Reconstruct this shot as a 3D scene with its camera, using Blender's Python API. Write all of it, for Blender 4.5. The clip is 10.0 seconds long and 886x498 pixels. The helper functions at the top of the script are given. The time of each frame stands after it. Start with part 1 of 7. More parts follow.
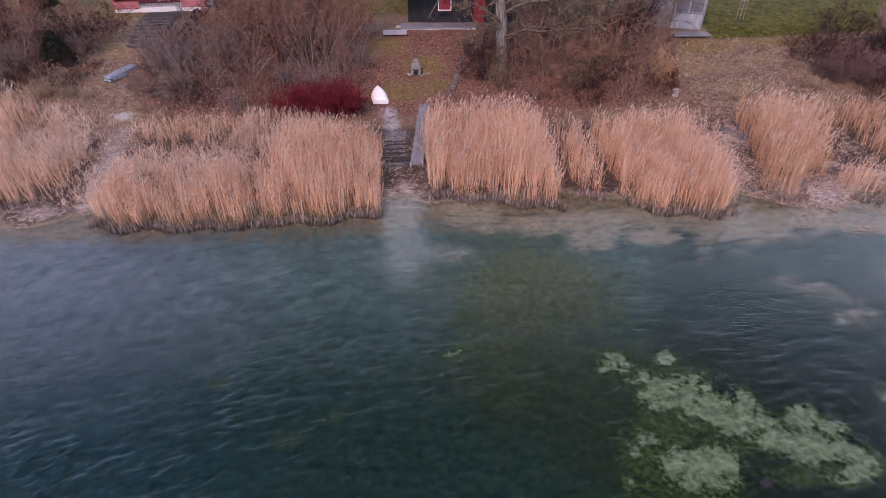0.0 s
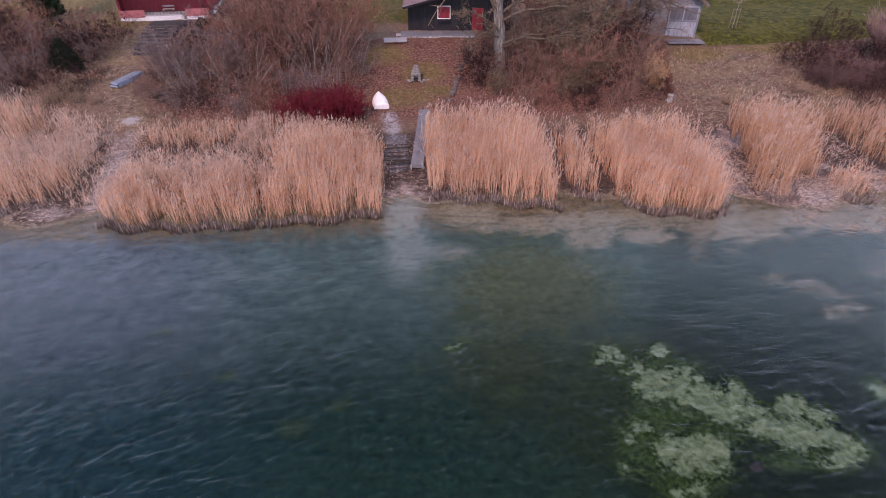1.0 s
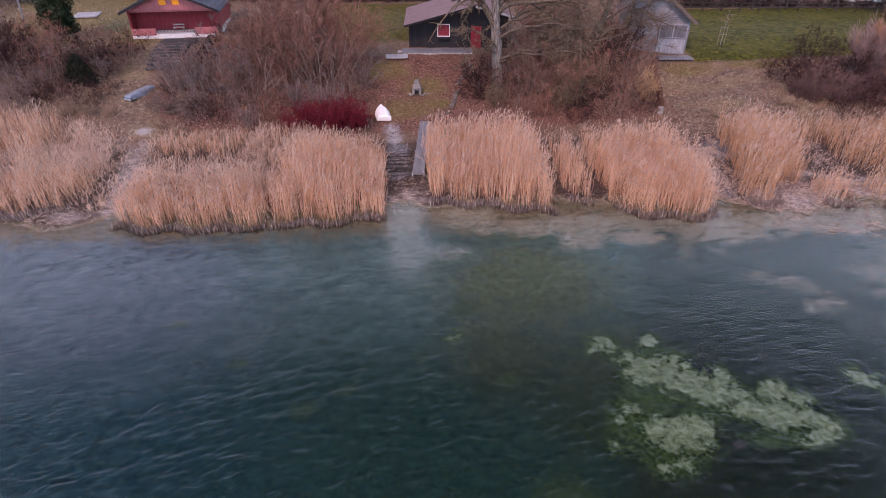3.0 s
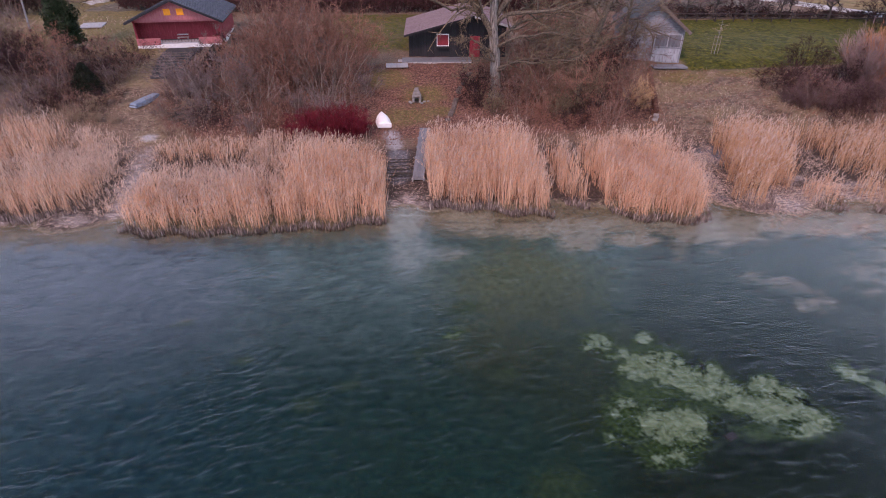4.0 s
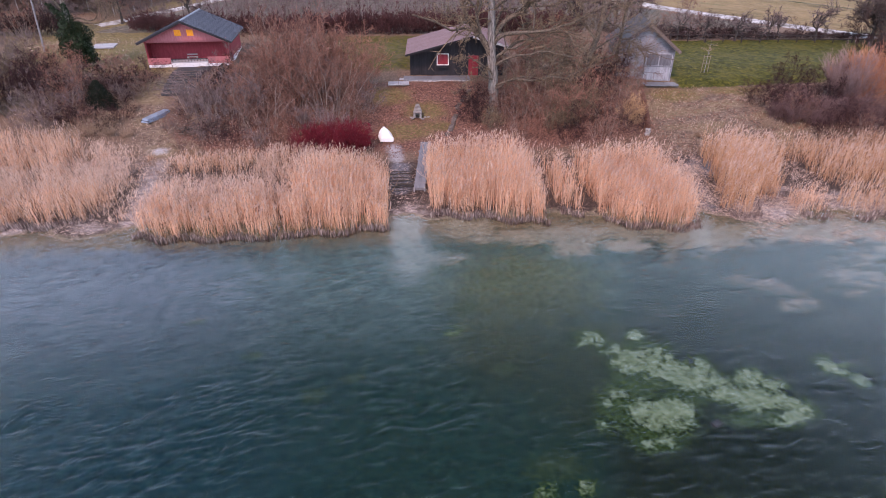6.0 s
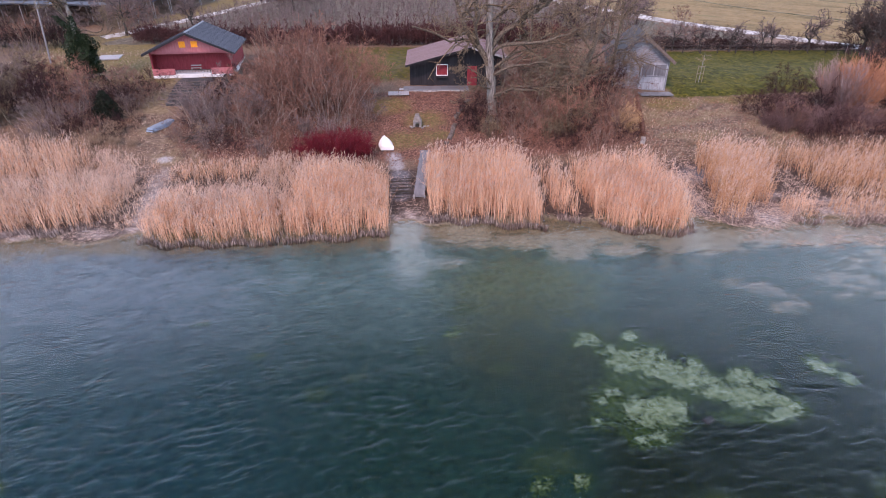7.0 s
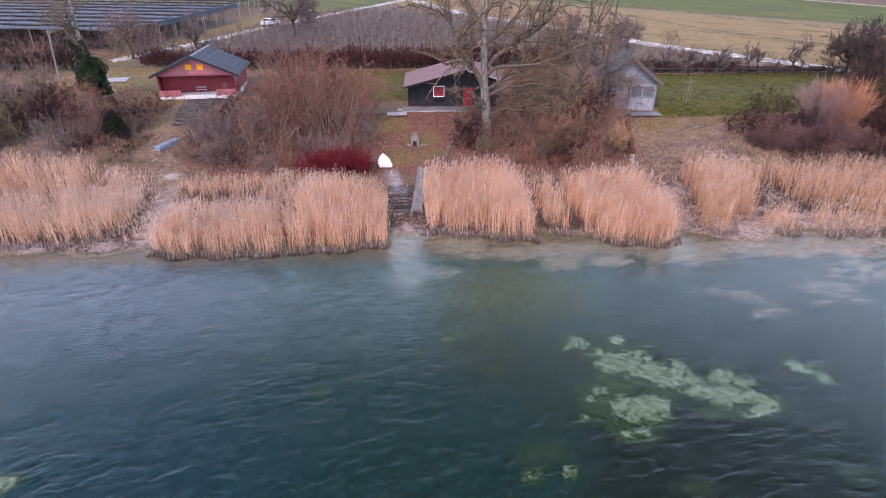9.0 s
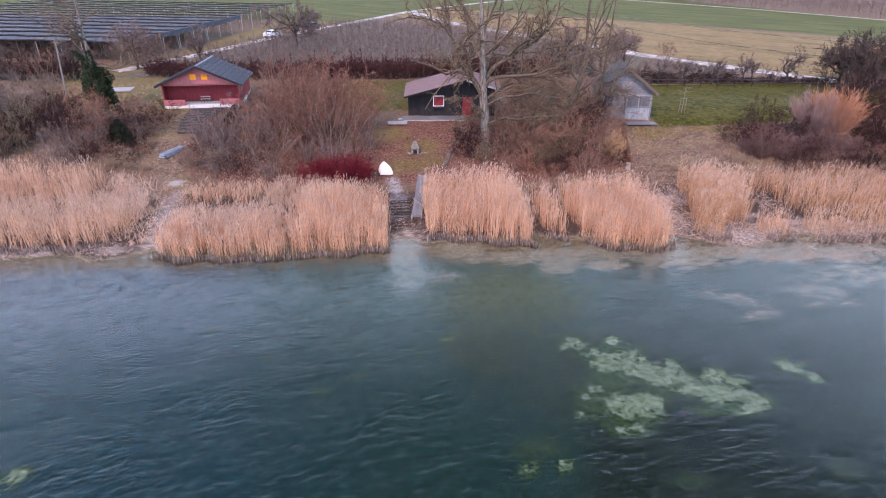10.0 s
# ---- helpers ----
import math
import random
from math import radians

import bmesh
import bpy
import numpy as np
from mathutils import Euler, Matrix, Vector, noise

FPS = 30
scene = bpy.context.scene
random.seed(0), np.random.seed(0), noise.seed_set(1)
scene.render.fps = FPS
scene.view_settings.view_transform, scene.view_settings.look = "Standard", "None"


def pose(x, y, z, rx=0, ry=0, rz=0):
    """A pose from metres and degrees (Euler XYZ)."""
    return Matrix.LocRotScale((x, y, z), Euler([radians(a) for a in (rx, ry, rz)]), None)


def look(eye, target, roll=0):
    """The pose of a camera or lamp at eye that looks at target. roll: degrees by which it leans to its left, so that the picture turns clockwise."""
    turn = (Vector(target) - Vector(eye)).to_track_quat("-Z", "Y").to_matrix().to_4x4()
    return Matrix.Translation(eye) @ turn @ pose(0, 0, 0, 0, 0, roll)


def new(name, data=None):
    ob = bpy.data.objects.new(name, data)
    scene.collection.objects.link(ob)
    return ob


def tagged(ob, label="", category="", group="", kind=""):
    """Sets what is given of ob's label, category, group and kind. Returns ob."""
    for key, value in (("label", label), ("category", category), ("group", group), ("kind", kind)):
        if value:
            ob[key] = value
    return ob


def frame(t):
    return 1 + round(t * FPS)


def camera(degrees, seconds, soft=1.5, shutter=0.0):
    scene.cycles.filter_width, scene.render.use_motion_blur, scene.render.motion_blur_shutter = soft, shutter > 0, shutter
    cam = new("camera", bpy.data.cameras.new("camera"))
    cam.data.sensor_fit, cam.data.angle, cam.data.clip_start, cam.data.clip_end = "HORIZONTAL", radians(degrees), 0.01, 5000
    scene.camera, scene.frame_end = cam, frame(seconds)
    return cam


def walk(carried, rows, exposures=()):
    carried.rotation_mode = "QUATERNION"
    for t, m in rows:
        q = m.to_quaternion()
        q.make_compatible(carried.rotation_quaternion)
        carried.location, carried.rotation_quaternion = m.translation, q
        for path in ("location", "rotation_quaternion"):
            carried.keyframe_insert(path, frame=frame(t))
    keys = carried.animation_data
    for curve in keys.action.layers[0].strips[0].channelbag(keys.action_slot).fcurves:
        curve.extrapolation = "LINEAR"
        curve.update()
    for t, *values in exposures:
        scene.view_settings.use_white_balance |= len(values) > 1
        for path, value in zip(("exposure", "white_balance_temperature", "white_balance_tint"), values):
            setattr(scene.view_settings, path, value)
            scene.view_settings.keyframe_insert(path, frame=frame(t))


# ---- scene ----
cam = camera(77.8, 10.0, soft=1.0)
PATH = [
    (0, (-1.208, -27.798, 17.023), (-1.078, -26.182, 15.853), 0.3),
    (0.5, (-1.261, -28.272, 17.0), (-1.129, -26.646, 15.843), 0.3),
    (1, (-1.331, -28.741, 16.997), (-1.196, -27.105, 15.854), 0.3),
    (1.5, (-1.391, -29.213, 16.967), (-1.254, -27.567, 15.839), 0.3),
    (2, (-1.438, -29.665, 16.94), (-1.3, -28.009, 15.826), 0.3),
    (2.5, (-1.494, -30.109, 16.936), (-1.354, -28.445, 15.836), 0.3),
    (3.8, (-1.606, -31.222, 16.885), (-1.464, -29.531, 15.827), 0.3),
    (4, (-1.627, -31.387, 16.883), (-1.482, -29.692, 15.83), 0.3),
    (4.5, (-1.682, -31.806, 16.892), (-1.536, -30.102, 15.855), 0.3),
    (5, (-1.713, -32.242, 16.838), (-1.566, -30.529, 15.817), 0.3),
    (5.5, (-1.782, -32.677, 16.821), (-1.633, -30.954, 15.816), 0.3),
    (7, (-1.866, -33.919, 16.892), (-1.714, -32.169, 15.936), 0.2),
    (7.5, (-1.878, -34.368, 16.93), (-1.722, -32.609, 15.991), 0.2),
    (8, (-1.884, -34.75, 16.942), (-1.727, -32.982, 16.019), 0.3),
    (8.5, (-1.889, -35.142, 16.97), (-1.728, -33.366, 16.066), 0.3),
    (9, (-1.902, -35.583, 16.988), (-1.74, -33.798, 16.101), 0.2),
    (9.5, (-1.939, -36.021, 16.98), (-1.776, -34.228, 16.11), 0.2),
    (10, (-1.978, -36.489, 16.945), (-1.813, -34.687, 16.093), 0.3),
]
EXPOSURES = [(0.0, 0.25, 7130, 50), (4.4, 0.22, 7080, 50), (5.5, 0.51, 6980, 45), (7.0, 0.65, 6860, 42), (10.0, 0.70, 6800, 41)]
walk(cam, [(t, look(eye, target, roll)) for t, eye, target, roll in PATH], EXPOSURES)

# ---- world and light ----
world = bpy.data.worlds.new("world")
scene.world = world
world.use_nodes = True
wt = world.node_tree
sky = wt.nodes.new("ShaderNodeTexSky")
sky.sky_type, sky.sun_disc = "NISHITA", False
sky.sun_elevation, sky.sun_rotation = radians(38), radians(200)
sky.air_density, sky.dust_density, sky.ozone_density = 1.2, 0.6, 3.0
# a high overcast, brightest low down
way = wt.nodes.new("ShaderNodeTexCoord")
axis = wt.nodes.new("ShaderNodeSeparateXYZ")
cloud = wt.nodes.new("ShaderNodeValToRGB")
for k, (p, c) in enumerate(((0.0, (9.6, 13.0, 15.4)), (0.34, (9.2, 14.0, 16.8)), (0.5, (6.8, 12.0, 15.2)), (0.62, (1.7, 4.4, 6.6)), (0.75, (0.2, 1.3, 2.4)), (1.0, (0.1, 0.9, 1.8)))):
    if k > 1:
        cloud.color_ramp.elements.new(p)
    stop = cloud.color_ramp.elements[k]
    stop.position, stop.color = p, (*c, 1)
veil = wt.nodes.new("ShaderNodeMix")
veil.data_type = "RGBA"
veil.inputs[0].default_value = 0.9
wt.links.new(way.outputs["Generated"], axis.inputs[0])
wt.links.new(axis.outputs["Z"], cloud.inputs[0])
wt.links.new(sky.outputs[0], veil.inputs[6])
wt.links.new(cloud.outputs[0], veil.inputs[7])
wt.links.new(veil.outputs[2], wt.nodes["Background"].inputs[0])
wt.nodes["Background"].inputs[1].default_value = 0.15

sun = new("sun", bpy.data.lights.new("sun", "SUN"))
sun.data.energy, sun.data.angle, sun.data.color = 2.4, radians(11), (1.0, 0.79, 0.66)
sun.matrix_world = look((-28, -38, 62), (0, 8, 0))


# ---- materials ----
def shader(name):
    m = bpy.data.materials.new(name)
    m.use_nodes = True
    return m, m.node_tree, m.node_tree.nodes["Principled BSDF"]


def nd(t, kind, **values):
    n = t.nodes.new("ShaderNode" + kind)
    for key, v in values.items():
        n.inputs[key.replace("_", " ")].default_value = v
    return n


def ramp(t, fac, stops):
    r = t.nodes.new("ShaderNodeValToRGB")
    while len(r.color_ramp.elements) < len(stops):
        r.color_ramp.elements.new(0.5)
    for e, (p, c) in zip(r.color_ramp.elements, stops):
        e.position, e.color = p, (*c, 1)
    t.links.new(fac, r.inputs[0])
    return r.outputs[0]


def mixc(t, fac, a, b, mode="MIX"):
    n = t.nodes.new("ShaderNodeMix")
    n.data_type, n.blend_type = "RGBA", mode
    for v, i in ((fac, 0), (a, 6), (b, 7)):
        if isinstance(v, (int, float)):
            n.inputs[i].default_value = v
        elif isinstance(v, tuple):
            n.inputs[i].default_value = (*v, 1)
        else:
            t.links.new(v, n.inputs[i])
    return n.outputs[2]


def calc(t, op, a, b=0.0, c=0.0):
    n = t.nodes.new("ShaderNodeMath")
    n.operation = op
    for v, i in ((a, 0), (b, 1), (c, 2)):
        if isinstance(v, (int, float)):
            n.inputs[i].default_value = v
        else:
            t.links.new(v, n.inputs[i])
    return n.outputs[0]


def noise_at(t, scale, detail=4.0, stretch=(1, 1, 1), turn=0.0, rough=0.55):
    g = t.nodes.new("ShaderNodeNewGeometry")
    mp = t.nodes.new("ShaderNodeMapping")
    mp.vector_type = "TEXTURE"
    mp.inputs["Scale"].default_value = tuple(1 / v for v in stretch)
    mp.inputs["Rotation"].default_value = (0, 0, radians(turn))
    t.links.new(g.outputs["Position"], mp.inputs[0])
    n = nd(t, "TexNoise", Scale=scale, Detail=detail, Roughness=rough)
    t.links.new(mp.outputs[0], n.inputs["Vector"])
    return n.outputs["Fac"]


def bump(t, bsdf, height, strength=0.4, distance=0.02):
    b = nd(t, "Bump", Strength=strength, Distance=distance)
    t.links.new(height, b.inputs["Height"])
    t.links.new(b.outputs[0], bsdf.inputs["Normal"])


def plain(name, dark, light, scale=6.0, rough=0.8, metal=0.0, relief=0.3, stretch=(1, 1, 1), wear=0.35, depth=0.01, spread=0.0, vary=0.0, thin=0.0):
    """A surface in two tones at two scales, with relief; spread tints piece by piece."""
    m, t, b = shader(name)
    fine = noise_at(t, scale, 6.0, stretch)
    wide = noise_at(t, scale * 0.13, 3.0)
    col = ramp(t, fine, [(0.3, dark), (0.72, light)])
    mid = tuple((p + q) / 2 * 0.72 for p, q in zip(dark, light))
    col = mixc(t, calc(t, "MULTIPLY", ramp_value(t, wide, 0.45, 0.75), wear), col, mid)
    if spread:
        o = t.nodes.new("ShaderNodeObjectInfo")
        col = mixc(t, spread, col, ramp(t, o.outputs["Random"], [(0.0, dark), (0.5, mid), (1.0, light)]))
    if vary:
        g = t.nodes.new("ShaderNodeNewGeometry")
        col = mixc(t, vary, col, ramp(t, g.outputs["Random Per Island"], [(0.0, dark), (1.0, light)]))
    t.links.new(col, b.inputs["Base Color"])
    b.inputs["Roughness"].default_value, b.inputs["Metallic"].default_value = rough, metal
    b.inputs["Specular IOR Level"].default_value = 0.5 if rough < 0.45 else 0.22
    if relief:
        bump(t, b, fine, relief, depth)
    if thin:
        # dry leaf that lets light through
        tl = nd(t, "BsdfTranslucent")
        mx = nd(t, "MixShader")
        mx.inputs[0].default_value = thin
        t.links.new(col, tl.inputs["Color"])
        t.links.new(b.outputs[0], mx.inputs[1])
        t.links.new(tl.outputs[0], mx.inputs[2])
        t.links.new(mx.outputs[0], t.nodes["Material Output"].inputs[0])
    return m


def ramp_value(t, fac, lo, hi):
    n = t.nodes.new("ShaderNodeMapRange")
    n.interpolation_type = "SMOOTHSTEP"
    n.inputs[1].default_value, n.inputs[2].default_value = lo, hi
    t.links.new(fac, n.inputs[0])
    return n.outputs[0]


def attribute(t, name):
    a = t.nodes.new("ShaderNodeAttribute")
    a.attribute_name = name
    return a.outputs["Fac"]


M = {}
M["bark"] = plain("bark", (0.035, 0.029, 0.025), (0.30, 0.26, 0.23), 9, 0.95, relief=1.0, stretch=(1, 1, 0.22), depth=0.08, wear=0.6)
M["dark_bark"] = plain("dark_bark", (0.027, 0.023, 0.020), (0.078, 0.066, 0.057), 14, 0.95, relief=0.6, stretch=(1, 1, 0.25))
M["limb_bark"] = plain("limb_bark", (0.022, 0.017, 0.013), (0.175, 0.135, 0.10), 7, 0.95, relief=0.6, depth=0.03)
M["shed_roof"] = plain("shed_roof", (0.028, 0.024, 0.026), (0.08, 0.068, 0.068), 5, 0.8, relief=0.4, spread=0.3)
M["moss_twig"] = plain("moss_twig", (0.042, 0.031, 0.023), (0.30, 0.215, 0.135), 8, 0.95, relief=0.0)
M["twig_brown"] = plain("twig_brown", (0.010, 0.004, 0.004), (0.36, 0.185, 0.135), 3, 0.9, relief=0.0, spread=0.4, vary=0.4)
M["twig_grey"] = plain("twig_grey", (0.009, 0.0055, 0.0058), (0.29, 0.208, 0.195), 3, 0.9, relief=0.0, spread=0.35, vary=0.4)
M["twig_rust"] = plain("twig_rust", (0.018, 0.006, 0.005), (0.46, 0.225, 0.16), 3, 0.9, relief=0.0, spread=0.35, vary=0.4)
M["twig_dark"] = plain("twig_dark", (0.005, 0.0025, 0.0025), (0.074, 0.031, 0.031), 3, 0.9, relief=0.0, spread=0.4, vary=0.4)
M["hedge_twig"] = plain("hedge_twig", (0.010, 0.004, 0.005), (0.135, 0.052, 0.050), 3, 0.9, relief=0.0, spread=0.3, vary=0.4)
M["twig_shade"] = plain("twig_shade", (0.022, 0.017, 0.016), (0.11, 0.082, 0.072), 3, 0.9, relief=0.0, vary=0.4)
M["twig_tan"] = plain("twig_tan", (0.20, 0.13, 0.09), (0.42, 0.29, 0.20), 3, 0.9, relief=0.0, spread=0.3, vary=0.3)
M["twig_straw"] = plain("twig_straw", (0.26, 0.15, 0.08), (0.68, 0.44, 0.25), 3, 0.9, relief=0.0, spread=0.3, vary=0.4)
M["twig_mauve"] = plain("twig_mauve", (0.05, 0.028, 0.030), (0.25, 0.148, 0.135), 3, 0.9, relief=0.0, spread=0.3, vary=0.4)
M["twig_red"] = plain("twig_red", (0.080, 0.006, 0.012), (0.215, 0.018, 0.029), 3, 0.75, relief=0.0, vary=0.3)
M["twig_orange"] = plain("twig_orange", (0.24, 0.09, 0.05), (0.50, 0.24, 0.14), 2, 0.8, relief=0.0, vary=0.3)
M["stem_pale"] = plain("stem_pale", (0.10, 0.072, 0.058), (0.33, 0.25, 0.205), 2, 0.9, relief=0.0, vary=0.5)
M["reed"] = plain("reed", (0.40, 0.185, 0.105), (0.93, 0.57, 0.37), 0.6, 0.85, relief=0.0, vary=0.45, wear=0.25, thin=0.3)
M["reed_brown"] = plain("reed_brown", (0.33, 0.155, 0.082), (0.74, 0.43, 0.255), 0.6, 0.85, relief=0.0, vary=0.45, wear=0.25, thin=0.3)
M["reed_pale"] = plain("reed_pale", (0.54, 0.375, 0.285), (0.86, 0.66, 0.53), 0.6, 0.9, relief=0.0, vary=0.4, wear=0.25, thin=0.3)
M["plume"] = plain("plume", (0.36, 0.245, 0.195), (0.72, 0.53, 0.435), 1.5, 0.95, relief=0.0, vary=0.4, thin=0.3)
M["stubble"] = plain("stubble", (0.040, 0.027, 0.026), (0.27, 0.20, 0.18), 1.2, 0.9, relief=0.0, vary=0.6)
M["stub_pale"] = plain("stub_pale", (0.26, 0.20, 0.175), (0.60, 0.485, 0.425), 1.2, 0.9, relief=0.0, vary=0.6)
M["ivy"] = plain("ivy", (0.007, 0.015, 0.006), (0.025, 0.043, 0.015), 5, 0.55, relief=0.0, vary=0.4)
M["dark_leaf"] = plain("dark_leaf", (0.004, 0.007, 0.004), (0.016, 0.022, 0.011), 5, 0.7, relief=0.0, vary=0.4)
M["litter"] = plain("litter", (0.080, 0.035, 0.025), (0.324, 0.160, 0.104), 5, 0.9, relief=0.0, vary=0.6)
M["grassblade"] = plain("grassblade", (0.07, 0.11, 0.025), (0.17, 0.19, 0.05), 1.0, 0.85, relief=0.0, vary=0.4)
M["pale_door"] = plain("pale_door", (0.19, 0.195, 0.215), (0.36, 0.365, 0.39), 6, 0.85, stretch=(1, 1, 0.2))
M["red_paint"] = plain("red_paint", (0.196, 0.019, 0.027), (0.281, 0.038, 0.047), 9, 0.6, stretch=(1, 1, 0.2))
M["rose_paint"] = plain("rose_paint", (0.36, 0.105, 0.115), (0.46, 0.16, 0.165), 7, 0.65, stretch=(1, 1, 0.3))
M["white_plinth"] = plain("white_plinth", (0.558, 0.540, 0.540), (0.738, 0.720, 0.720), 4, 0.8)
M["orange_paint"] = plain("orange_paint", (0.85, 0.26, 0.012), (0.95, 0.36, 0.025), 6, 0.6)
M["slate"] = plain("slate", (0.05, 0.058, 0.078), (0.11, 0.125, 0.16), 5, 0.7, relief=0.3, spread=0.35)
M["rib"] = plain("rib", (0.022, 0.026, 0.036), (0.05, 0.056, 0.072), 5, 0.7)
M["ridge_tile"] = plain("ridge_tile", (0.10, 0.115, 0.14), (0.19, 0.21, 0.25), 6, 0.5)
M["brown_roof"] = plain("brown_roof", (0.150, 0.096, 0.099), (0.255, 0.172, 0.175), 4, 0.85, relief=0.4, spread=0.25)
M["dark_wood"] = plain("dark_wood", (0.013, 0.012, 0.015), (0.035, 0.032, 0.036), 10, 0.75, stretch=(1, 1, 0.1), spread=0.4)
M["grey_wood"] = plain("grey_wood", (0.125, 0.128, 0.145), (0.30, 0.30, 0.325), 9, 0.85, stretch=(0.2, 1, 1), spread=0.3)
M["shutter_grey"] = plain("shutter_grey", (0.085, 0.088, 0.10), (0.17, 0.172, 0.19), 6, 0.85, stretch=(1, 1, 0.2))
M["white_paint"] = plain("white_paint", (0.70, 0.70, 0.70), (0.86, 0.85, 0.85), 6, 0.55)
M["bench_paint"] = plain("bench_paint", (0.24, 0.22, 0.21), (0.36, 0.34, 0.33), 6, 0.7)
M["stone"] = plain("stone", (0.15, 0.13, 0.12), (0.33, 0.30, 0.28), 7, 0.9, relief=0.7, spread=0.4)
M["earth_stone"] = plain("earth_stone", (0.07, 0.052, 0.045), (0.19, 0.15, 0.13), 7, 0.9, relief=0.6, spread=0.4)
M["dark_stone"] = plain("dark_stone", (0.026, 0.025, 0.027), (0.075, 0.072, 0.076), 7, 0.9, relief=0.6, spread=0.3)
M["pale_stone"] = plain("pale_stone", (0.315, 0.300, 0.300), (0.480, 0.465, 0.465), 7, 0.9, relief=0.5, spread=0.3)
M["concrete"] = plain("concrete", (0.252, 0.252, 0.266), (0.378, 0.378, 0.392), 5, 0.9, relief=0.3)
M["dark_concrete"] = plain("dark_concrete", (0.120, 0.126, 0.138), (0.198, 0.204, 0.222), 5, 0.9, relief=0.3, spread=0.3)
M["dock_wood"] = plain("dock_wood", (0.12, 0.12, 0.135), (0.25, 0.25, 0.265), 9, 0.85, stretch=(1, 0.15, 1), spread=0.35)
M["boat_white"] = plain("boat_white", (0.80, 0.78, 0.77), (0.90, 0.88, 0.87), 3, 0.4, relief=0.0, wear=0.2)
M["blue_hull"] = plain("blue_hull", (0.15, 0.20, 0.27), (0.27, 0.33, 0.41), 5, 0.5, metal=0.2)
M["fence_wood"] = plain("fence_wood", (0.025, 0.02, 0.02), (0.075, 0.062, 0.058), 10, 0.9, spread=0.3)
M["grey_pole"] = plain("grey_pole", (0.15, 0.14, 0.145), (0.27, 0.255, 0.255), 6, 0.85)
M["willow_grey"] = plain("willow_grey", (0.14, 0.085, 0.08), (0.38, 0.26, 0.235), 2, 0.85, relief=0.0, vary=0.4)
M["pale_pole"] = plain("pale_pole", (0.280, 0.266, 0.259), (0.406, 0.385, 0.371), 6, 0.85)
M["stake"] = plain("stake", (0.146, 0.112, 0.078), (0.235, 0.185, 0.134), 8, 0.85)
M["net_dark"] = plain("net_dark", (0.018, 0.022, 0.026), (0.05, 0.055, 0.065), 6, 0.8, relief=0.2)
M["net_blue"] = plain("net_blue", (0.042, 0.05, 0.066), (0.095, 0.106, 0.132), 3, 0.8, relief=0.2)
M["net_green"] = plain("net_green", (0.07, 0.095, 0.075), (0.15, 0.18, 0.15), 3, 0.8, relief=0.2)
M["rubber"] = plain("rubber", (0.012, 0.012, 0.012), (0.03, 0.03, 0.03), 20, 0.85)
M["car_white"] = plain("car_white", (0.66, 0.68, 0.72), (0.78, 0.79, 0.82), 2, 0.3, relief=0.0, wear=0.1)
M["car_dark"] = plain("car_dark", (0.03, 0.035, 0.055), (0.05, 0.055, 0.08), 2, 0.3, relief=0.0, wear=0.1)
M["chrome"] = plain("chrome", (0.5, 0.5, 0.52), (0.65, 0.65, 0.68), 5, 0.25, metal=1.0, relief=0.0)
M["iron"] = plain("iron", (0.025, 0.022, 0.02), (0.06, 0.05, 0.045), 12, 0.7, metal=0.3)
M["brick"] = plain("brick", (0.080, 0.034, 0.022), (0.153, 0.077, 0.054), 8, 0.9, relief=0.5, spread=0.5)


def glass_material(name, tint):
    m, t, b = shader(name)
    fine = noise_at(t, 3.0, 2.0)
    t.links.new(ramp(t, fine, [(0.3, tint), (0.7, tuple(v * 1.5 for v in tint))]), b.inputs["Base Color"])
    b.inputs["Roughness"].default_value = 0.06
    b.inputs["Specular IOR Level"].default_value = 0.8
    return m


M["dark_glass"] = glass_material("dark_glass", (0.02, 0.024, 0.03))


# ---- the lie of the land ----
LAND_Y = (-3000, -200, -100, -40, -15, -6, -1.5, 0, 1.6, 4, 9, 13, 18, 24, 28, 32, 45, 105, 250, 600, 1500, 4000)
LAND_Z = (-20, -6, -3, -0.9, -0.4, -0.3, -0.17, -0.08, 0.06, 0.27, 0.6, 1.1, 1.9, 3.3, 3.8, 4.2, 4.9, 9.0, 18, 36, 75, 150)


def ease(v, a, b):
    k = np.clip((np.asarray(v, float) - a) / (b - a), 0, 1)
    return k * k * (3 - 2 * k)


def shore(x):
    """How far the waterline is pushed out at x."""
    x = np.asarray(x, float)
    return 0.35 * np.sin(x * 0.55 + 1) + 0.25 * np.sin(x * 1.3) + 4.2 * np.exp(-((x - 23.5) / 3.4) ** 2) + 4.0 * ease(x, 25, 34) - 0.4 * np.exp(-((x - 5) / 4) ** 2) + 2.2 * np.exp(-((x + 22.5) / 2.6) ** 2) + 1.6 * ease(-x, 24, 30)


def land(x, y):
    x, y = np.asarray(x, float), np.asarray(y, float)
    z = np.interp(y + shore(x) * 0.6 * (1 - ease(np.abs(y), 4, 9)), LAND_Y, LAND_Z)
    return z + 0.6 * ease(np.abs(x - 2), 8, 18) * ease(y, 8, 14) * (1 - ease(y, 26, 36))


def height(x, y):
    return float(land(x, y))


# ---- mesh helpers ----
def part(name, bm, material, parent, label=""):
    me = bpy.data.meshes.new(name)
    bm.to_mesh(me)
    bm.free()
    me.materials.append(material)
    ob = new(name, me)
    ob.parent = parent
    return tagged(ob, label)


def share(name, mesh, parent, m):
    ob = new(name, mesh)
    ob.parent = parent
    ob.matrix_local = m
    return ob


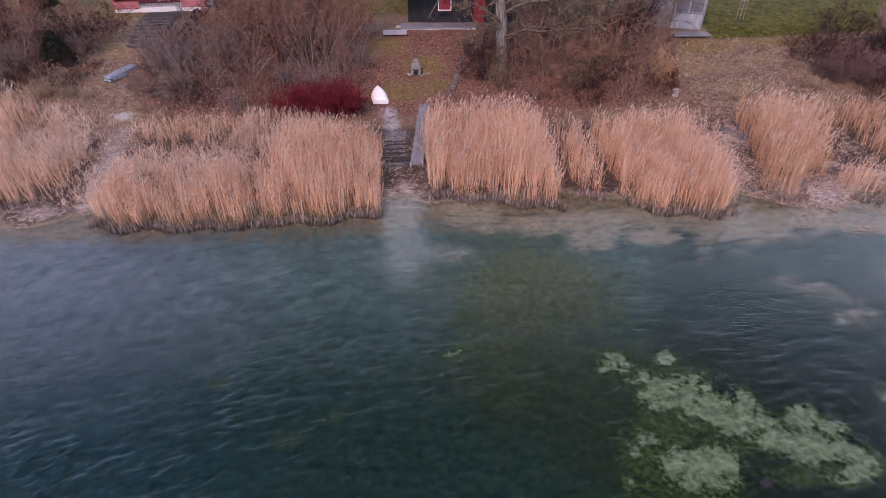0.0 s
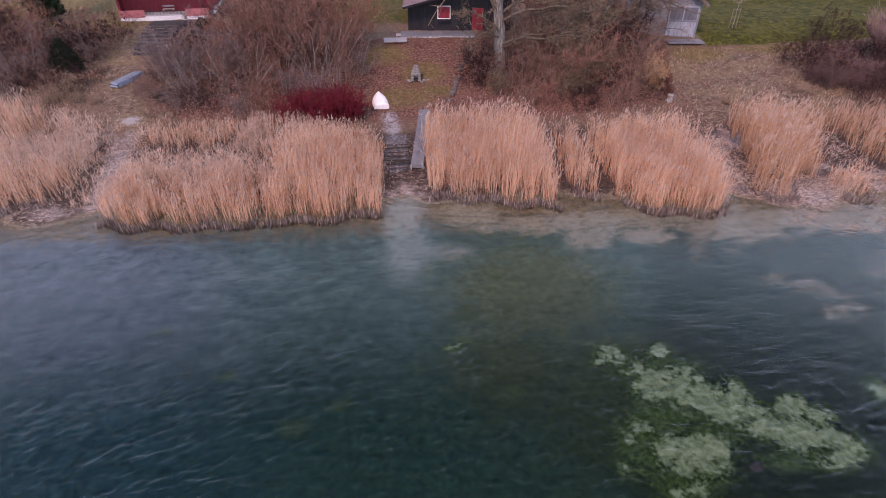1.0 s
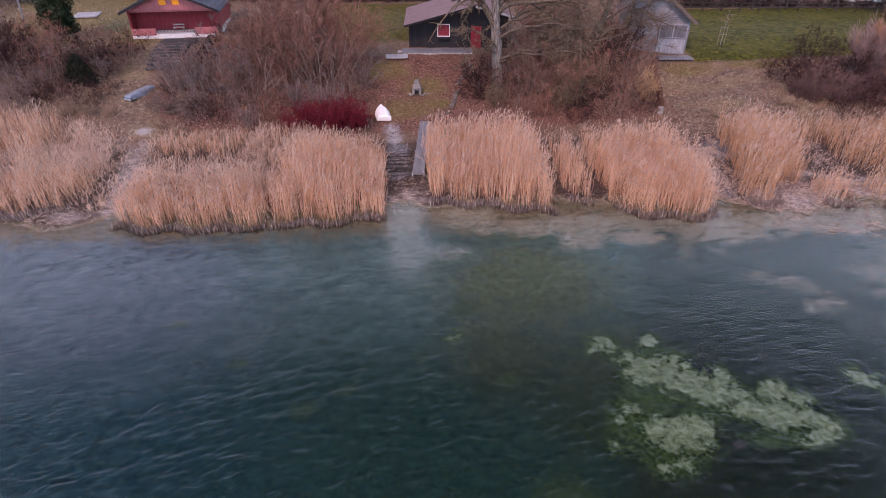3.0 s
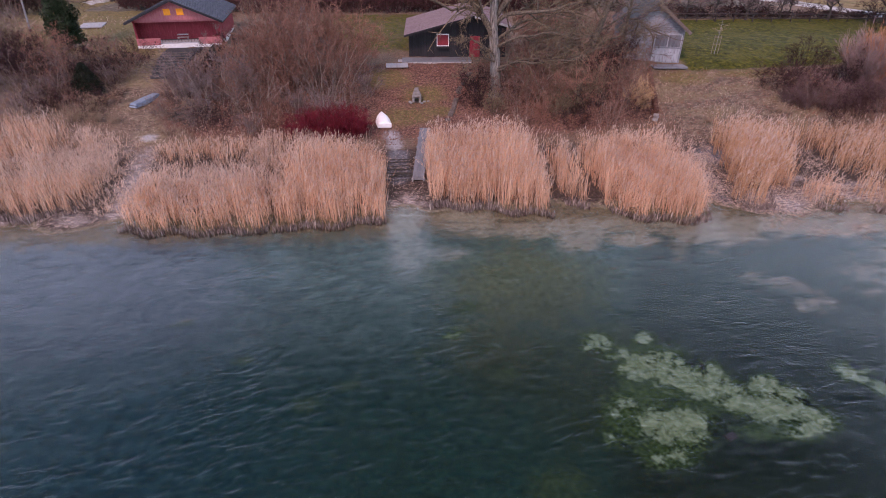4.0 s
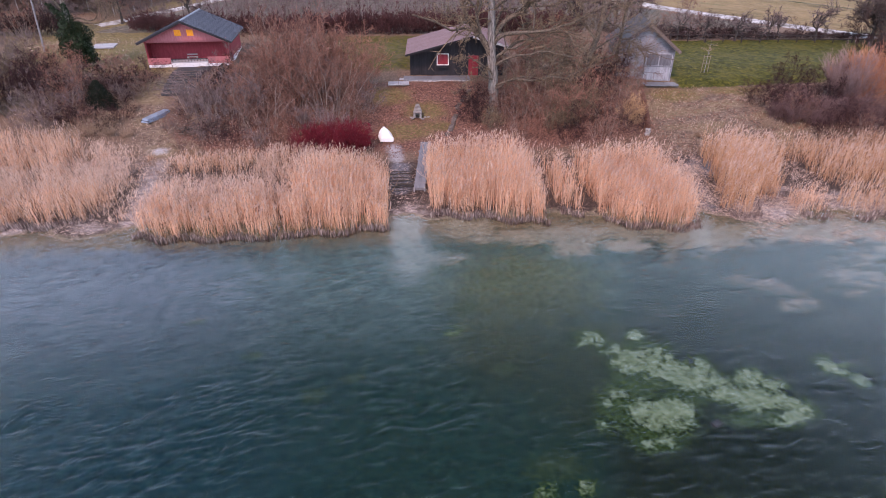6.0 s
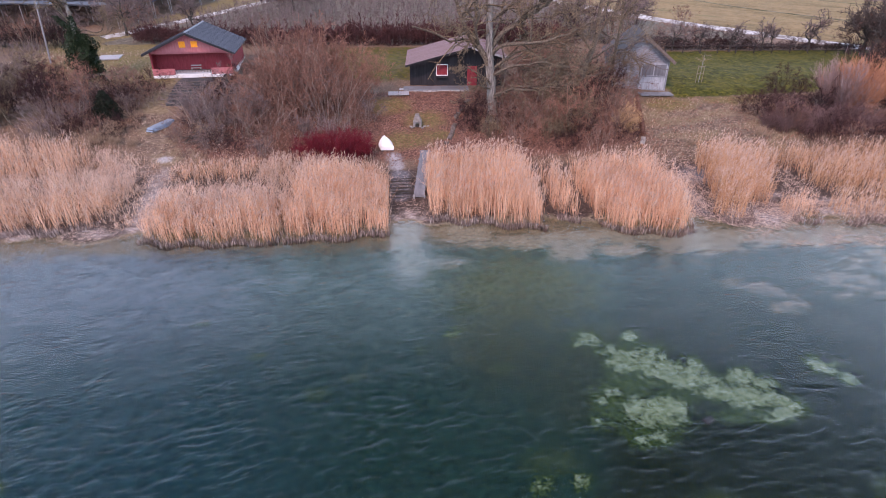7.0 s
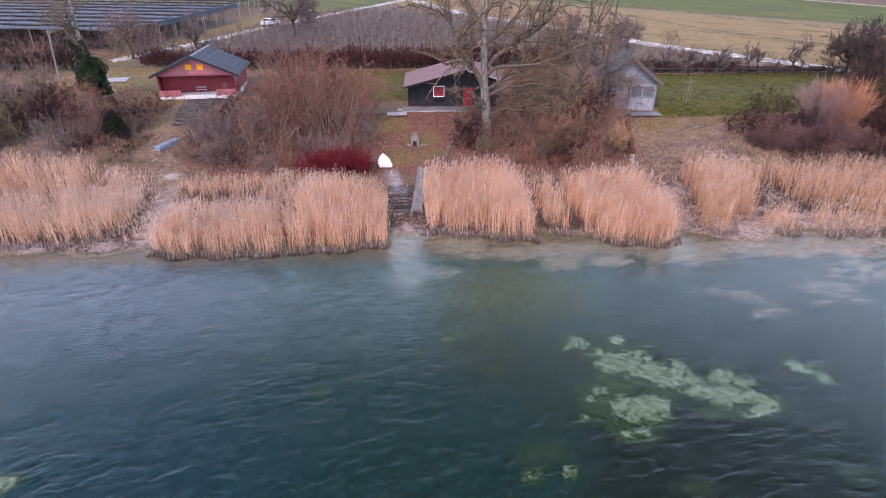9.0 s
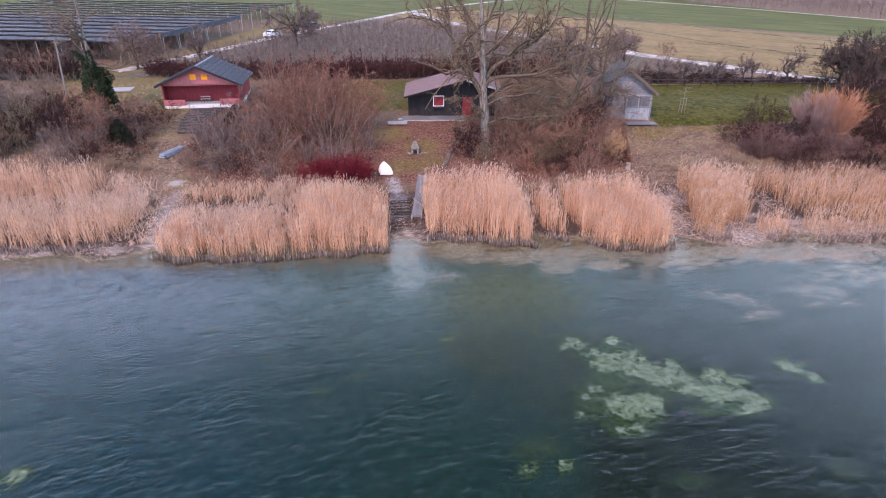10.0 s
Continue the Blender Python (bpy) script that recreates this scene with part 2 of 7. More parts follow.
def group_of(name, at, label, category, group="", kind=""):
    e = new(name)
    e.empty_display_size = 0.3
    e.matrix_world = at
    return tagged(e, label, category, group, kind)


def box(bm, cx, cy, cz, sx, sy, sz, m=None, bev=0.0):
    r = bmesh.ops.create_cube(bm, size=1.0)
    mat = Matrix.Translation((cx, cy, cz)) @ Matrix.Diagonal((sx, sy, sz, 1))
    bmesh.ops.transform(bm, matrix=(m @ mat if m else mat), verts=r["verts"])
    if bev:
        edges = list({e for v in r["verts"] for e in v.link_edges})
        bmesh.ops.bevel(bm, geom=edges, offset=bev, segments=1, affect="EDGES", profile=0.5)
    return bm


def cube(*a, **k):
    return box(bmesh.new(), *a, **k)


def rod(bm, a, b, r1, r2=None, n=8):
    a, b = Vector(a), Vector(b)
    r2 = r1 if r2 is None else r2
    res = bmesh.ops.create_cone(bm, cap_ends=True, segments=n, radius1=r1, radius2=r2, depth=(b - a).length)
    m = Matrix.Translation((a + b) / 2) @ (b - a).to_track_quat("Z", "Y").to_matrix().to_4x4()
    bmesh.ops.transform(bm, matrix=m, verts=res["verts"])
    return bm


def prism(bm, outline, d0, d1):
    """Extrudes an outline of (x, z) from y = d0 to y = d1."""
    a = [bm.verts.new((x, d0, z)) for x, z in outline]
    b = [bm.verts.new((x, d1, z)) for x, z in outline]
    n = len(a)
    bm.faces.new(a)
    bm.faces.new(b[::-1])
    for i in range(n):
        bm.faces.new((a[i], b[i], b[(i + 1) % n], a[(i + 1) % n]))
    bmesh.ops.recalc_face_normals(bm, faces=bm.faces[:])
    return bm


def quads_mesh(name, verts, quads, slots, index=None, smooth=False):
    me = bpy.data.meshes.new(name)
    verts = np.ascontiguousarray(verts, np.float32)
    quads = np.ascontiguousarray(quads, np.int32)
    me.vertices.add(len(verts))
    me.vertices.foreach_set("co", verts.ravel())
    me.loops.add(quads.size)
    me.loops.foreach_set("vertex_index", quads.ravel())
    me.polygons.add(len(quads))
    me.polygons.foreach_set("loop_start", np.arange(0, quads.size, 4, dtype=np.int32))
    for s in slots:
        me.materials.append(s)
    if index is not None:
        me.polygons.foreach_set("material_index", np.ascontiguousarray(index, np.int32))
    if smooth:
        me.polygons.foreach_set("use_smooth", np.ones(len(quads), bool))
    me.update()
    return me


def tubes(lines, radii, sides=3):
    """lines (n, p, 3), radii (n, p): open tubes as vertices and quads."""
    n, p, _ = lines.shape
    along = np.gradient(lines, axis=1)
    along /= np.linalg.norm(along, axis=2, keepdims=True) + 1e-9
    ref = np.where(np.abs(along[..., 2:3]) > 0.9, np.array([1.0, 0, 0]), np.array([0, 0, 1.0]))
    u = np.cross(along, ref)
    u /= np.linalg.norm(u, axis=2, keepdims=True) + 1e-9
    v = np.cross(along, u)
    ang = np.arange(sides) * 2 * np.pi / sides
    ring = u[:, :, None] * np.cos(ang)[:, None] + v[:, :, None] * np.sin(ang)[:, None]
    verts = lines[:, :, None] + ring * radii[:, :, None, None]
    idx = np.arange(n * p * sides).reshape(n, p, sides)
    a, b = idx[:, :-1], idx[:, 1:]
    q = np.stack([a, np.roll(a, -1, 2), np.roll(b, -1, 2), b], -1).reshape(-1, 4)
    return verts.reshape(-1, 3), q


def ribbons(lines, radii, rng):
    """Flat twigs one strip wide."""
    n, p, _ = lines.shape
    d = lines[:, -1] - lines[:, 0]
    side = np.cross(d, rng.normal(size=(n, 3)))
    side /= np.linalg.norm(side, axis=1, keepdims=True) + 1e-9
    w = side[:, None] * radii[:, :, None]
    verts = np.stack([lines - w, lines + w], 2)
    idx = np.arange(n * p * 2).reshape(n, p, 2)
    q = np.stack([idx[:, :-1, 0], idx[:, :-1, 1], idx[:, 1:, 1], idx[:, 1:, 0]], -1).reshape(-1, 4)
    return verts.reshape(-1, 3), q


def blades(base, tip, width, bend, rng):
    """Ribbons from base to tip with two segments, bent sideways by bend."""
    n = len(base)
    d = tip - base
    side = np.cross(d, rng.normal(size=(n, 3)))
    side /= np.linalg.norm(side, axis=1, keepdims=True) + 1e-9
    mid = base + d * 0.55 + bend
    w = np.asarray(width).reshape(-1, 1) * side
    v = np.stack([base - w, base + w, mid - w * 0.8, mid + w * 0.8, tip - w * 0.15, tip + w * 0.15], 1)
    i = np.arange(n)[:, None] * 6
    q = np.concatenate([i + np.array([[0, 1, 3, 2]]), i + np.array([[2, 3, 5, 4]])])
    return v.reshape(-1, 3), q


def joined(pieces):
    """pieces: (verts, quads, slot). One set of vertices, quads and slots."""
    vs, qs, ms, k = [], [], [], 0
    for v, q, s in pieces:
        vs.append(v), qs.append(q + k), ms.append(np.full(len(q), s))
        k += len(v)
    return np.concatenate(vs), np.concatenate(qs), np.concatenate(ms)


def shoots(rng, lines, radii, each, length, angle, lift=0.0, p=4, wig=0.08, start=0.25, thin=0.5, least=0.005):
    """Side shoots along given lines: a new generation of lines and radii."""
    n, pp, _ = lines.shape
    who = np.repeat(np.arange(n), each)
    k = len(who)
    f = rng.uniform(start, 0.98, k)
    s = f * (pp - 1)
    i = np.minimum(s.astype(int), pp - 2)
    w = (s - i)[:, None]
    o = lines[who, i] * (1 - w) + lines[who, i + 1] * w
    d = lines[who, i + 1] - lines[who, i]
    d /= np.linalg.norm(d, axis=1, keepdims=True) + 1e-9
    side = np.cross(d, rng.normal(size=(k, 3)))
    side /= np.linalg.norm(side, axis=1, keepdims=True) + 1e-9
    a = np.radians(rng.uniform(angle[0], angle[1], k))[:, None]
    d2 = d * np.cos(a) + side * np.sin(a)
    d2[:, 2] += lift
    d2 /= np.linalg.norm(d2, axis=1, keepdims=True) + 1e-9
    full = np.linalg.norm(lines[:, -1] - lines[:, 0], axis=1)[who]
    ln = full * rng.uniform(length[0], length[1], k) * (1.15 - 0.55 * f)
    steps = np.linspace(0, 1, p)[None, :, None]
    out = o[:, None] + d2[:, None] * steps * ln[:, None, None]
    out = out + np.cumsum(rng.normal(0, wig, (k, p, 3)), axis=1) * ln[:, None, None] * steps
    r0 = np.maximum((radii[who, i] * (1 - w[:, 0]) + radii[who, i + 1] * w[:, 0]) * thin, least)
    return out, r0[:, None] * np.linspace(1, 0.45, p)[None]


def shrub_mesh(name, seed, tall, wide, stems, mats, fine=0.013, gens=(5, 5, 7), upright=0.35, stout=1.0):
    """A leafless bush: bent stems, two orders of branches and twigs."""
    rng = np.random.RandomState(seed)
    a = rng.uniform(0, 2 * np.pi, stems)
    r = wide * 0.28 * np.sqrt(rng.uniform(0, 1, stems))
    out = np.stack([np.cos(a), np.sin(a), 0 * a], 1)
    lean = rng.uniform(0.05, 1, stems) ** 0.8
    h = tall * (1 - 0.45 * lean ** 2) * rng.uniform(0.75, 1.0, stems)
    p = 5
    f = np.linspace(0, 1, p)
    lines = (out * r[:, None])[:, None] + out[:, None] * (wide * 0.5 * lean * (1 - upright * 0.4))[:, None, None] * (f ** 1.4)[None, :, None]
    lines[..., 2] += h[:, None] * (f ** 0.85)[None] - 0.1
    lines += np.cumsum(rng.normal(0, 0.025 * tall, (stems, p, 3)), 1) * f[None, :, None]
    radii = rng.uniform(0.016, 0.034, stems)[:, None] * np.linspace(1, 0.4, p)[None] * (tall / 4 * stout)
    l1, r1 = shoots(rng, lines, radii, gens[0], (0.3, 0.55), (25, 70), 0.2, 4, 0.07, 0.04, 0.5, fine)
    l2, r2 = shoots(rng, l1, r1, gens[1], (0.35, 0.65), (20, 60), 0.15, 3, 0.08, 0.2, 0.7, fine * 0.9)
    l3, r3 = shoots(rng, l2, r2, gens[2], (0.4, 0.8), (20, 65), 0.1, 2, 0.08, 0.2, 0.8, fine * 0.8)
    v, q, s = joined([(*tubes(lines, radii * 0.95, 4), 0), (*ribbons(l1, r1 * 0.85, rng), 0), (*ribbons(l2, r2 * 1.2, rng), 1), (*ribbons(l3, r3 * 1.1, rng), 1)])
    return quads_mesh(name, v, q, mats, s)


# ---- ground, lake bed and water ----
def span(*runs):
    out = []
    for a, b, s in runs:
        out += list(np.arange(a, b, s))
    return np.array(out)


def lobes(x, y, blobs):
    f = np.zeros_like(x)
    for cx, cy, rx, ry in blobs:
        f = np.maximum(f, np.exp(-(((x - cx) / rx) ** 2 + ((y - cy) / ry) ** 2) * 0.8))
    return f


def near_line(x, y, pts):
    """Distance to a chain of points."""
    d = np.full(x.shape, 1e9)
    for (ax, ay), (bx, by) in zip(pts[:-1], pts[1:]):
        ux, uy = bx - ax, by - ay
        k = np.clip(((x - ax) * ux + (y - ay) * uy) / (ux * ux + uy * uy), 0, 1)
        d = np.minimum(d, np.hypot(x - ax - k * ux, y - ay - k * uy))
    return d


ROAD_WEST = [(-44, 54.5), (-36.4, 67.5), (-26.7, 88.1), (-14.3, 109), (3.1, 140), (25, 166), (60, 200)]
ROAD_EAST = [(4.5, 141), (9, 125), (15.6, 107), (29, 90), (35.6, 80.7), (45, 65.2), (55, 54.4), (63.8, 44.6), (82, 33)]
REED_PATH = [(-19.2, -1.0), (-20.2, 4.9), (-20.8, 8.1), (-21.0, 12.0), (-24, 17), (-25.5, 24), (-25, 29)]


def build_ground():
    xs = span((-3000, -400, 650), (-400, -120, 40), (-120, -52, 4), (-52, -24, 0.6), (-24, 24, 0.4), (24, 56, 0.6), (56, 140, 4), (140, 420, 40), (420, 3400, 650))
    ys = span((-3000, -300, 675), (-300, -60, 30), (-60, -24, 2), (-24, -8, 0.35), (-8, 30, 0.4), (30, 60, 0.8), (60, 200, 3), (200, 600, 40), (600, 4200, 600))
    x, y = np.meshgrid(xs, ys)
    x, y = x.ravel(), y.ravel()
    z = land(x, y)
    rng = np.random.RandomState(3)
    near = (np.abs(x) < 56) & (y > 0.3) & (y < 60)
    z = z + near * (0.05 * np.sin(x * 1.7 + y * 0.8) * np.sin(y * 1.3 - x * 0.4) + rng.normal(0, 0.018, len(x)))
    nx, ny = len(xs), len(ys)
    i = np.arange(nx * ny).reshape(ny, nx)
    q = np.stack([i[:-1, :-1], i[:-1, 1:], i[1:, 1:], i[1:, :-1]], -1).reshape(-1, 4)
    me = quads_mesh("ground", np.stack([x, y, z], 1), q, [ground_material()], None, True)
    zones = {}
    thick = 0.92 * lobes(x, y, [(8.6, -13.75, 0.55, 0.32), (9.5, -14.45, 0.75, 0.36), (10.5, -15.1, 1.05, 0.62), (11.6, -15.0, 0.42, 0.7), (11.1, -15.8, 0.95, 0.5), (12.2, -16.35, 0.65, 0.55), (13.7, -15.75, 0.62, 0.42), (14.3, -16.1, 0.42, 0.42), (13.1, -16.9, 0.7, 0.55), (14.0, -17.1, 0.75, 0.6), (8.2, -17.3, 0.85, 0.62), (9.4, -17.15, 0.62, 0.62), (8.9, -17.9, 0.7, 0.42)])
    ragged = 0.74 * lobes(x, y, [(8.1, -14.5, 0.42, 0.45), (9.6, -12.35, 0.32, 0.26), (10.4, -13.6, 0.42, 0.24), (7.2, -12.3, 0.45, 0.34), (7.6, -12.75, 0.4, 0.26), (6.9, -12.75, 0.42, 0.22), (8.2, -13.25, 0.5, 0.34), (9.3, -13.6, 0.5, 0.3), (10.0, -14.0, 0.5, 0.3), (13.9, -18.0, 0.7, 0.26), (14.6, -17.6, 0.42, 0.4), (18.2, -15.4, 0.6, 0.3), (17.8, -14.9, 0.4, 0.25), (18.6, -16.1, 0.35, 0.3)])
    flecks = 0.62 * lobes(x, y, [(7.3, -16.2, 0.3, 0.3), (6.7, -16.5, 0.25, 0.2), (6.3, -17.7, 0.3, 0.3), (8.0, -18.9, 0.5, 0.3), (0.6, -11.3, 0.3, 0.25), (3.0, -20.6, 0.25, 0.2), (4.5, -20.6, 0.25, 0.2), (-17.4, -19.4, 0.4, 0.3)])
    zones["pale_bed"] = np.maximum.reduce([thick, ragged, flecks])
    zones["fringe"] = lobes(x, y, [(8.4, -15.6, 1.5, 0.9), (7.0, -17.0, 0.9, 1.3), (8.0, -18.6, 1.3, 0.8), (10.2, -16.6, 1.5, 0.5), (12.6, -17.9, 1.8, 0.5), (14.8, -17.6, 0.9, 0.6), (9.6, -13.4, 1.6, 0.8)])
    zones["spots"] = lobes(x, y, [(-5.8, -15.2, 0.6, 0.4), (-4.2, -14.3, 0.5, 0.3), (9.2, -21.7, 0.9, 0.4), (15.8, -21.7, 0.7, 0.5), (-1.0, -12.6, 0.4, 0.3), (-9.0, -12.4, 0.5, 0.3), (2.8, -14.2, 0.5, 0.35), (-12.4, -9.6, 0.5, 0.3), (3.6, -19.6, 1.2, 0.7), (1.4, -9.4, 0.8, 0.6)])
    zones["blue_bed"] = 1 - ease(x + 0.35 * (y + 14), -17, 0)
    zones["shallow"] = np.maximum.reduce([lobes(x, y, [(2.5, -0.8, 2.0, 1.3), (3.2, -1.9, 0.7, 0.9), (6.4, -2.2, 2.4, 1.0), (9.0, -3.4, 1.6, 1.3), (12.5, -3.6, 1.8, 0.8), (17.5, -3.2, 3.0, 1.6), (24, -2.8, 4, 1.4), (10, -2.0, 7, 1.1), (19, -2.4, 6, 1.3), (28, -2.8, 7, 1.6)]),
        0.5 * lobes(x, y, [(19.4, -9.8, 1.8, 1.6), (18.2, -8.2, 1.4, 0.9), (24.5, -8.6, 3, 1.8), (14, -6.4, 1.1, 0.6), (30, -6, 6, 2.4)]),
        0.4 * lobes(x, y, [(1.4, -4.6, 1.2, 0.7), (16, -5.0, 3, 1.0)])])
    # pale bluish column in the bed colour off the landing gap
    zones["pale_streak"] = np.exp(-((x + 1.4) / 0.95) ** 2) * ease(y, -8, -3.5) * (1 - ease(y, 0.2, 1.5)) + 0.45 * lobes(x, y, [(0.6, -4.2, 1.3, 0.6)])
    # bed colour darker to the right of a slanting line
    zones["dark_right"] = ease(x - 10.75 - 0.43 * (y + 6.2), -0.4, 2.0)
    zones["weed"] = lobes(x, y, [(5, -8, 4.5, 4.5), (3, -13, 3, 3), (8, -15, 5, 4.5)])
    edge_lawn = ease(x, 26, 28.5) * ease(y - 0.06 * (x - 27), 20.8, 22.6) * (1 - ease(y, 41.6, 43)) * (1 - ease(x, 66, 70))
    back = (1 - ease(np.abs(x + 1), 8, 14)) * ease(y, 27, 31) * (1 - ease(y, 46.5, 47.5))
    zones["lawn"] = np.maximum(edge_lawn, back * 0.6)
    zones["moss"] = lobes(x, y, [(-1.0, 15.5, 2.4, 1.8), (0.8, 19.5, 2.2, 1.8), (-2.5, 22.5, 2.2, 2.0), (1.8, 16.5, 1.6, 1.0), (-36, 37, 11, 9), (-39, 51, 14, 8), (-30, 31, 6, 4), (26, 20.5, 3, 1.4), (33, 21.2, 4, 0.8)])
    zones["litter"] = np.clip(ease(y, 10, 13.5) * (1 - ease(y, 24.5, 27)) * (1 - ease(np.abs(x + 4), 40, 46)) * (0.15 + 0.85 * (1 - ease(x, 14, 25))) * np.maximum(0.2 + 0.8 * ease(x, -25, -16), 0.3 * (1 - ease(near_line(x, y, REED_PATH), 0.8, 2.6))), 0, 1)
    zones["dry"] = ease(x, 20.4, 23) * (1 - ease(x, 34, 38)) * ease(y, 8.5, 10.5) * (1 - ease(y - 0.06 * (x - 27), 19.6, 21.4))
    zones["dry"] = np.maximum(zones["dry"], 0.85 * (1 - ease(near_line(x, y, REED_PATH), 0.5, 2.0)) * ease(y, 10, 12))
    gap = np.maximum(np.exp(-((x + 1.7) / 0.9) ** 2) * ease(y, 3.5, 5) * (1 - ease(y, 9.3, 10.3)), lobes(x, y, [(23.5, 7.2, 2.2, 2.0), (20.3, 4.0, 1.0, 3.0), (19.8, 1.0, 0.9, 2.2)]))
    zones["mud"] = gap
    zones["gravel"] = np.maximum(np.exp(-((x + 2.0 + (y - 11) * 0.1) / 0.8) ** 2) * ease(y, 9, 10.5) * (1 - ease(y, 12.5, 14)) * 0.8, 0.8 * lobes(x, y, [(-21.3, 11.9, 0.8, 0.55)]))
    zones["drift"] = np.maximum.reduce([ease(x, 20.5, 23) * ease(y + 0.12 * (x - 24), -4.2, -2.6) * (1 - ease(y - 0.15 * np.sin(x), 0.4, 2.6)), ease(-x, 23.6, 26.0) * ease(y, -1.4, -0.4) * (1 - ease(y, 1.2, 2.2)), 0.8 * (1 - ease(near_line(x, y, REED_PATH), 0.3, 1.5)) * (1 - ease(y, 9, 12)), 0.7 * lobes(x, y, [(-15, 6.0, 4.6, 1.6), (-24.5, 9.5, 2.4, 2.6), (26.4, 3.2, 1.6, 1.2), (30, 1.8, 2.2, 0.9), (19.6, 6.2, 1.2, 2.2), (-1.2, 1.6, 1.5, 1.3), (-22.2, 0.8, 1.8, 1.0)])])
    zones["orchard"] = ease(y, 49, 51) * (1 - ease(x - 40 + (y - 70) * 0.85, -4, 0)) * ease(x + 36 - (y - 67.5) * 0.475, 0, 3)
    zones["mould"] = ease(y, -2.2, -0.6) * (1 - ease(y, 8.5, 11.5))
    far = ease(y, 46, 48)
    tan_line = (x - 66) * 0.6 + (y - 114) * 0.8
    zones["crop"] = np.maximum(ease(tan_line, -1, 3) * ease(x, 6, 30), far * ease(tan_line, 0, 6)) * (1 - ease((x - 118) * 0.91 + (y - 164) * 0.4, -3, 3) * ease(x, 60, 90))
    left = ease((y - 67.5) - (x + 36.4) * 1.75, 0, 6) * (1 - ease(x, 0, 60)) * ease(y, 60, 66)
    zones["crop"] = np.maximum(zones["crop"], left * ease(y + 0.25 * (x + 30), 116, 122))
    zones["moss"] = np.maximum(zones["moss"], left * 0.8 * ease(x + 42 - (y - 70) * 0.26, -1, 2))
    zones["hay"] = ease(x - 45 + (y - 65) * 0.75, 1, 4) * (1 - ease(tan_line, -3, 0)) * ease(y, 43, 46)
    for key, v in zones.items():
        a = me.attributes.new(key, "FLOAT", "POINT")
        a.data.foreach_set("value", np.ascontiguousarray(v, np.float32))
    ob = new("ground", me)
    return tagged(ob, "sloping lakeside ground with leaf litter, moss and fields", "ground", kind="structure")


def ground_material():
    m, t, b = shader("ground")
    fine, mid, wide, grit = noise_at(t, 4.0, 8.0, rough=0.7), noise_at(t, 1.1, 7.0, rough=0.65), noise_at(t, 0.25, 4.0), noise_at(t, 12.0, 4.0)

    def zone(name, soft=0.25, amount=0.45, by=None):
        f = calc(t, "ADD", attribute(t, name), calc(t, "MULTIPLY", calc(t, "SUBTRACT", by or mid, 0.5), amount * 2))
        return ramp_value(t, f, 0.5 - soft, 0.5 + soft)
    col = ramp(t, noise_at(t, 5.0, 9.0, rough=0.8), [(0.36, (0.03, 0.019, 0.015)), (0.5, (0.125, 0.078, 0.055)), (0.64, (0.28, 0.185, 0.13))])
    col = mixc(t, calc(t, "MULTIPLY", wide, 0.6), col, ramp(t, grit, [(0.3, (0.11, 0.078, 0.055)), (0.7, (0.27, 0.188, 0.128))]))
    leaf = ramp(t, noise_at(t, 5.5, 9.0, rough=0.8), [(0.36, (0.022, 0.012, 0.010)), (0.46, (0.095, 0.043, 0.033)), (0.54, (0.195, 0.095, 0.070)), (0.64, (0.40, 0.245, 0.185))])
    col = mixc(t, zone("litter", 0.3, 0.3), col, leaf)
    dry = ramp(t, noise_at(t, 2.6, 9.0, (0.7, 1.4, 1), 10, 0.78), [(0.36, (0.045, 0.028, 0.023)), (0.47, (0.12, 0.080, 0.058)), (0.57, (0.205, 0.148, 0.105)), (0.68, (0.36, 0.28, 0.215))])
    dry = mixc(t, calc(t, "MULTIPLY", ramp_value(t, noise_at(t, 0.35, 5.0, (0.6, 1.6, 1), 12), 0.42, 0.62), 0.6), dry, ramp(t, fine, [(0.32, (0.10, 0.072, 0.034)), (0.52, (0.21, 0.155, 0.085)), (0.7, (0.36, 0.28, 0.185))]))
    col = mixc(t, zone("dry", 0.3, 0.45), col, dry)
    moss = ramp(t, fine, [(0.3, (0.055, 0.045, 0.014)), (0.5, (0.14, 0.105, 0.038)), (0.7, (0.27, 0.19, 0.09))])
    col = mixc(t, calc(t, "MULTIPLY", zone("moss", 0.3, 0.5), 0.88), col, moss)
    grass = ramp(t, noise_at(t, 2.2, 9.0, rough=0.75), [(0.36, (0.010, 0.013, 0.001)), (0.5, (0.043, 0.046, 0.002)), (0.66, (0.13, 0.102, 0.008))])
    grass = mixc(t, calc(t, "MULTIPLY", ramp_value(t, wide, 0.45, 0.7), 0.5), grass, (0.095, 0.080, 0.010))
    col = mixc(t, zone("lawn", 0.2, 0.35), col, grass)
    hay = ramp(t, noise_at(t, 0.22, 9.0, (0.3, 1, 1), -37, 0.78), [(0.32, (0.055, 0.046, 0.014)), (0.42, (0.150, 0.104, 0.040)), (0.54, (0.245, 0.160, 0.074)), (0.64, (0.105, 0.094, 0.034)), (0.74, (0.34, 0.25, 0.155))])
    hay = mixc(t, calc(t, "MULTIPLY", ramp_value(t, mid, 0.45, 0.7), 0.6), hay, (0.085, 0.062, 0.03))
    hay = mixc(t, calc(t, "MULTIPLY", ramp_value(t, noise_at(t, 0.45, 8.0, rough=0.75), 0.42, 0.62), 0.5), hay, ramp(t, noise_at(t, 0.9, 8.0, rough=0.8), [(0.35, (0.075, 0.06, 0.022)), (0.65, (0.27, 0.19, 0.095))]))
    col = mixc(t, zone("hay", 0.2, 0.2), col, hay)
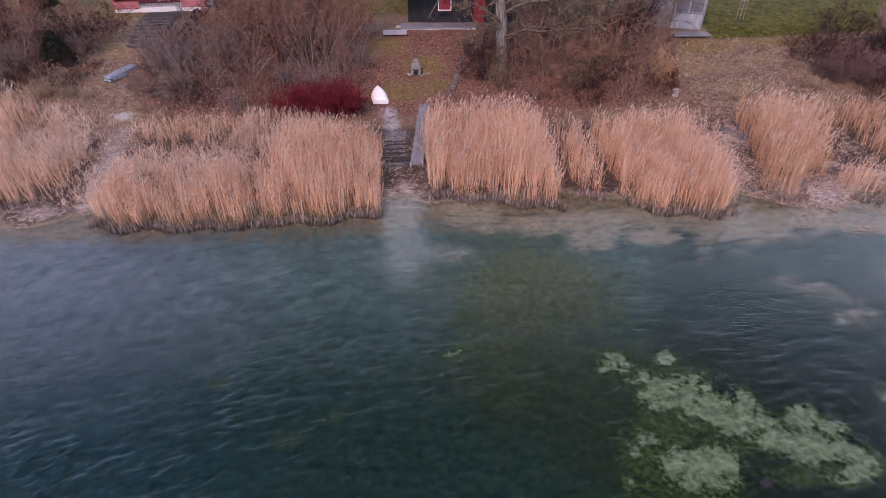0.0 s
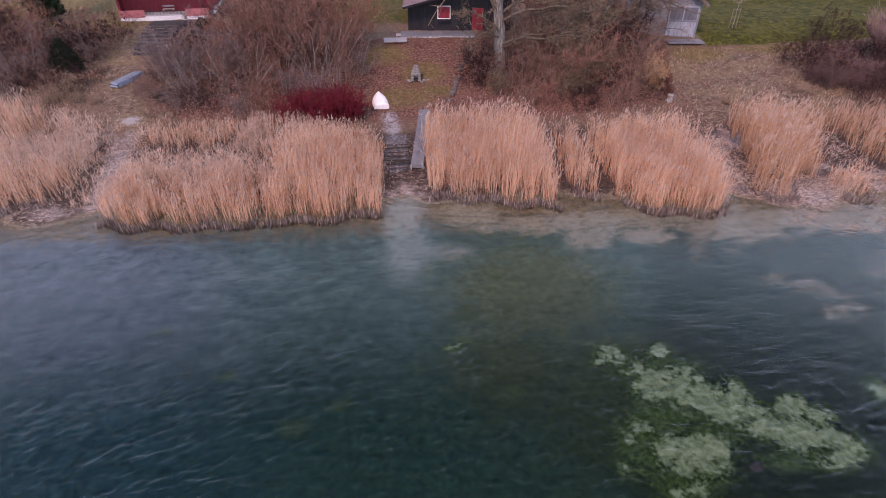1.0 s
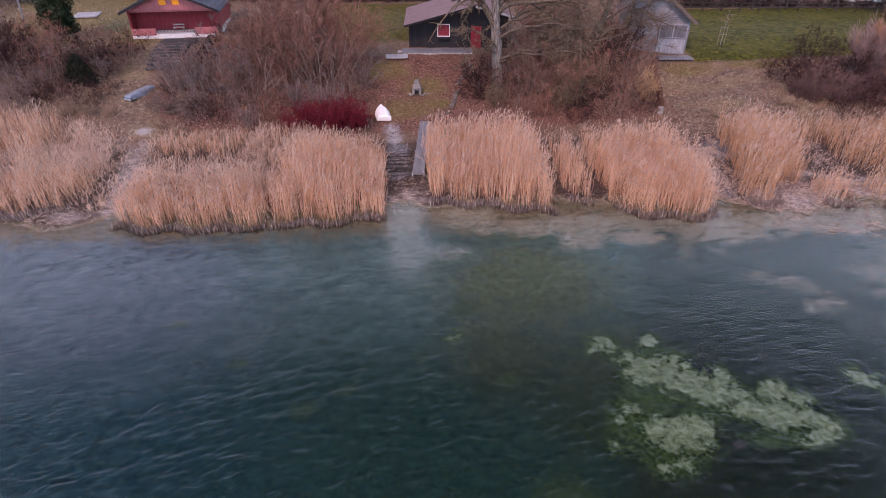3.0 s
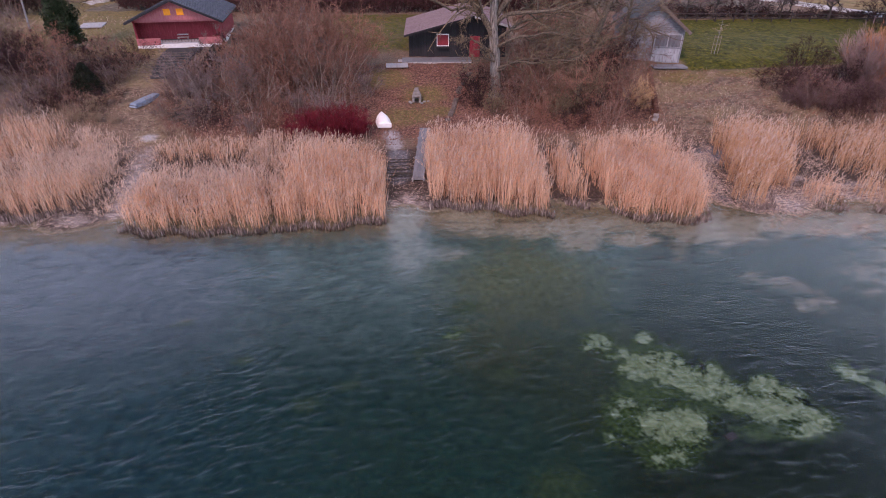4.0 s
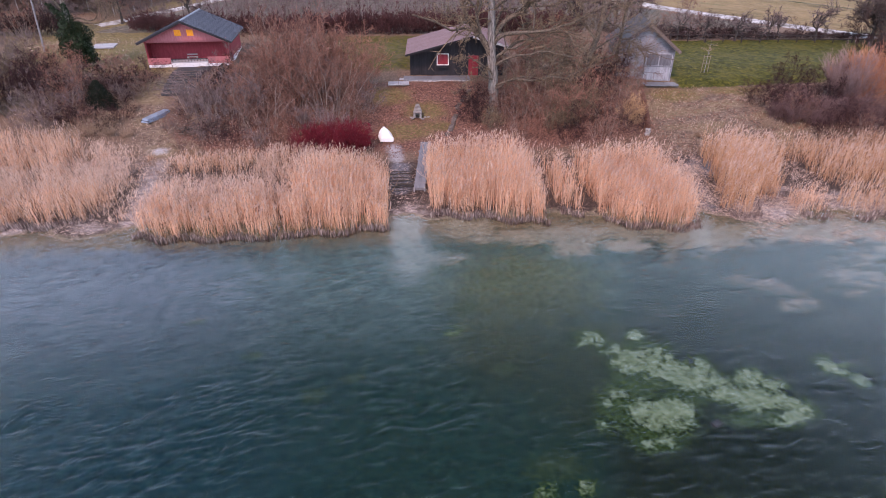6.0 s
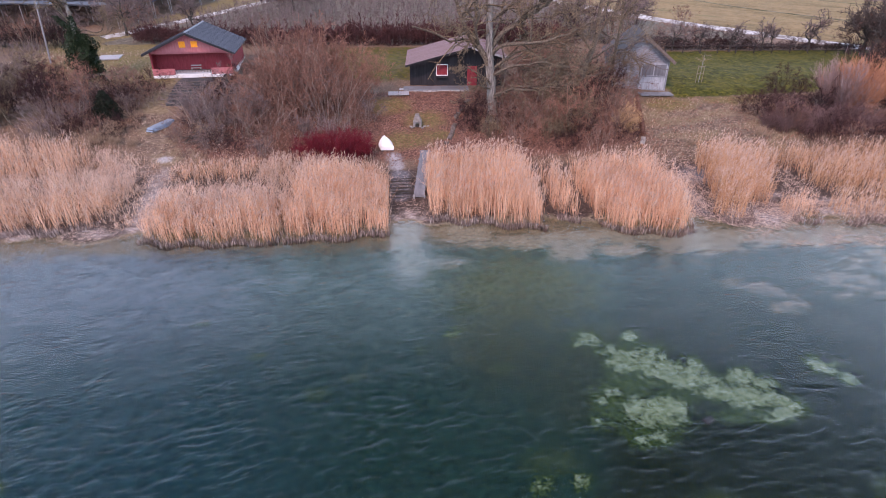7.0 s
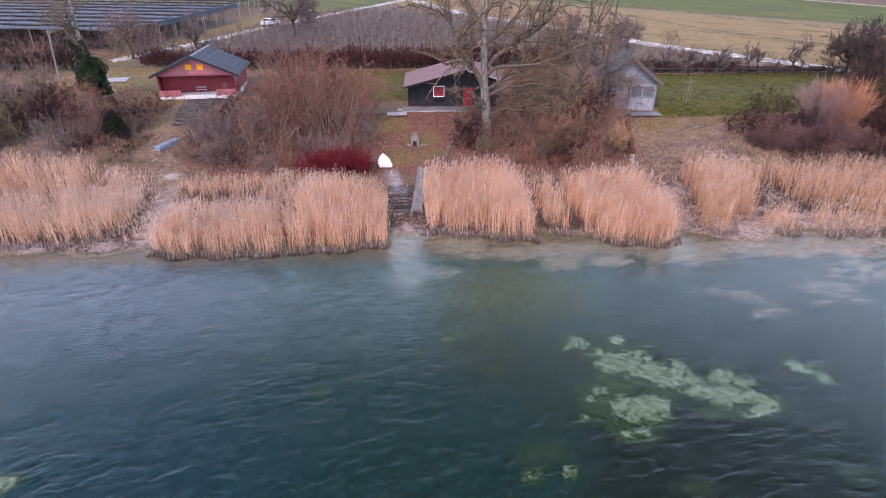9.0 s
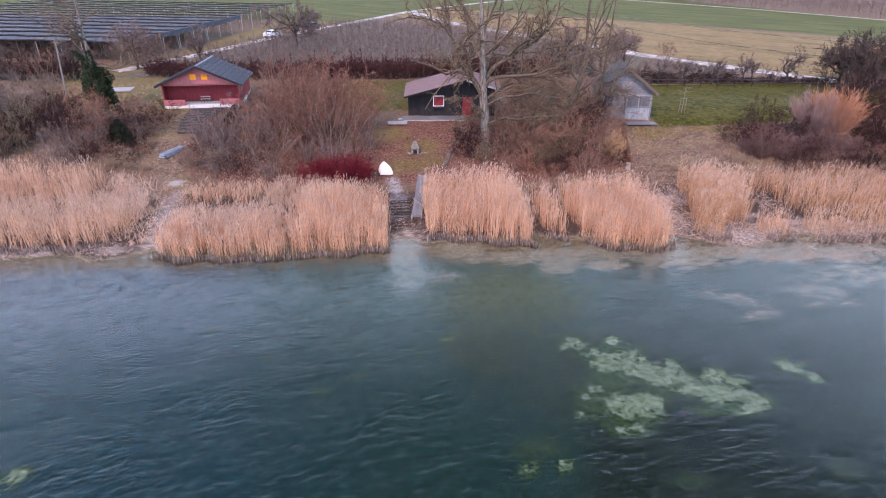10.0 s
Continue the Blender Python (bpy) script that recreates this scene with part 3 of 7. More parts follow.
    crop = ramp(t, noise_at(t, 0.3, 8.0, (0.2, 1, 1), -37), [(0.3, (0.046, 0.060, 0.012)), (0.55, (0.074, 0.086, 0.019)), (0.8, (0.13, 0.118, 0.038))])
    col = mixc(t, zone("crop", 0.2, 0.12), col, crop)
    mud = ramp(t, noise_at(t, 5.0, 8.0, (1, 2.5, 1)), [(0.3, (0.032, 0.029, 0.033)), (0.5, (0.11, 0.104, 0.114)), (0.7, (0.28, 0.265, 0.275))])
    gravel = ramp(t, grit, [(0.3, (0.20, 0.20, 0.215)), (0.55, (0.37, 0.365, 0.38)), (0.75, (0.60, 0.58, 0.585))])
    col = mixc(t, zone("orchard", 0.2, 0.1), col, ramp(t, noise_at(t, 1.5, 9.0, rough=0.75), [(0.34, (0.045, 0.042, 0.028)), (0.5, (0.105, 0.09, 0.068)), (0.66, (0.19, 0.155, 0.125))]))
    mould = ramp(t, noise_at(t, 6.0, 8.0, (1, 1.6, 1), 0, 0.7), [(0.34, (0.020, 0.013, 0.012)), (0.52, (0.062, 0.042, 0.034)), (0.66, (0.16, 0.115, 0.092))])
    col = mixc(t, zone("mould", 0.3, 0.25), col, mould)
    col = mixc(t, zone("mud", 0.25, 0.4), col, mud)
    straw = ramp(t, noise_at(t, 4.0, 9.0, (0.55, 1.7, 1), 8, 0.75), [(0.34, (0.09, 0.068, 0.064)), (0.47, (0.28, 0.225, 0.205)), (0.58, (0.50, 0.435, 0.405)), (0.7, (0.74, 0.69, 0.66))])
    col = mixc(t, calc(t, "MULTIPLY", zone("drift", 0.35, 0.85), 0.7), col, straw)
    col = mixc(t, calc(t, "MULTIPLY", zone("gravel", 0.3, 0.55, fine), 0.8), col, gravel)
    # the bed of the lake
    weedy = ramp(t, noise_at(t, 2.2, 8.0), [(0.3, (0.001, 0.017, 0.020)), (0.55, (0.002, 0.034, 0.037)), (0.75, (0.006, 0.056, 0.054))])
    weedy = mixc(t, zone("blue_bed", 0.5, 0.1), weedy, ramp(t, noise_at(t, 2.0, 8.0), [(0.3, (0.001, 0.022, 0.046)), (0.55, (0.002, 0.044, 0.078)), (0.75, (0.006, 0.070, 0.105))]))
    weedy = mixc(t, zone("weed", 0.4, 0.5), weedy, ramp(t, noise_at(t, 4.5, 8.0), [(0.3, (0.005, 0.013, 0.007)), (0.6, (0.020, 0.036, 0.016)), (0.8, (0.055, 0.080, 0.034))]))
    # nearly black bed colour on the right
    weedy = mixc(t, attribute(t, "dark_right"), weedy, ramp(t, noise_at(t, 1.7, 8.0), [(0.3, (0.002, 0.003, 0.004)), (0.55, (0.005, 0.008, 0.009)), (0.75, (0.014, 0.018, 0.016))]))
    silt = ramp(t, noise_at(t, 3.0, 8.0), [(0.3, (0.13, 0.10, 0.075)), (0.6, (0.28, 0.215, 0.16)), (0.8, (0.42, 0.33, 0.255))])
    g = t.nodes.new("ShaderNodeNewGeometry")
    sep = t.nodes.new("ShaderNodeSeparateXYZ")
    t.links.new(g.outputs["Position"], sep.inputs[0])
    shoreward = calc(t, "ADD", sep.outputs[1], calc(t, "MULTIPLY", calc(t, "SUBTRACT", mid, 0.5), 5.0))
    # paler, bluer bed towards shore: the water's sky sheen put into its colour
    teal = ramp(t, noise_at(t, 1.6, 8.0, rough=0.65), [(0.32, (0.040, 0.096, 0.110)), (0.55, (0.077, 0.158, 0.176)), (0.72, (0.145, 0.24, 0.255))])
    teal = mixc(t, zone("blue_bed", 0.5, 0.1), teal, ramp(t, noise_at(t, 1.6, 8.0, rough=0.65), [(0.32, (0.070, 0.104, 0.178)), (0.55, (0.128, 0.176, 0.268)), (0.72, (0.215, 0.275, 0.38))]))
    bed = mixc(t, calc(t, "MULTIPLY", ramp_value(t, shoreward, -15.5, -5.5), calc(t, "MULTIPLY_ADD", attribute(t, "dark_right"), -0.45, 0.92)), weedy, mixc(t, zone("weed", 0.4, 0.5), teal, ramp(t, noise_at(t, 3.5, 8.0, rough=0.7), [(0.34, (0.055, 0.090, 0.048)), (0.55, (0.125, 0.170, 0.092)), (0.7, (0.24, 0.28, 0.16))])))
    bed = mixc(t, ramp_value(t, shoreward, -3.2, -0.4), bed, silt)
    bed = mixc(t, calc(t, "MULTIPLY", zone("spots", 0.35, 0.9, fine), 0.5), bed, ramp(t, noise_at(t, 5.0, 8.0), [(0.3, (0.012, 0.035, 0.012)), (0.7, (0.07, 0.12, 0.035))]))
    pale = ramp(t, noise_at(t, 3.5, 6.0), [(0.3, (0.32, 0.29, 0.245)), (0.7, (0.58, 0.535, 0.47))])
    flat = attribute(t, "shallow")
    torn = calc(t, "MULTIPLY", calc(t, "SUBTRACT", noise_at(t, 1.0, 8.0, (0.7, 1.3, 1), 10, 0.68), 0.5), calc(t, "MULTIPLY", ramp_value(t, flat, 0.05, 0.4), 2.6))
    bed = mixc(t, calc(t, "MULTIPLY", ramp_value(t, calc(t, "ADD", flat, torn), 0.14, 0.95), 0.74), bed, pale)
    # broken pale bluish column off the landing gap
    streak = calc(t, "MULTIPLY", attribute(t, "pale_streak"), calc(t, "MULTIPLY_ADD", noise_at(t, 1.4, 6.0, (0.8, 1.5, 1)), 2.2, -0.45))
    bed = mixc(t, calc(t, "MINIMUM", calc(t, "MAXIMUM", streak, 0.0), 0.44), bed, ramp(t, noise_at(t, 3.0, 6.0), [(0.3, (0.36, 0.42, 0.44)), (0.7, (0.62, 0.68, 0.69))]))
    marl = ramp(t, noise_at(t, 4.0, 6.0), [(0.34, (0.13, 0.21, 0.12)), (0.5, (0.21, 0.315, 0.195)), (0.66, (0.31, 0.43, 0.30))])
    marl = mixc(t, calc(t, "MULTIPLY", ramp_value(t, noise_at(t, 6.5, 9.0, rough=0.75), 0.52, 0.66), 0.7), marl, (0.075, 0.115, 0.030))
    spot = attribute(t, "pale_bed")
    ragged = calc(t, "MULTIPLY", calc(t, "SUBTRACT", noise_at(t, 1.5, 9.0, rough=0.7), 0.5), calc(t, "MULTIPLY", ramp_value(t, spot, 0.0, 0.25), 3.4))
    halo = calc(t, "MAXIMUM", ramp_value(t, calc(t, "ADD", spot, ragged), -0.12, 0.26), ramp_value(t, calc(t, "ADD", attribute(t, "fringe"), calc(t, "MULTIPLY_ADD", fine, 1.6, -0.8)), 0.1, 0.8))
    bed = mixc(t, calc(t, "MULTIPLY", halo, 0.9), bed, ramp(t, noise_at(t, 6.0, 8.0, rough=0.75), [(0.36, (0.008, 0.020, 0.004)), (0.52, (0.036, 0.086, 0.018)), (0.66, (0.11, 0.19, 0.05))]))
    bed = mixc(t, calc(t, "MULTIPLY", ramp_value(t, calc(t, "ADD", spot, ragged), 0.14, 0.64), 0.9), bed, marl)
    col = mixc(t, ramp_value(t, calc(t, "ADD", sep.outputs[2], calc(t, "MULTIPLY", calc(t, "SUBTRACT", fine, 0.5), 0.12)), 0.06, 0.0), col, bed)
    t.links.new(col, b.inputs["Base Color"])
    b.inputs["Roughness"].default_value = 0.95
    b.inputs["Specular IOR Level"].default_value = 0.2
    bump(t, b, calc(t, "ADD", fine, calc(t, "MULTIPLY", grit, 0.5)), 0.7, 0.05)
    return m


def water_material():
    m = bpy.data.materials.new("lake_water")
    m.use_nodes = True
    t = m.node_tree
    t.nodes.remove(t.nodes["Principled BSDF"])
    swell = noise_at(t, 0.45, 2.0, (0.6, 1.3, 1), 14)
    chop = noise_at(t, 2.0, 3.0, (0.55, 1.35, 1), 14, 0.5)
    small = noise_at(t, 4.4, 2.0, (0.6, 1.3, 1), 20, 0.5)
    gust = ramp_value(t, noise_at(t, 0.07, 3.0), 0.35, 0.65)
    crest = calc(t, "SUBTRACT", 1.0, calc(t, "ABSOLUTE", calc(t, "MULTIPLY_ADD", chop, 5.0, -2.5)))
    h = calc(t, "ADD", calc(t, "MULTIPLY", swell, 0.075), calc(t, "ADD", calc(t, "MULTIPLY", chop, 0.062), calc(t, "ADD", calc(t, "MULTIPLY", crest, 0.010), calc(t, "MULTIPLY", small, 0.024))))
    bp = nd(t, "Bump", Distance=1.0)
    t.links.new(calc(t, "MULTIPLY_ADD", gust, 0.2, 1.0), bp.inputs["Strength"])
    t.links.new(h, bp.inputs["Height"])
    fr = nd(t, "Fresnel", IOR=1.33)
    gl = nd(t, "BsdfGlossy", Roughness=0.03)
    tr = nd(t, "BsdfTransparent", Color=(0.88, 0.95, 0.92, 1))
    mx = t.nodes.new("ShaderNodeMixShader")
    t.links.new(bp.outputs[0], fr.inputs["Normal"])
    t.links.new(bp.outputs[0], gl.inputs["Normal"])
    t.links.new(fr.outputs[0], mx.inputs[0])
    t.links.new(tr.outputs[0], mx.inputs[1])
    t.links.new(gl.outputs[0], mx.inputs[2])
    t.links.new(mx.outputs[0], t.nodes["Material Output"].inputs[0])
    return m


def build_water():
    xs, ys = span((-3000, 3001, 250)), span((-3000, -200, 200), (-200, -4, 7), (-4, 6, 1))
    x, y = np.meshgrid(xs, ys)
    nx, ny = len(xs), len(ys)
    i = np.arange(nx * ny).reshape(ny, nx)
    q = np.stack([i[:-1, :-1], i[:-1, 1:], i[1:, 1:], i[1:, :-1]], -1).reshape(-1, 4)
    me = quads_mesh("water", np.stack([x.ravel(), y.ravel(), np.zeros(x.size)], 1), q, [water_material()])
    return tagged(new("water", me), "clear rippled lake water over a weedy bed", "water", kind="structure")


def strip(name, pts, width, material, lift, label, category):
    """A road laid on the land along a chain of points."""
    fine = []
    for (ax, ay), (bx, by) in zip(pts[:-1], pts[1:]):
        n = max(2, int(math.hypot(bx - ax, by - ay) / 1.5))
        fine += [(ax + (bx - ax) * k / n, ay + (by - ay) * k / n) for k in range(n)]
    fine = np.array(fine + [pts[-1]])
    for _ in range(6):
        fine[1:-1] = (fine[:-2] + 2 * fine[1:-1] + fine[2:]) / 4
    d = np.gradient(fine, axis=0)
    d /= np.linalg.norm(d, axis=1, keepdims=True)
    s = np.stack([-d[:, 1], d[:, 0]], 1)
    rng = np.random.RandomState(5)
    cols = []
    for k in (-0.5, -0.2, 0.2, 0.5):
        p = fine + s * (k * (width + rng.normal(0, 0.12, (len(fine), 1))))
        cols.append(np.stack([p[:, 0], p[:, 1], land(p[:, 0], p[:, 1]) + lift * (1 if abs(k) < 0.4 else -0.3)], 1))
    v = np.stack(cols, 1)
    i = np.arange(len(fine) * 4).reshape(-1, 4)
    q = np.stack([i[:-1, :-1], i[:-1, 1:], i[1:, 1:], i[1:, :-1]], -1).reshape(-1, 4)
    return tagged(new(name, quads_mesh(name, v.reshape(-1, 3), q, [material], None, True)), label, category, kind="structure")


ground = build_ground()
water = build_water()
M["road"] = plain("road", (0.13, 0.115, 0.10), (0.56, 0.54, 0.53), 0.7, 0.95, relief=0.4)
strip("road", ROAD_WEST, 2.7, M["road"], 0.13, "pale gravel farm road climbing past the orchard", "road")
M["verge"] = plain("verge", (0.20, 0.185, 0.14), (0.40, 0.37, 0.31), 0.8, 0.95, relief=0.3)
M["field_edge"] = plain("field_edge", (0.05, 0.052, 0.02), (0.22, 0.185, 0.12), 0.35, 0.95, relief=0.3)
strip("road", [(70, 205), (99, 172), (119, 148), (138, 119), (170, 78)], 1.8, M["verge"], 0.13, "narrow pale field path above the green field", "path")
strip("road", [(54, 104), (59.4, 93.5), (63.5, 82.8), (68.1, 75.5), (76, 66), (90, 52)], 0.9, M["field_edge"], 0.10, "narrow worn track across the dry meadow", "path")
strip("road", [(58, 138), (67.9, 118.7), (78.6, 98.4), (89.9, 85.5), (104, 70)], 0.8, M["field_edge"], 0.10, "rough field edge between meadow and crop", "path")
strip("road", ROAD_EAST, 4.0, M["road"], 0.13, "pale gravel farm track below dry meadow", "road")


# ---- reeds ----
def inside(px, py, poly):
    r = np.zeros(px.shape, bool)
    n = len(poly)
    for k in range(n):
        (ax, ay), (bx, by) = poly[k], poly[(k + 1) % n]
        hit = ((ay > py) != (by > py)) & (px < (bx - ax) * (py - ay) / (by - ay + 1e-12) + ax)
        r ^= hit
    return r


def reed_bed(seed, poly, density, tall, label, lean=(0.0, 0.0), pale=0.18, mess=0.08, fringe=0.7, plumes=0.45, stalk="reed"):
    """A stand of dry reeds: stalks, hanging leaves, plumes, and stubs at its water side."""
    rng = np.random.RandomState(seed)
    px, py = zip(*poly)
    area = (max(px) - min(px)) * (max(py) - min(py))
    n = int(area * density * 1.2)
    x, y = rng.uniform(min(px), max(px), n), rng.uniform(min(py), max(py), n)
    wob = 0.35 * np.sin(x * 2.1 + seed) + 0.25 * np.sin(x * 5.3 + 2 * seed)
    ok = inside(x + 0.25 * np.sin(y * 2.7), y + wob, poly)
    clump = np.sin(x * 1.9 + 1.3 * np.sin(y * 1.1 + seed)) * np.sin(y * 2.3 + np.sin(x * 1.7))
    ok &= rng.uniform(0, 1, n) < 0.66 + 0.42 * clump + 0.22 * np.sin(x * 6.3 + 2.1 * np.sin(y * 2.9 + seed))
    ok &= near_line(x, y, REED_PATH) > 0.55
    x, y, clump = x[ok], y[ok], clump[ok]
    n = len(x)
    patch = 1 + 0.11 * np.sin(x * 0.9 + seed) + 0.10 * np.sin(x * 2.7 + y * 1.9) + 0.06 * np.sin(x * 6.1 - y * 3.3)
    h = tall * patch * np.clip(rng.normal(0.93, 0.12, n), 0.5, 1.2)
    h = h * (0.82 + 0.18 * ease(near_line(x, y, list(poly) + [poly[0]]) + 0.3 * np.sin(x * 2.3 + y), 0.0, 1.1))
    base = np.stack([x, y, land(x, y) - 0.05], 1)
    tilt = np.stack([rng.normal(lean[0], mess, n), rng.normal(lean[1], mess, n), np.ones(n)], 1)
    down = rng.uniform(0, 1, n) < 0.04
    tilt[down, :2] *= 6
    tilt /= np.linalg.norm(tilt, axis=1, keepdims=True)
    tip = base + tilt * h[:, None]
    bend = np.stack([rng.normal(-0.03, 0.05, n), rng.normal(0, 0.05, n), 0 * x], 1)
    slot = lambda k, f: (rng.uniform(0, 1, k) < f).astype(int)
    pieces = []
    sv, sq = blades(base, tip, rng.uniform(0.0065, 0.012, n), bend, rng)
    pieces.append((sv, sq, 0))
    for _ in range(2):
        f = rng.uniform(0.3, 0.92, n)[:, None]
        o = base + (tip - base) * f + bend * 0.6
        a = rng.uniform(0, 2 * np.pi, n)
        ln = rng.uniform(0.25, 0.6, n)
        e = o + np.stack([np.cos(a) * ln * 0.4 + 0.02, np.sin(a) * ln * 0.5, ln * rng.uniform(0.0, 0.95, n)], 1)
        v, q = blades(o, e, rng.uniform(0.006, 0.012, n), np.stack([0 * x, 0 * x, 0.05 + 0 * x], 1), rng)
        pieces.append((v, q, 0))
    k = rng.uniform(0, 1, n) < plumes
    droop = np.stack([rng.normal(0.06, 0.09, k.sum()), rng.normal(0, 0.09, k.sum()), rng.uniform(0.10, 0.27, k.sum())], 1)
    for w, part_of in ((0.019, 1.0), (0.012, 0.75)):
        v, q = blades(tip[k] - [0, 0, 0.06], tip[k] + droop * part_of, rng.uniform(0.6, 1.2, k.sum()) * w, rng.normal(0, 0.03, (k.sum(), 3)), rng)
        pieces.append((v, q, 2))
    # broken stubs along the water's edge
    if fringe:
        cnt = int((max(px) - min(px)) * 900)
        fx = rng.uniform(min(px), max(px), cnt)
        fy = rng.uniform(min(py) - fringe, min(py) + 3.0, cnt)
        out = ~inside(fx, fy + 0.3 * np.sin(fx * 2.1 + seed), poly) & inside(fx, fy + fringe + 0.3 * np.sin(fx * 2.1 + seed), poly)
        fx, fy = fx[out], fy[out]
        c = len(fx)
        fb = np.stack([fx, fy, np.minimum(land(fx, fy), 0.05) - 0.15], 1)
        ft = fb + np.stack([rng.normal(0, 0.08, c), rng.normal(-0.05, 0.10, c), rng.uniform(0.25, 0.72, c)], 1)
        wide = rng.uniform(0.010, 0.032, c)
        cut = int(c * 0.78)
        for lot, tone in ((slice(0, cut), 3), (slice(cut, c), 4)):
            v, q = blades(fb[lot], ft[lot], wide[lot], np.zeros((len(fb[lot]), 3)), rng)
            pieces.append((v, q, tone))
    v, q, s = joined(pieces)
    swap = np.repeat(rng.uniform(0, 1, len(q) // 2) < pale, 2)
    swap = np.resize(swap, len(s))
    s = np.where((s == 0) & swap, 1, s)
    return tagged(new("reeds", quads_mesh("reeds", v, q, [M[stalk], M["reed_pale"], M["plume"], M["stubble"], M["stub_pale"]], s)), label, "reeds", "reed beds along the shore", "stuff")


BUFF = "tall dry buff reeds with feathery plumes at the water's edge"
reed_bed(11, [(-44, 1.3), (-30, 1.3), (-26, 1.4), (-23.2, 1.6), (-21.7, 3.6), (-22.2, 5.2), (-30, 4.8), (-44, 4.8)], 62, 1.85, "front rank of dry buff reeds beside a pale debris bank", pale=0.3, mess=0.12)
reed_bed(26, [(-44, 4.6), (-30, 4.6), (-22.1, 5.0), (-21.9, 7.4), (-27, 8.6), (-44, 8.8)], 52, 1.45, "matted pale reeds, bent and tangled", pale=0.7, mess=0.28, fringe=0, plumes=0.8)
reed_bed(27, [(-44, 8.6), (-27.6, 8.4), (-27.0, 12.6), (-30, 13.2), (-40, 13.6), (-44, 13.2)], 52, 1.95, "tall dry buff reeds below the shrubs", pale=0.3, mess=0.12, fringe=0)
reed_bed(28, [(-27.2, 8.4), (-22.6, 7.6), (-22.9, 10.4), (-25.0, 12.8), (-27.2, 12.4)], 46, 1.1, "low pale reeds matted beside the trodden path", pale=0.75, mess=0.3, fringe=0, plumes=0.8)
reed_bed(12, [(-19.0, -0.3), (-14, -0.9), (-9.9, -0.8), (-9.6, 3.6), (-14, 4.0), (-18.8, 3.6)], 88, 1.95, BUFF, plumes=0.7)
reed_bed(13, [(-19.4, 8.6), (-15, 8.2), (-13.6, 8.4), (-13.0, 10.6), (-14.6, 11.0), (-19.2, 10.6)], 62, 1.15, "low dry reeds behind a trampled strip", pale=0.3, mess=0.14, fringe=0)
reed_bed(25, [(-22.4, 1.6), (-18.9, 1.0), (-19.1, 6), (-19.6, 11.2), (-22.2, 11.2)], 30, 0.42, "flattened straw along the trodden path", pale=0.8, mess=0.7, fringe=0, plumes=0.3)
reed_bed(24, [(-19.2, 3.8), (-10, 3.8), (-9.8, 7.8), (-12.6, 11.4), (-13.4, 8.0), (-19.2, 7.2)], 46, 0.75, "flattened pale reeds matted over the ground", pale=0.75, mess=0.45, fringe=0, plumes=0.6)
reed_bed(29, [(-13.2, 8.2), (-9.8, 7.4), (-6, 7.6), (-5.4, 10.4), (-10, 11.6), (-13.0, 11.2)], 46, 1.25, "pale thinning reeds before the shrubs", pale=0.6, mess=0.2, fringe=0, plumes=0.8)
reed_bed(14, [(-9.6, -0.6), (-6, -0.7), (-2.6, 0.1), (-2.6, 7.2), (-5.0, 7.8), (-9.7, 7.4)], 88, 2.5, BUFF)
reed_bed(15, [(0.3, 1.4), (3.4, 1.1), (6.2, 0.3), (8.2, -0.2), (8.5, 3.5), (8.6, 8.2), (4, 9.6), (0.4, 9.4)], 92, 2.75, BUFF)
reed_bed(16, [(9.4, 1.0), (10.9, 0.7), (11.0, 4.4), (10.8, 7.2), (9.4, 7.0)], 70, 2.5, "narrow stand of dry reeds between bare gaps")
reed_bed(17, [(12.1, -0.1), (14.5, -1.2), (18.3, -1.6), (19.0, 1.5), (18.2, 6.6), (14.6, 8.2), (12.0, 7.0)], 92, 2.6, BUFF)
reed_bed(18, [(20.9, -0.3), (23.0, -0.5), (24.0, 1.4), (26.6, 2.2), (27.0, 4.4), (29.0, 6.8), (29.4, 9.6), (25.8, 10.4), (23.6, 8.8), (22.2, 4.2)], 70, 2.5, "dry reeds standing round a trampled gap", pale=0.1, plumes=0.6, stalk="reed_brown")
reed_bed(19, [(26.0, -0.6), (28.0, -0.7), (28.5, 1.6), (26.6, 2.0)], 48, 2.0, "small clump of dry reeds among debris", pale=0.2)
reed_bed(23, [(29.8, 7.2), (36, 7.2), (52, 6.8), (52, 10.4), (36, 10.2), (30.2, 10.0)], 40, 1.7, "dry reeds thinning out towards the dark shrubs", pale=0.15, fringe=0, stalk="reed_brown")
reed_bed(20, [(29.6, -0.9), (32, -1.2), (37, -1.3), (37, 1.4), (30.2, 1.6)], 40, 1.9, "ragged clump of dry reeds among debris", pale=0.25, mess=0.17, stalk="reed_brown")
reed_bed(21, [(30.6, 3.4), (36, 2.3), (52, 1.2), (52, 6.2), (36, 6.8), (31.0, 6.6)], 50, 2.1, "broad bed of dry reeds below the shrubs", pale=0.15, mess=0.15, fringe=0, stalk="reed_brown")
reed_bed(22, [(37.4, -1.5), (46, -2.0), (52, -2.0), (52, 1.4), (38, 1.2)], 40, 2.2, "broad bed of dry reeds mixed with grey debris", pale=0.25, mess=0.17, stalk="reed_brown")


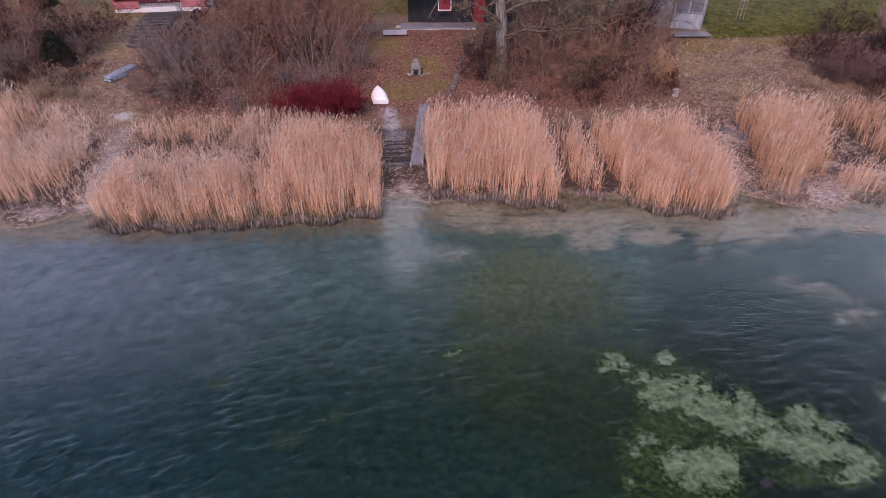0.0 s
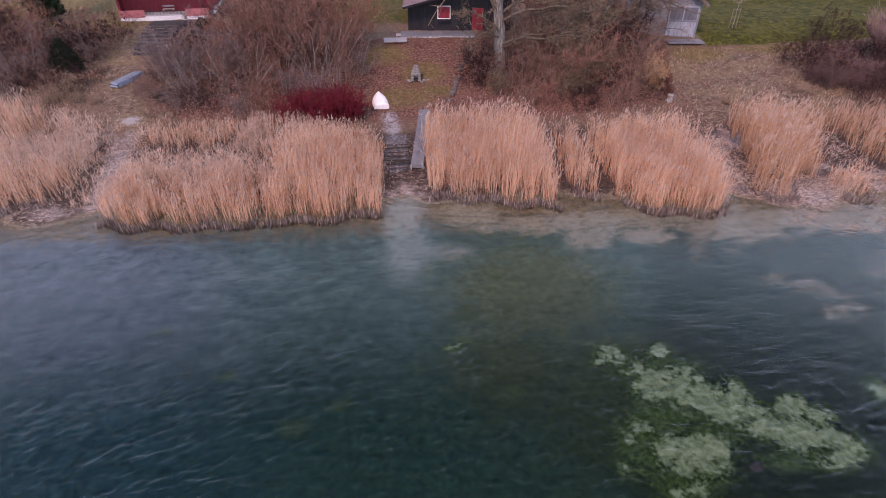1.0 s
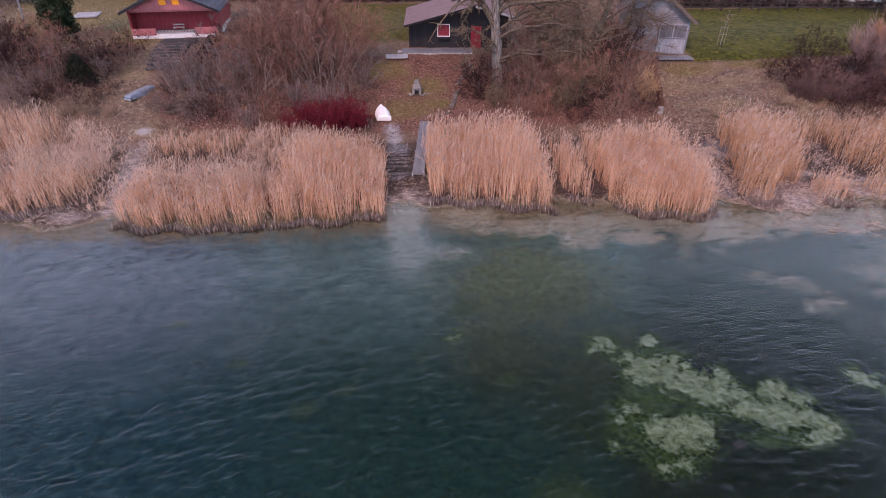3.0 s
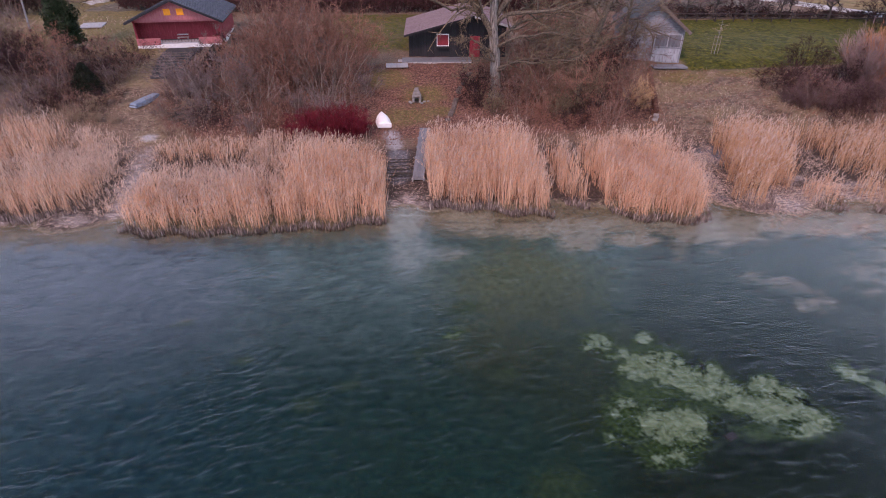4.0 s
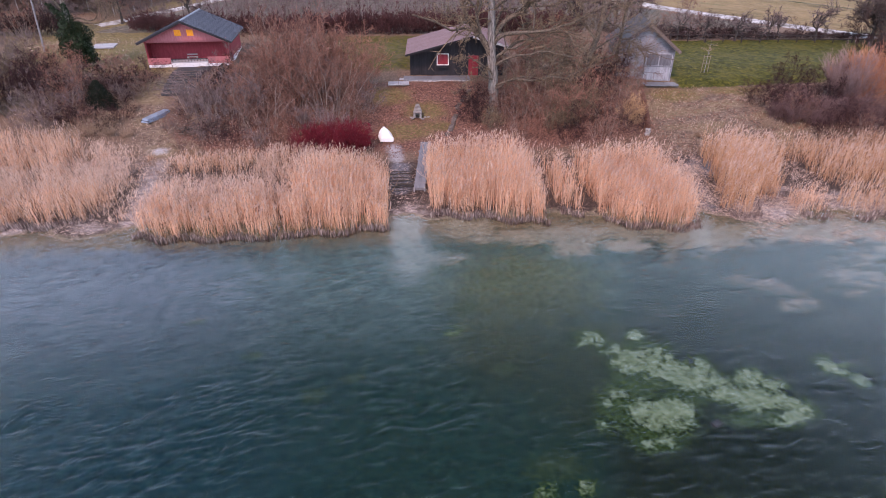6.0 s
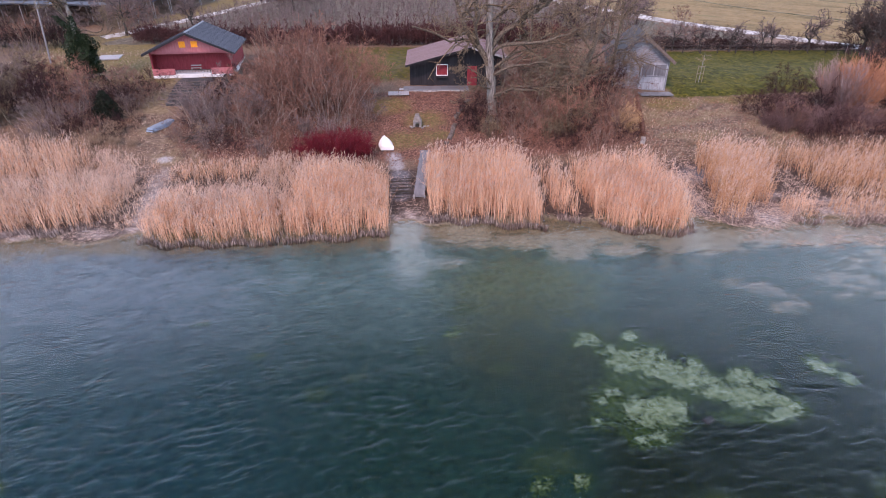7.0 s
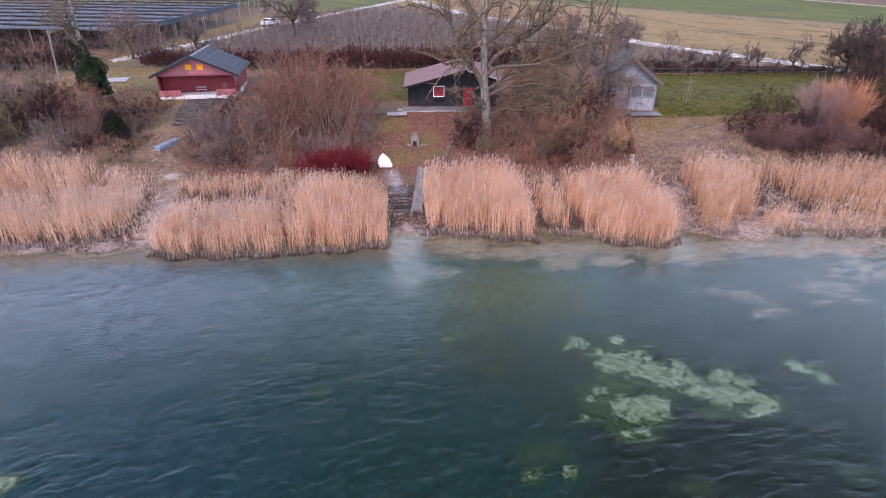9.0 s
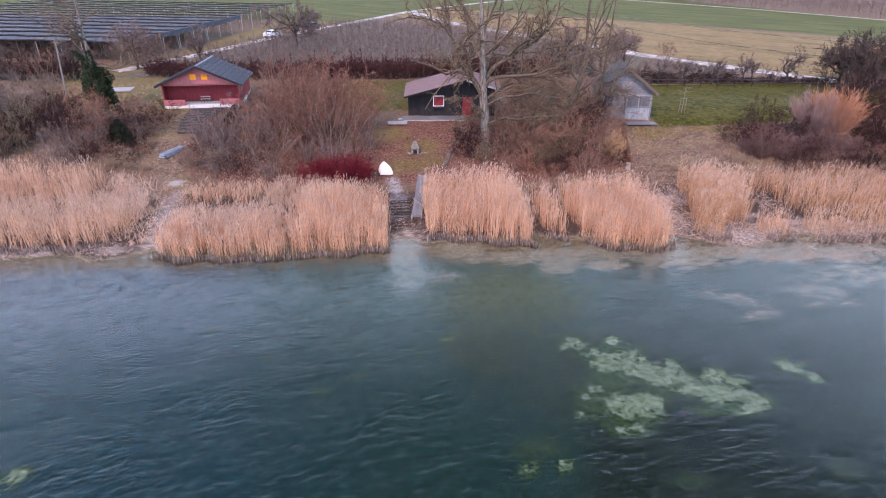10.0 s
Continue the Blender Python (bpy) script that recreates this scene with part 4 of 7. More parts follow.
def strewn(seed, poly, per, size, mats, label, name="reed_litter", flat=0.25, lift=0.03, low=-0.03):
    """Broken stalks and dry grass lying over a patch of ground."""
    rng = np.random.RandomState(seed)
    px, py = zip(*poly)
    n = int((max(px) - min(px)) * (max(py) - min(py)) * per)
    x, y = rng.uniform(min(px), max(px), n), rng.uniform(min(py), max(py), n)
    ok = inside(x + 0.4 * np.sin(y * 1.9 + seed), y + 0.4 * np.sin(x * 1.7), poly)
    ok &= rng.uniform(0, 1, n) < 0.55 + 0.5 * np.sin(x * 1.3 + seed) * np.sin(y * 1.7 + np.sin(x))
    ok &= land(x, y) > low
    x, y = x[ok], y[ok]
    n = len(x)
    o = np.stack([x, y, np.maximum(land(x, y), -0.01) + rng.uniform(0, lift * 2, n)], 1)
    a = rng.uniform(0, 6.28, n)
    ln = rng.uniform(0.4, 1.3, n) * size
    e = o + np.stack([np.cos(a) * ln, np.sin(a) * ln, np.abs(rng.normal(0, flat, n)) * ln], 1)
    v, q = blades(o, e, rng.uniform(0.006, 0.014, n), np.stack([0 * x, 0 * x, 0.02 + 0 * x], 1), rng)
    slot = np.tile(rng.randint(0, len(mats), n), 2)
    return tagged(new(name, quads_mesh(name, v, q, mats, slot)), label, name.replace("_", " "), kind="stuff")


LITTER = [M["stubble"], M["reed_pale"], M["stub_pale"], M["plume"]]
strewn(409, [(-40, -0.6), (-24, -0.8), (-23, 1.6), (-40, 1.6)], 110, 0.24, LITTER, "bleached reed debris washed up along the bank")
strewn(401, [(-25, -1.6), (-18.6, -1.4), (-18.8, 1.5), (-19.6, 5), (-22.5, 4.5), (-24.5, 1.0)], 90, 0.22, LITTER, "grey broken reed stalks washed up on the bank")
strewn(402, [(-3.2, -0.2), (0.6, 0.2), (0.6, 5), (0, 9), (-2.8, 9), (-2.8, 3)], 80, 0.22, LITTER, "broken reed stalks strewn in the landing gap")
strewn(403, [(18.2, -2.6), (24, -3.4), (36, -4.2), (36, 0.4), (28, 2.6), (24.4, 1.6), (23, 6), (23, 10), (20, 7), (18.8, 2)], 260, 0.28, LITTER, "bleached reed debris drifted along the bank")
strewn(404, [(-23, 5), (-19, 5), (-10, 3.0), (-10, 5), (-19, 9), (-22.5, 12), (-24, 12)], 60, 0.22, LITTER, "trampled dry reeds along the path")
strewn(405, [(-45, 9), (-20, 8), (-3, 7.5), (-3.5, 14), (-24, 20), (-45, 19)], 60, 0.17, [M["plume"], M["litter"], M["reed_pale"], M["twig_tan"]], "dry winter grass between reeds and shrubs", "dry_grass", 0.9)
strewn(406, [(8, 7.5), (20, 6.6), (22, 9), (36, 8.5), (46, 10), (44, 20), (26, 22), (21, 20), (20, 12), (8, 12)], 60, 0.17, [M["plume"], M["litter"], M["twig_tan"], M["reed_pale"]], "dry winter grass below the lawn", "dry_grass", 0.9)
strewn(408, [(-50, 27), (-29, 27), (-28.5, 46), (-50, 48)], 24, 0.2, [M["plume"], M["moss_twig"], M["grassblade"], M["reed_pale"]], "thin winter grass on the bank beside the red house", "dry_grass", 0.8)
strewn(410, [(24.2, 1.0), (30.5, 1.4), (31.5, 8.6), (29.6, 7.6), (28.4, 4.0), (26.4, 2.2)], 120, 0.3, LITTER, "pale broken reeds lying between the stands", flat=0.5)
strewn(411, [(19.2, 1.5), (21.4, 1.0), (22.4, 7.0), (24.6, 11.4), (20.6, 11.0), (18.8, 6.0)], 110, 0.28, LITTER, "grey broken reeds in the trampled gap", flat=0.4)
strewn(412, [(20.6, -4.0), (26, -4.8), (40, -6.0), (40, -1.6), (28, -0.8), (21.6, -1.6)], 70, 0.34, [M["stub_pale"], M["reed_pale"], M["stubble"]], "bleached reed debris floating in the shallows", flat=0.04, lift=0.012, low=-0.4)
strewn(407, [(8.2, -0.3), (19, -2), (19.4, 0.6), (12, 1.6), (8.4, 2.4)], 40, 0.22, LITTER, "broken reed stalks between the reed stands")


# ---- shrubs and trees ----
TB, TG, TR, TT = M["twig_brown"], M["twig_grey"], M["twig_rust"], M["twig_tan"]
SHRUBS = {
    "moss": [shrub_mesh("shrub", s, 4.8, 5.6, 20, [M["limb_bark"], M["moss_twig"]]) for s in (35, 36)],
    "brown": [shrub_mesh("shrub", s, 5.2, 5.4, 20, [M["stem_pale"], TB], stout=1.15) for s in (21, 22)],
    "grey": [shrub_mesh("shrub", s, 4.8, 5.6, 20, [M["stem_pale"], TG], stout=1.15) for s in (23, 24)],
    "rust": [shrub_mesh("shrub", s, 5.8, 5.6, 20, [TR, TR], upright=0.4, stout=0.7) for s in (25, 26)],
    "dark": [shrub_mesh("shrub", s, 4.8, 5.6, 20, [M["twig_dark"], M["twig_dark"]], upright=0.4, stout=0.7) for s in (33, 34)],
    "tan": [shrub_mesh("shrub", s, 4.0, 4.4, 24, [TT, TT], upright=0.9, stout=0.5) for s in (27,)],
    "straw": [shrub_mesh("shrub", 39, 2.6, 2.8, 40, [M["twig_straw"], M["twig_straw"]], 0.014, (4, 4, 4), 0.7, 0.6)],
    "mauve": [shrub_mesh("shrub", s, 2.7, 2.8, 80, [M["twig_mauve"], M["twig_mauve"]], 0.010, (4, 3, 3), 1.2, 0.5) for s in (37, 38)],
    "red": [shrub_mesh("shrub", 28, 1.9, 2.6, 60, [M["twig_red"], M["twig_red"]], 0.009, (5, 4, 3), 0.9, 0.6)],
}
LITE = {
    "brown": shrub_mesh("shrub", 121, 5.2, 5.4, 16, [M["stem_pale"], TB], 0.017, (4, 5, 5)),
    "grey": shrub_mesh("shrub", 123, 4.8, 5.6, 16, [M["stem_pale"], TG], 0.017, (4, 5, 5)),
    "rust": shrub_mesh("shrub", 125, 5.8, 5.6, 16, [TR, TR], 0.017, (4, 5, 5), 0.4, 0.7),
    "dark": shrub_mesh("shrub", 133, 4.8, 5.6, 16, [M["twig_dark"], M["twig_dark"]], 0.017, (4, 5, 5), 0.4, 0.7),
}
SHRUB_LABELS = {
    "brown": "leafless brown shrub with tangled fine twigs", "grey": "leafless grey shrub with matted twigs",
    "rust": "tall leafless shrub with rusty brown twigs", "tan": "dry tan shrub with upright pale stems",
    "dark": "low leafless shrub with dark purplish brown twigs",
    "moss": "leafless shrub with brown twigs furred by yellow moss",
    "straw": "dry golden spray of twigs at the edge of brown shrubs",
    "mauve": "dry mauve shrub with a brush of upright stems",
    "red": "red-stemmed dogwood shrub behind the reeds",
}


def shrub(kind, x, y, scale=1.0, high=1.0, turn=0, pick=0):
    meshes = [LITE[kind]] if kind in LITE and (scale < 0.76 or y > 34) else SHRUBS[kind]
    ob = new("shrub", meshes[pick % len(meshes)])
    ob.matrix_world = Matrix.Translation((x, y, height(x, y) - 0.05)) @ Matrix.Rotation(radians(turn), 4, "Z") @ Matrix.Diagonal((scale, scale, scale * high, 1))
    return tagged(ob, SHRUB_LABELS[kind], "shrub", kind + " shrubs")


def shrub_mass(seed, kinds, spots, scale=(0.8, 1.15), high=(0.8, 1.1)):
    rng = np.random.RandomState(seed)
    for k, (x, y, s) in enumerate(spots):
        shrub(kinds[k % len(kinds)], x + rng.uniform(-0.3, 0.3), y + rng.uniform(-0.3, 0.3), s * rng.uniform(*scale), rng.uniform(*high), rng.uniform(0, 360), k)


# between the red house and the dark hut
shrub_mass(41, ["rust", "brown", "rust", "brown"], [(-14.2, 22, 0.9), (-12.9, 24.4, 1.2), (-11, 25, 1.55), (-8.2, 24, 1.4), (-6.5, 22.5, 1.15), (-12.4, 20.5, 1.2), (-9.8, 20, 1.35), (-7.5, 18.5, 1.05)])
shrub_mass(42, ["grey", "grey", "brown"], [(-19.5, 17.5, 0.9), (-16.5, 16, 0.9), (-13.5, 15.2, 0.95), (-16.4, 18.6, 0.85), (-10.5, 15.8, 0.8), (-19.4, 20.0, 0.55), (-18, 13.2, 0.55), (-13.8, 12.4, 0.55), (-20.5, 14.6, 0.45)])
shrub_mass(46, ["brown", "grey", "rust", "dark"], [(-6.2, 16.2, 0.7), (-8.2, 15.0, 0.7), (-11.6, 13.4, 0.5), (-16, 13.0, 0.5), (-19.2, 12.2, 0.4), (-5.2, 19.5, 0.75), (-5.4, 24.5, 1.0), (-14.6, 20.4, 0.75), (-17.6, 24.0, 0.5), (-10.2, 22.5, 1.25), (-15, 18, 0.85)])
# left of the steps
shrub_mass(43, ["grey", "brown", "dark", "moss", "grey", "dark"], [(-30.5, 22, 0.85), (-33, 23, 0.7), (-36, 22, 1.15), (-39.5, 24, 1.3), (-43, 22, 1.3), (-47, 25, 1.35), (-33.2, 18.9, 0.75), (-40.2, 17.5, 0.8), (-42, 18, 1.05), (-46.5, 18, 1.1), (-31.4, 18, 0.7), (-36.5, 27.0, 0.55), (-41, 28, 0.95)])
shrub_mass(53, ["dark", "grey", "dark", "brown"], [(-51, 21, 1.1), (-49, 30, 1.1), (-30.6, 21.6, 0.6), (-28.8, 23.6, 0.75), (-31.0, 25.0, 0.6), (-32, 15.4, 0.55), (-41, 14.8, 0.6), (-46, 14.6, 0.7), (-29.8, 17, 0.45), (-27.0, 21.4, 0.5), (-27.6, 22.8, 0.5), (-29.0, 26.0, 0.55), (-20.6, 17.6, 0.42), (-21.2, 15.4, 0.34), (-19.8, 21.6, 0.45)])
shrub_mass(51, ["dark", "brown", "dark"], [(-26.3, 17.8, 0.42), (-26.0, 22.6, 0.5), (-26.0, 25.6, 0.55), (-26.6, 15.6, 0.35), (-28.4, 15.6, 0.4), (-30.4, 15.8, 0.45), (-18.3, 27.4, 0.42)])
# below the big tree
shrub_mass(44, ["brown", "moss", "dark", "brown"], [(9.5, 16.4, 0.62), (12.2, 15, 0.66), (14.8, 14.4, 0.68), (17.4, 14.2, 0.62), (11, 19, 0.8), (14, 18.5, 0.85), (17, 18, 0.85), (19.2, 16.4, 0.7), (20, 19.4, 0.62), (16, 21.5, 0.9), (12.6, 22.5, 0.9), (19.5, 22.5, 0.85), (9.0, 13.6, 0.45), (6.6, 15.6, 0.4)])
shrub("straw", 19.4, 15.0, 0.85, 1.25, 30)
shrub_mass(47, ["brown", "rust", "dark", "brown"], [(8.6, 17.4, 0.6), (10.6, 14.0, 0.5), (13.4, 12.8, 0.5), (16.2, 12.6, 0.5), (11.5, 26.5, 0.9), (15, 27, 0.95), (18.5, 27.5, 0.9), (13, 30, 1.0), (17, 31, 1.0), (20.2, 26, 0.7), (18.8, 13.2, 0.5), (7.0, 21.8, 0.6), (9.6, 22.2, 0.75), (14.4, 16.2, 0.8), (18.2, 20.4, 0.8), (21.2, 21.4, 0.6), (11.6, 17.4, 0.75)])
# beside the lawn
shrub_mass(52, ["dark", "dark", "brown"], [(36, 17.5, 0.6), (40, 18.8, 0.6), (43, 15, 0.6), (47, 15, 0.75), (38, 14.8, 0.55), (45.5, 18.6, 0.6), (50, 17, 0.9)])
shrub_mass(45, ["dark", "dark", "dark", "brown"], [(34.5, 17.2, 0.67), (37, 15.8, 0.73), (39.0, 17.0, 0.55), (42, 14.2, 0.51), (36.5, 20.4, 0.51), (39.0, 21.6, 0.76), (45.5, 13.2, 0.51), (49.5, 15.6, 0.85), (51.5, 14, 0.98), (50, 20, 1.22), (54, 18, 1.34), (35.6, 14.2, 0.55), (38.6, 13.6, 0.61), (41.2, 12.4, 0.55), (47, 11.4, 0.73), (44.5, 11.2, 0.61), (52, 11, 0.85), (33.6, 19.6, 0.37), (36, 11.4, 0.51), (39, 10.6, 0.51), (42.6, 10.2, 0.51), (46, 9.6, 0.55), (49.5, 12.5, 0.73), (37.6, 18.6, 0.51), (40.2, 15.6, 0.49), (47.6, 17.4, 0.98), (47, 20.5, 1.10), (52, 17, 1.10), (35, 15.6, 0.61), (40.4, 14.6, 0.61), (43.6, 12.2, 0.55)])


def willow(x, y, seed):
    """A pollarded willow bush: a fan of straight shoots from a low stool."""
    rng = np.random.RandomState(seed)
    e = group_of("willow", pose(x, y, height(x, y) - 0.05), "willow bush with a fan of orange and greyish shoots", "shrub")
    n = 300
    a = rng.uniform(0, 2 * np.pi, n)
    lean = np.radians(54) * np.sqrt(rng.uniform(0, 1, n))
    ln = rng.uniform(4.0, 5.7, n) * (1 - 0.15 * np.sin(lean))
    f = np.linspace(0, 1, 5)
    flat = np.sin(lean)[:, None] * f[None] * (1 - 0.18 * f[None])
    up = np.cos(lean)[:, None] * f[None] + 0.22 * np.sin(lean)[:, None] * f[None] ** 2
    lines = np.stack([np.cos(a)[:, None] * (0.35 + flat * ln[:, None]), np.sin(a)[:, None] * (0.35 + flat * ln[:, None]), up * ln[:, None]], 2)
    lines += np.cumsum(rng.normal(0, 0.025, lines.shape), 1)
    rad = rng.uniform(0.018, 0.030, n)[:, None] * np.linspace(1, 0.4, 5)[None]
    grey = lines[:, -1, 0] + rng.normal(0, 0.9, n) < -1.0
    for name, pick, mat, label in (("crown", ~grey, "twig_orange", "bright orange shoots"), ("crown", grey, "willow_grey", "greyish pink shoots")):
        l1, r1 = shoots(rng, lines[pick], rad[pick], 12, (0.18, 0.4), (8, 34), 0.1, 3, 0.03, 0.3, 0.6, 0.012)
        l2, r2 = shoots(rng, l1, r1, 3, (0.4, 0.7), (10, 35), 0.1, 2, 0.03, 0.2, 0.8, 0.010)
        v, q, s = joined([(*tubes(lines[pick], rad[pick], 4), 0), (*ribbons(l1, r1 * 1.2, rng), 0), (*ribbons(l2, r2 * 1.2, rng), 0)])
        o = new(name, quads_mesh(name, v, q, [M[mat]], s))
        o.parent = e
        o["label"] = label
    bm = bmesh.new()
    for k in range(7):
        rod(bm, (0.1 * k - 0.3, 0.25 * math.sin(k * 2.1), 0), (0.15 * k - 0.45, 0.4 * math.sin(k * 2.1), 0.7), 0.13, 0.09, 7)
    part("stool", bm, M["dark_bark"], e)


shrub_mass(55, ["dark"], [(-27.6, 22.4, 0.62), (-28.9, 22.8, 0.62), (-27.0, 20.4, 0.42), (-30.2, 21.0, 0.6), (-28.4, 17.6, 0.34), (-27.4, 17.2, 0.3), (-29.7, 17.4, 0.36), (-26.2, 23.8, 0.5), (-33.6, 21.0, 0.7), (-38.0, 20.5, 0.8), (-42.0, 20.0, 0.9), (-31.6, 16.4, 0.4)])
willow(42.9, 17.3, 129)
shrub("dark", 33.4, 18.2, 0.3, 0.8, 40)
shrub("rust", -31.0, 19.8, 0.72, 0.95, 140)
for x, y, k, h, a in ((-19.4, 22.4, 0.5, 0.9, 15), (-18.6, 24.2, 0.55, 0.9, 95), (-20.0, 20.6, 0.36, 0.9, 200), (-18.2, 21.2, 0.5, 0.9, 310)):
    shrub("dark", x, y, k, h, a)
shrub("moss", -39.2, 19.0, 0.9, 1.0, 70)
for x, y, k, h, a in ((-35.8, 27.6, 0.62, 0.9, 20), (-34.0, 27.2, 0.55, 0.9, 120), (-37.6, 27.0, 0.6, 0.8, 220)):
    shrub("rust", x, y, k, h, a)
for x, y, k, h, a in ((5.4, 18.6, 0.55, 0.9, 20), (6.1, 17.3, 0.5, 0.9, 140), (4.9, 17.0, 0.4, 0.8, 240), (5.6, 20.4, 0.5, 0.9, 80), (8.6, 17.9, 0.5, 0.9, 300)):
    shrub("dark", x, y, k, h, a)
shrub("moss", -40.4, 16.8, 0.7, 1.0, 170, 1)
shrub("moss", 13.6, 15.6, 0.7, 1.0, 10)
shrub("moss", 15.6, 16.6, 0.8, 1.0, 200, 1)
shrub_mass(54, ["mauve"], [(34.6, 14.4, 0.85), (36.4, 13.8, 0.95), (38.3, 14.0, 1.0), (40.0, 13.4, 0.9), (37.4, 15.8, 0.9), (41.8, 13.0, 1.0), (43.6, 12.6, 0.8), (39.4, 15.6, 0.9), (46.2, 13.2, 0.9), (50.4, 13.6, 1.0), (35.4, 15.6, 0.95), (40.6, 14.8, 1.1), (42.4, 14.4, 1.0), (44.8, 14.6, 1.1), (33.6, 15.0, 0.8), (48.2, 12.6, 1.0)])
# behind the fence, behind the house and along the far hedges
shrub_mass(48, ["dark", "brown", "dark"], [(36, 46.5, 0.55), (40.5, 47, 0.6), (45, 46.6, 0.55), (49.5, 46.4, 0.5), (38.6, 51, 0.65), (44, 50.4, 0.55), (33, 50, 0.75), (29.5, 47, 0.8), (26, 50, 0.9), (54, 43.8, 0.45), (61, 36, 0.6), (65, 35, 0.7)])
shrub_mass(49, ["grey", "brown", "grey"], [(-44, 60, 1.25), (-39.5, 57, 1.1), (-35, 55, 0.85), (-30, 53.4, 0.7), (-50, 47.5, 0.75), (-54, 48, 0.8), (-58, 47.5, 0.8), (-62, 48, 0.9), (-47.5, 45, 0.5), (-66, 46, 1.0), (-21, 76, 1.0), (-24.5, 60, 0.7), (-18, 60, 0.7)])
shrub_mass(50, ["brown", "dark"], [(11, 106, 0.9), (17, 101, 0.9), (23, 94, 0.9), (28.5, 87, 0.85), (34, 78, 0.8), (40, 69, 0.75), (46, 61, 0.6), (60.5, 38.6, 0.9), (64, 38, 1.1), (67.5, 38.5, 1.2), (62.5, 36.6, 0.8)])
# dry clumps by the path
for x, y, s, a in ((-27.2, 16.6, 0.4, 0), (-26.6, 14.6, 0.36, 50), (-28.2, 14.4, 0.42, 120), (-24.6, 14.2, 0.28, 200), (-19.4, 16.2, 0.35, 20), (-26.2, 19.2, 0.3, 90), (-18.6, 11.4, 0.35, 10), (24.6, 12.2, 0.22, 0), (28.4, 12.6, 0.25, 70), (31.8, 13.4, 0.3, 130)):
    shrub("tan", x, y, s, 0.9, a)
# dogwood by the boat
for x, y, s, a in ((-9.4, 11.9, 1.0, 0), (-7.4, 11.6, 1.1, 80), (-5.5, 12.1, 1.15, 150), (-4.9, 12.5, 0.85, 220), (-8.4, 12.8, 1.0, 300), (-6.3, 12.9, 1.1, 30)):
    shrub("red", x, y, s * 1.12, 1.05, a)


def limb(rng, start, heading, length, r0, p=24, wig=0.22, lift=0.3):
    """A wandering limb as one line with radii."""
    pts = [Vector(start)]
    d = Vector(heading).normalized()
    for k in range(p - 1):
        d = (d + Vector(rng.normal(0, wig, 3)) + Vector((0, 0, lift / p))).normalized()
        pts.append(pts[-1] + d * length / (p - 1))
    return np.array([list(v) for v in pts]), r0 * np.linspace(1, 0.12, p)


def guided(rng, pts, r0, p=24, wig=0.10):
    """A limb through given bends, slightly crooked, as one line with radii."""
    pts = np.array(pts, float)
    run = np.concatenate([[0], np.cumsum(np.linalg.norm(np.diff(pts, axis=0), axis=1))])
    f = np.linspace(0, run[-1], p)
    line = np.stack([np.interp(f, run, pts[:, c]) for c in range(3)], 1)
    line[2:-1] = (line[1:-2] + 2 * line[2:-1] + line[3:]) / 4
    line[1:] += np.cumsum(rng.normal(0, wig, (p - 1, 3)), 0) * np.linspace(0.3, 1, p - 1)[:, None]
    return line, r0 * 0.88 * np.linspace(1, 0.3, p) ** 1.4


def bare_tree(name, x, y, seed, trunk_r, trunk_pts, limbs, label, crown_mats, bark="bark", gens=((7, 0.42), (6, 0.45), (4, 0.5)), fine=0.012, leanz=0.12):
    """A leafless tree: a tapered trunk with root flare, limbs, and a crown of branches and twigs."""
    rng = np.random.RandomState(seed)
    e = group_of(name, pose(x, y, height(x, y) - 0.1), label, "tree")
    tp = np.array(trunk_pts, float)
    k = 26
    f = np.linspace(0, 1, k) * (len(tp) - 1)
    tp = np.stack([np.interp(f, np.arange(len(tp)), tp[:, c]) for c in range(3)], 1)
    tp[1:, :2] += np.cumsum(rng.normal(0, trunk_r * 0.05, (k - 1, 2)), 0) * 0.6
    rad = trunk_r * np.linspace(1, 0.25, k) * rng.uniform(0.88, 1.13, k)
    rad[0] *= 1.4
    rad[1] *= 1.15
    v, q = tubes(tp[None], rad[None], 12)
    v = v + rng.normal(0, trunk_r * 0.035, v.shape) * [1, 1, 0]
    t = new("trunk", quads_mesh("trunk", v, q, [M[bark]], None, True))
    t.parent = e
    ls, rs = [], []
    for spec in limbs:
        a, b = guided(rng, *spec) if len(spec) == 2 else limb(rng, *spec)
        ls.append(a), rs.append(b)
    L, R = np.array(ls), np.array(rs)
    for k in range(len(L)):
        v, q = tubes(L[k:k + 1], R[k:k + 1], 7)
        o = new("limb", quads_mesh("limb", v, q, [M["limb_bark"] if bark == "bark" else M[bark]], None, True))
        o.parent = e
    pieces, cl, cr = [], L, R
    for g, (each, ratio) in enumerate(gens):
        cl, cr = shoots(rng, cl, cr, each, (ratio * 0.6, ratio * 1.2), (25, 75), leanz, (6, 4, 2)[min(g, 2)], 0.13, 0.15, 0.6, fine * (1.4, 1.0, 0.8)[min(g, 2)])
        pieces.append((*(ribbons(cl, cr * 1.2, rng) if g > 1 else tubes(cl, cr, 4 - g)), 0 if g == 0 else 1))
    v, q, s = joined(pieces)
    c = new("crown", quads_mesh("crown", v, q, crown_mats, s))
    c.parent = e
    return e


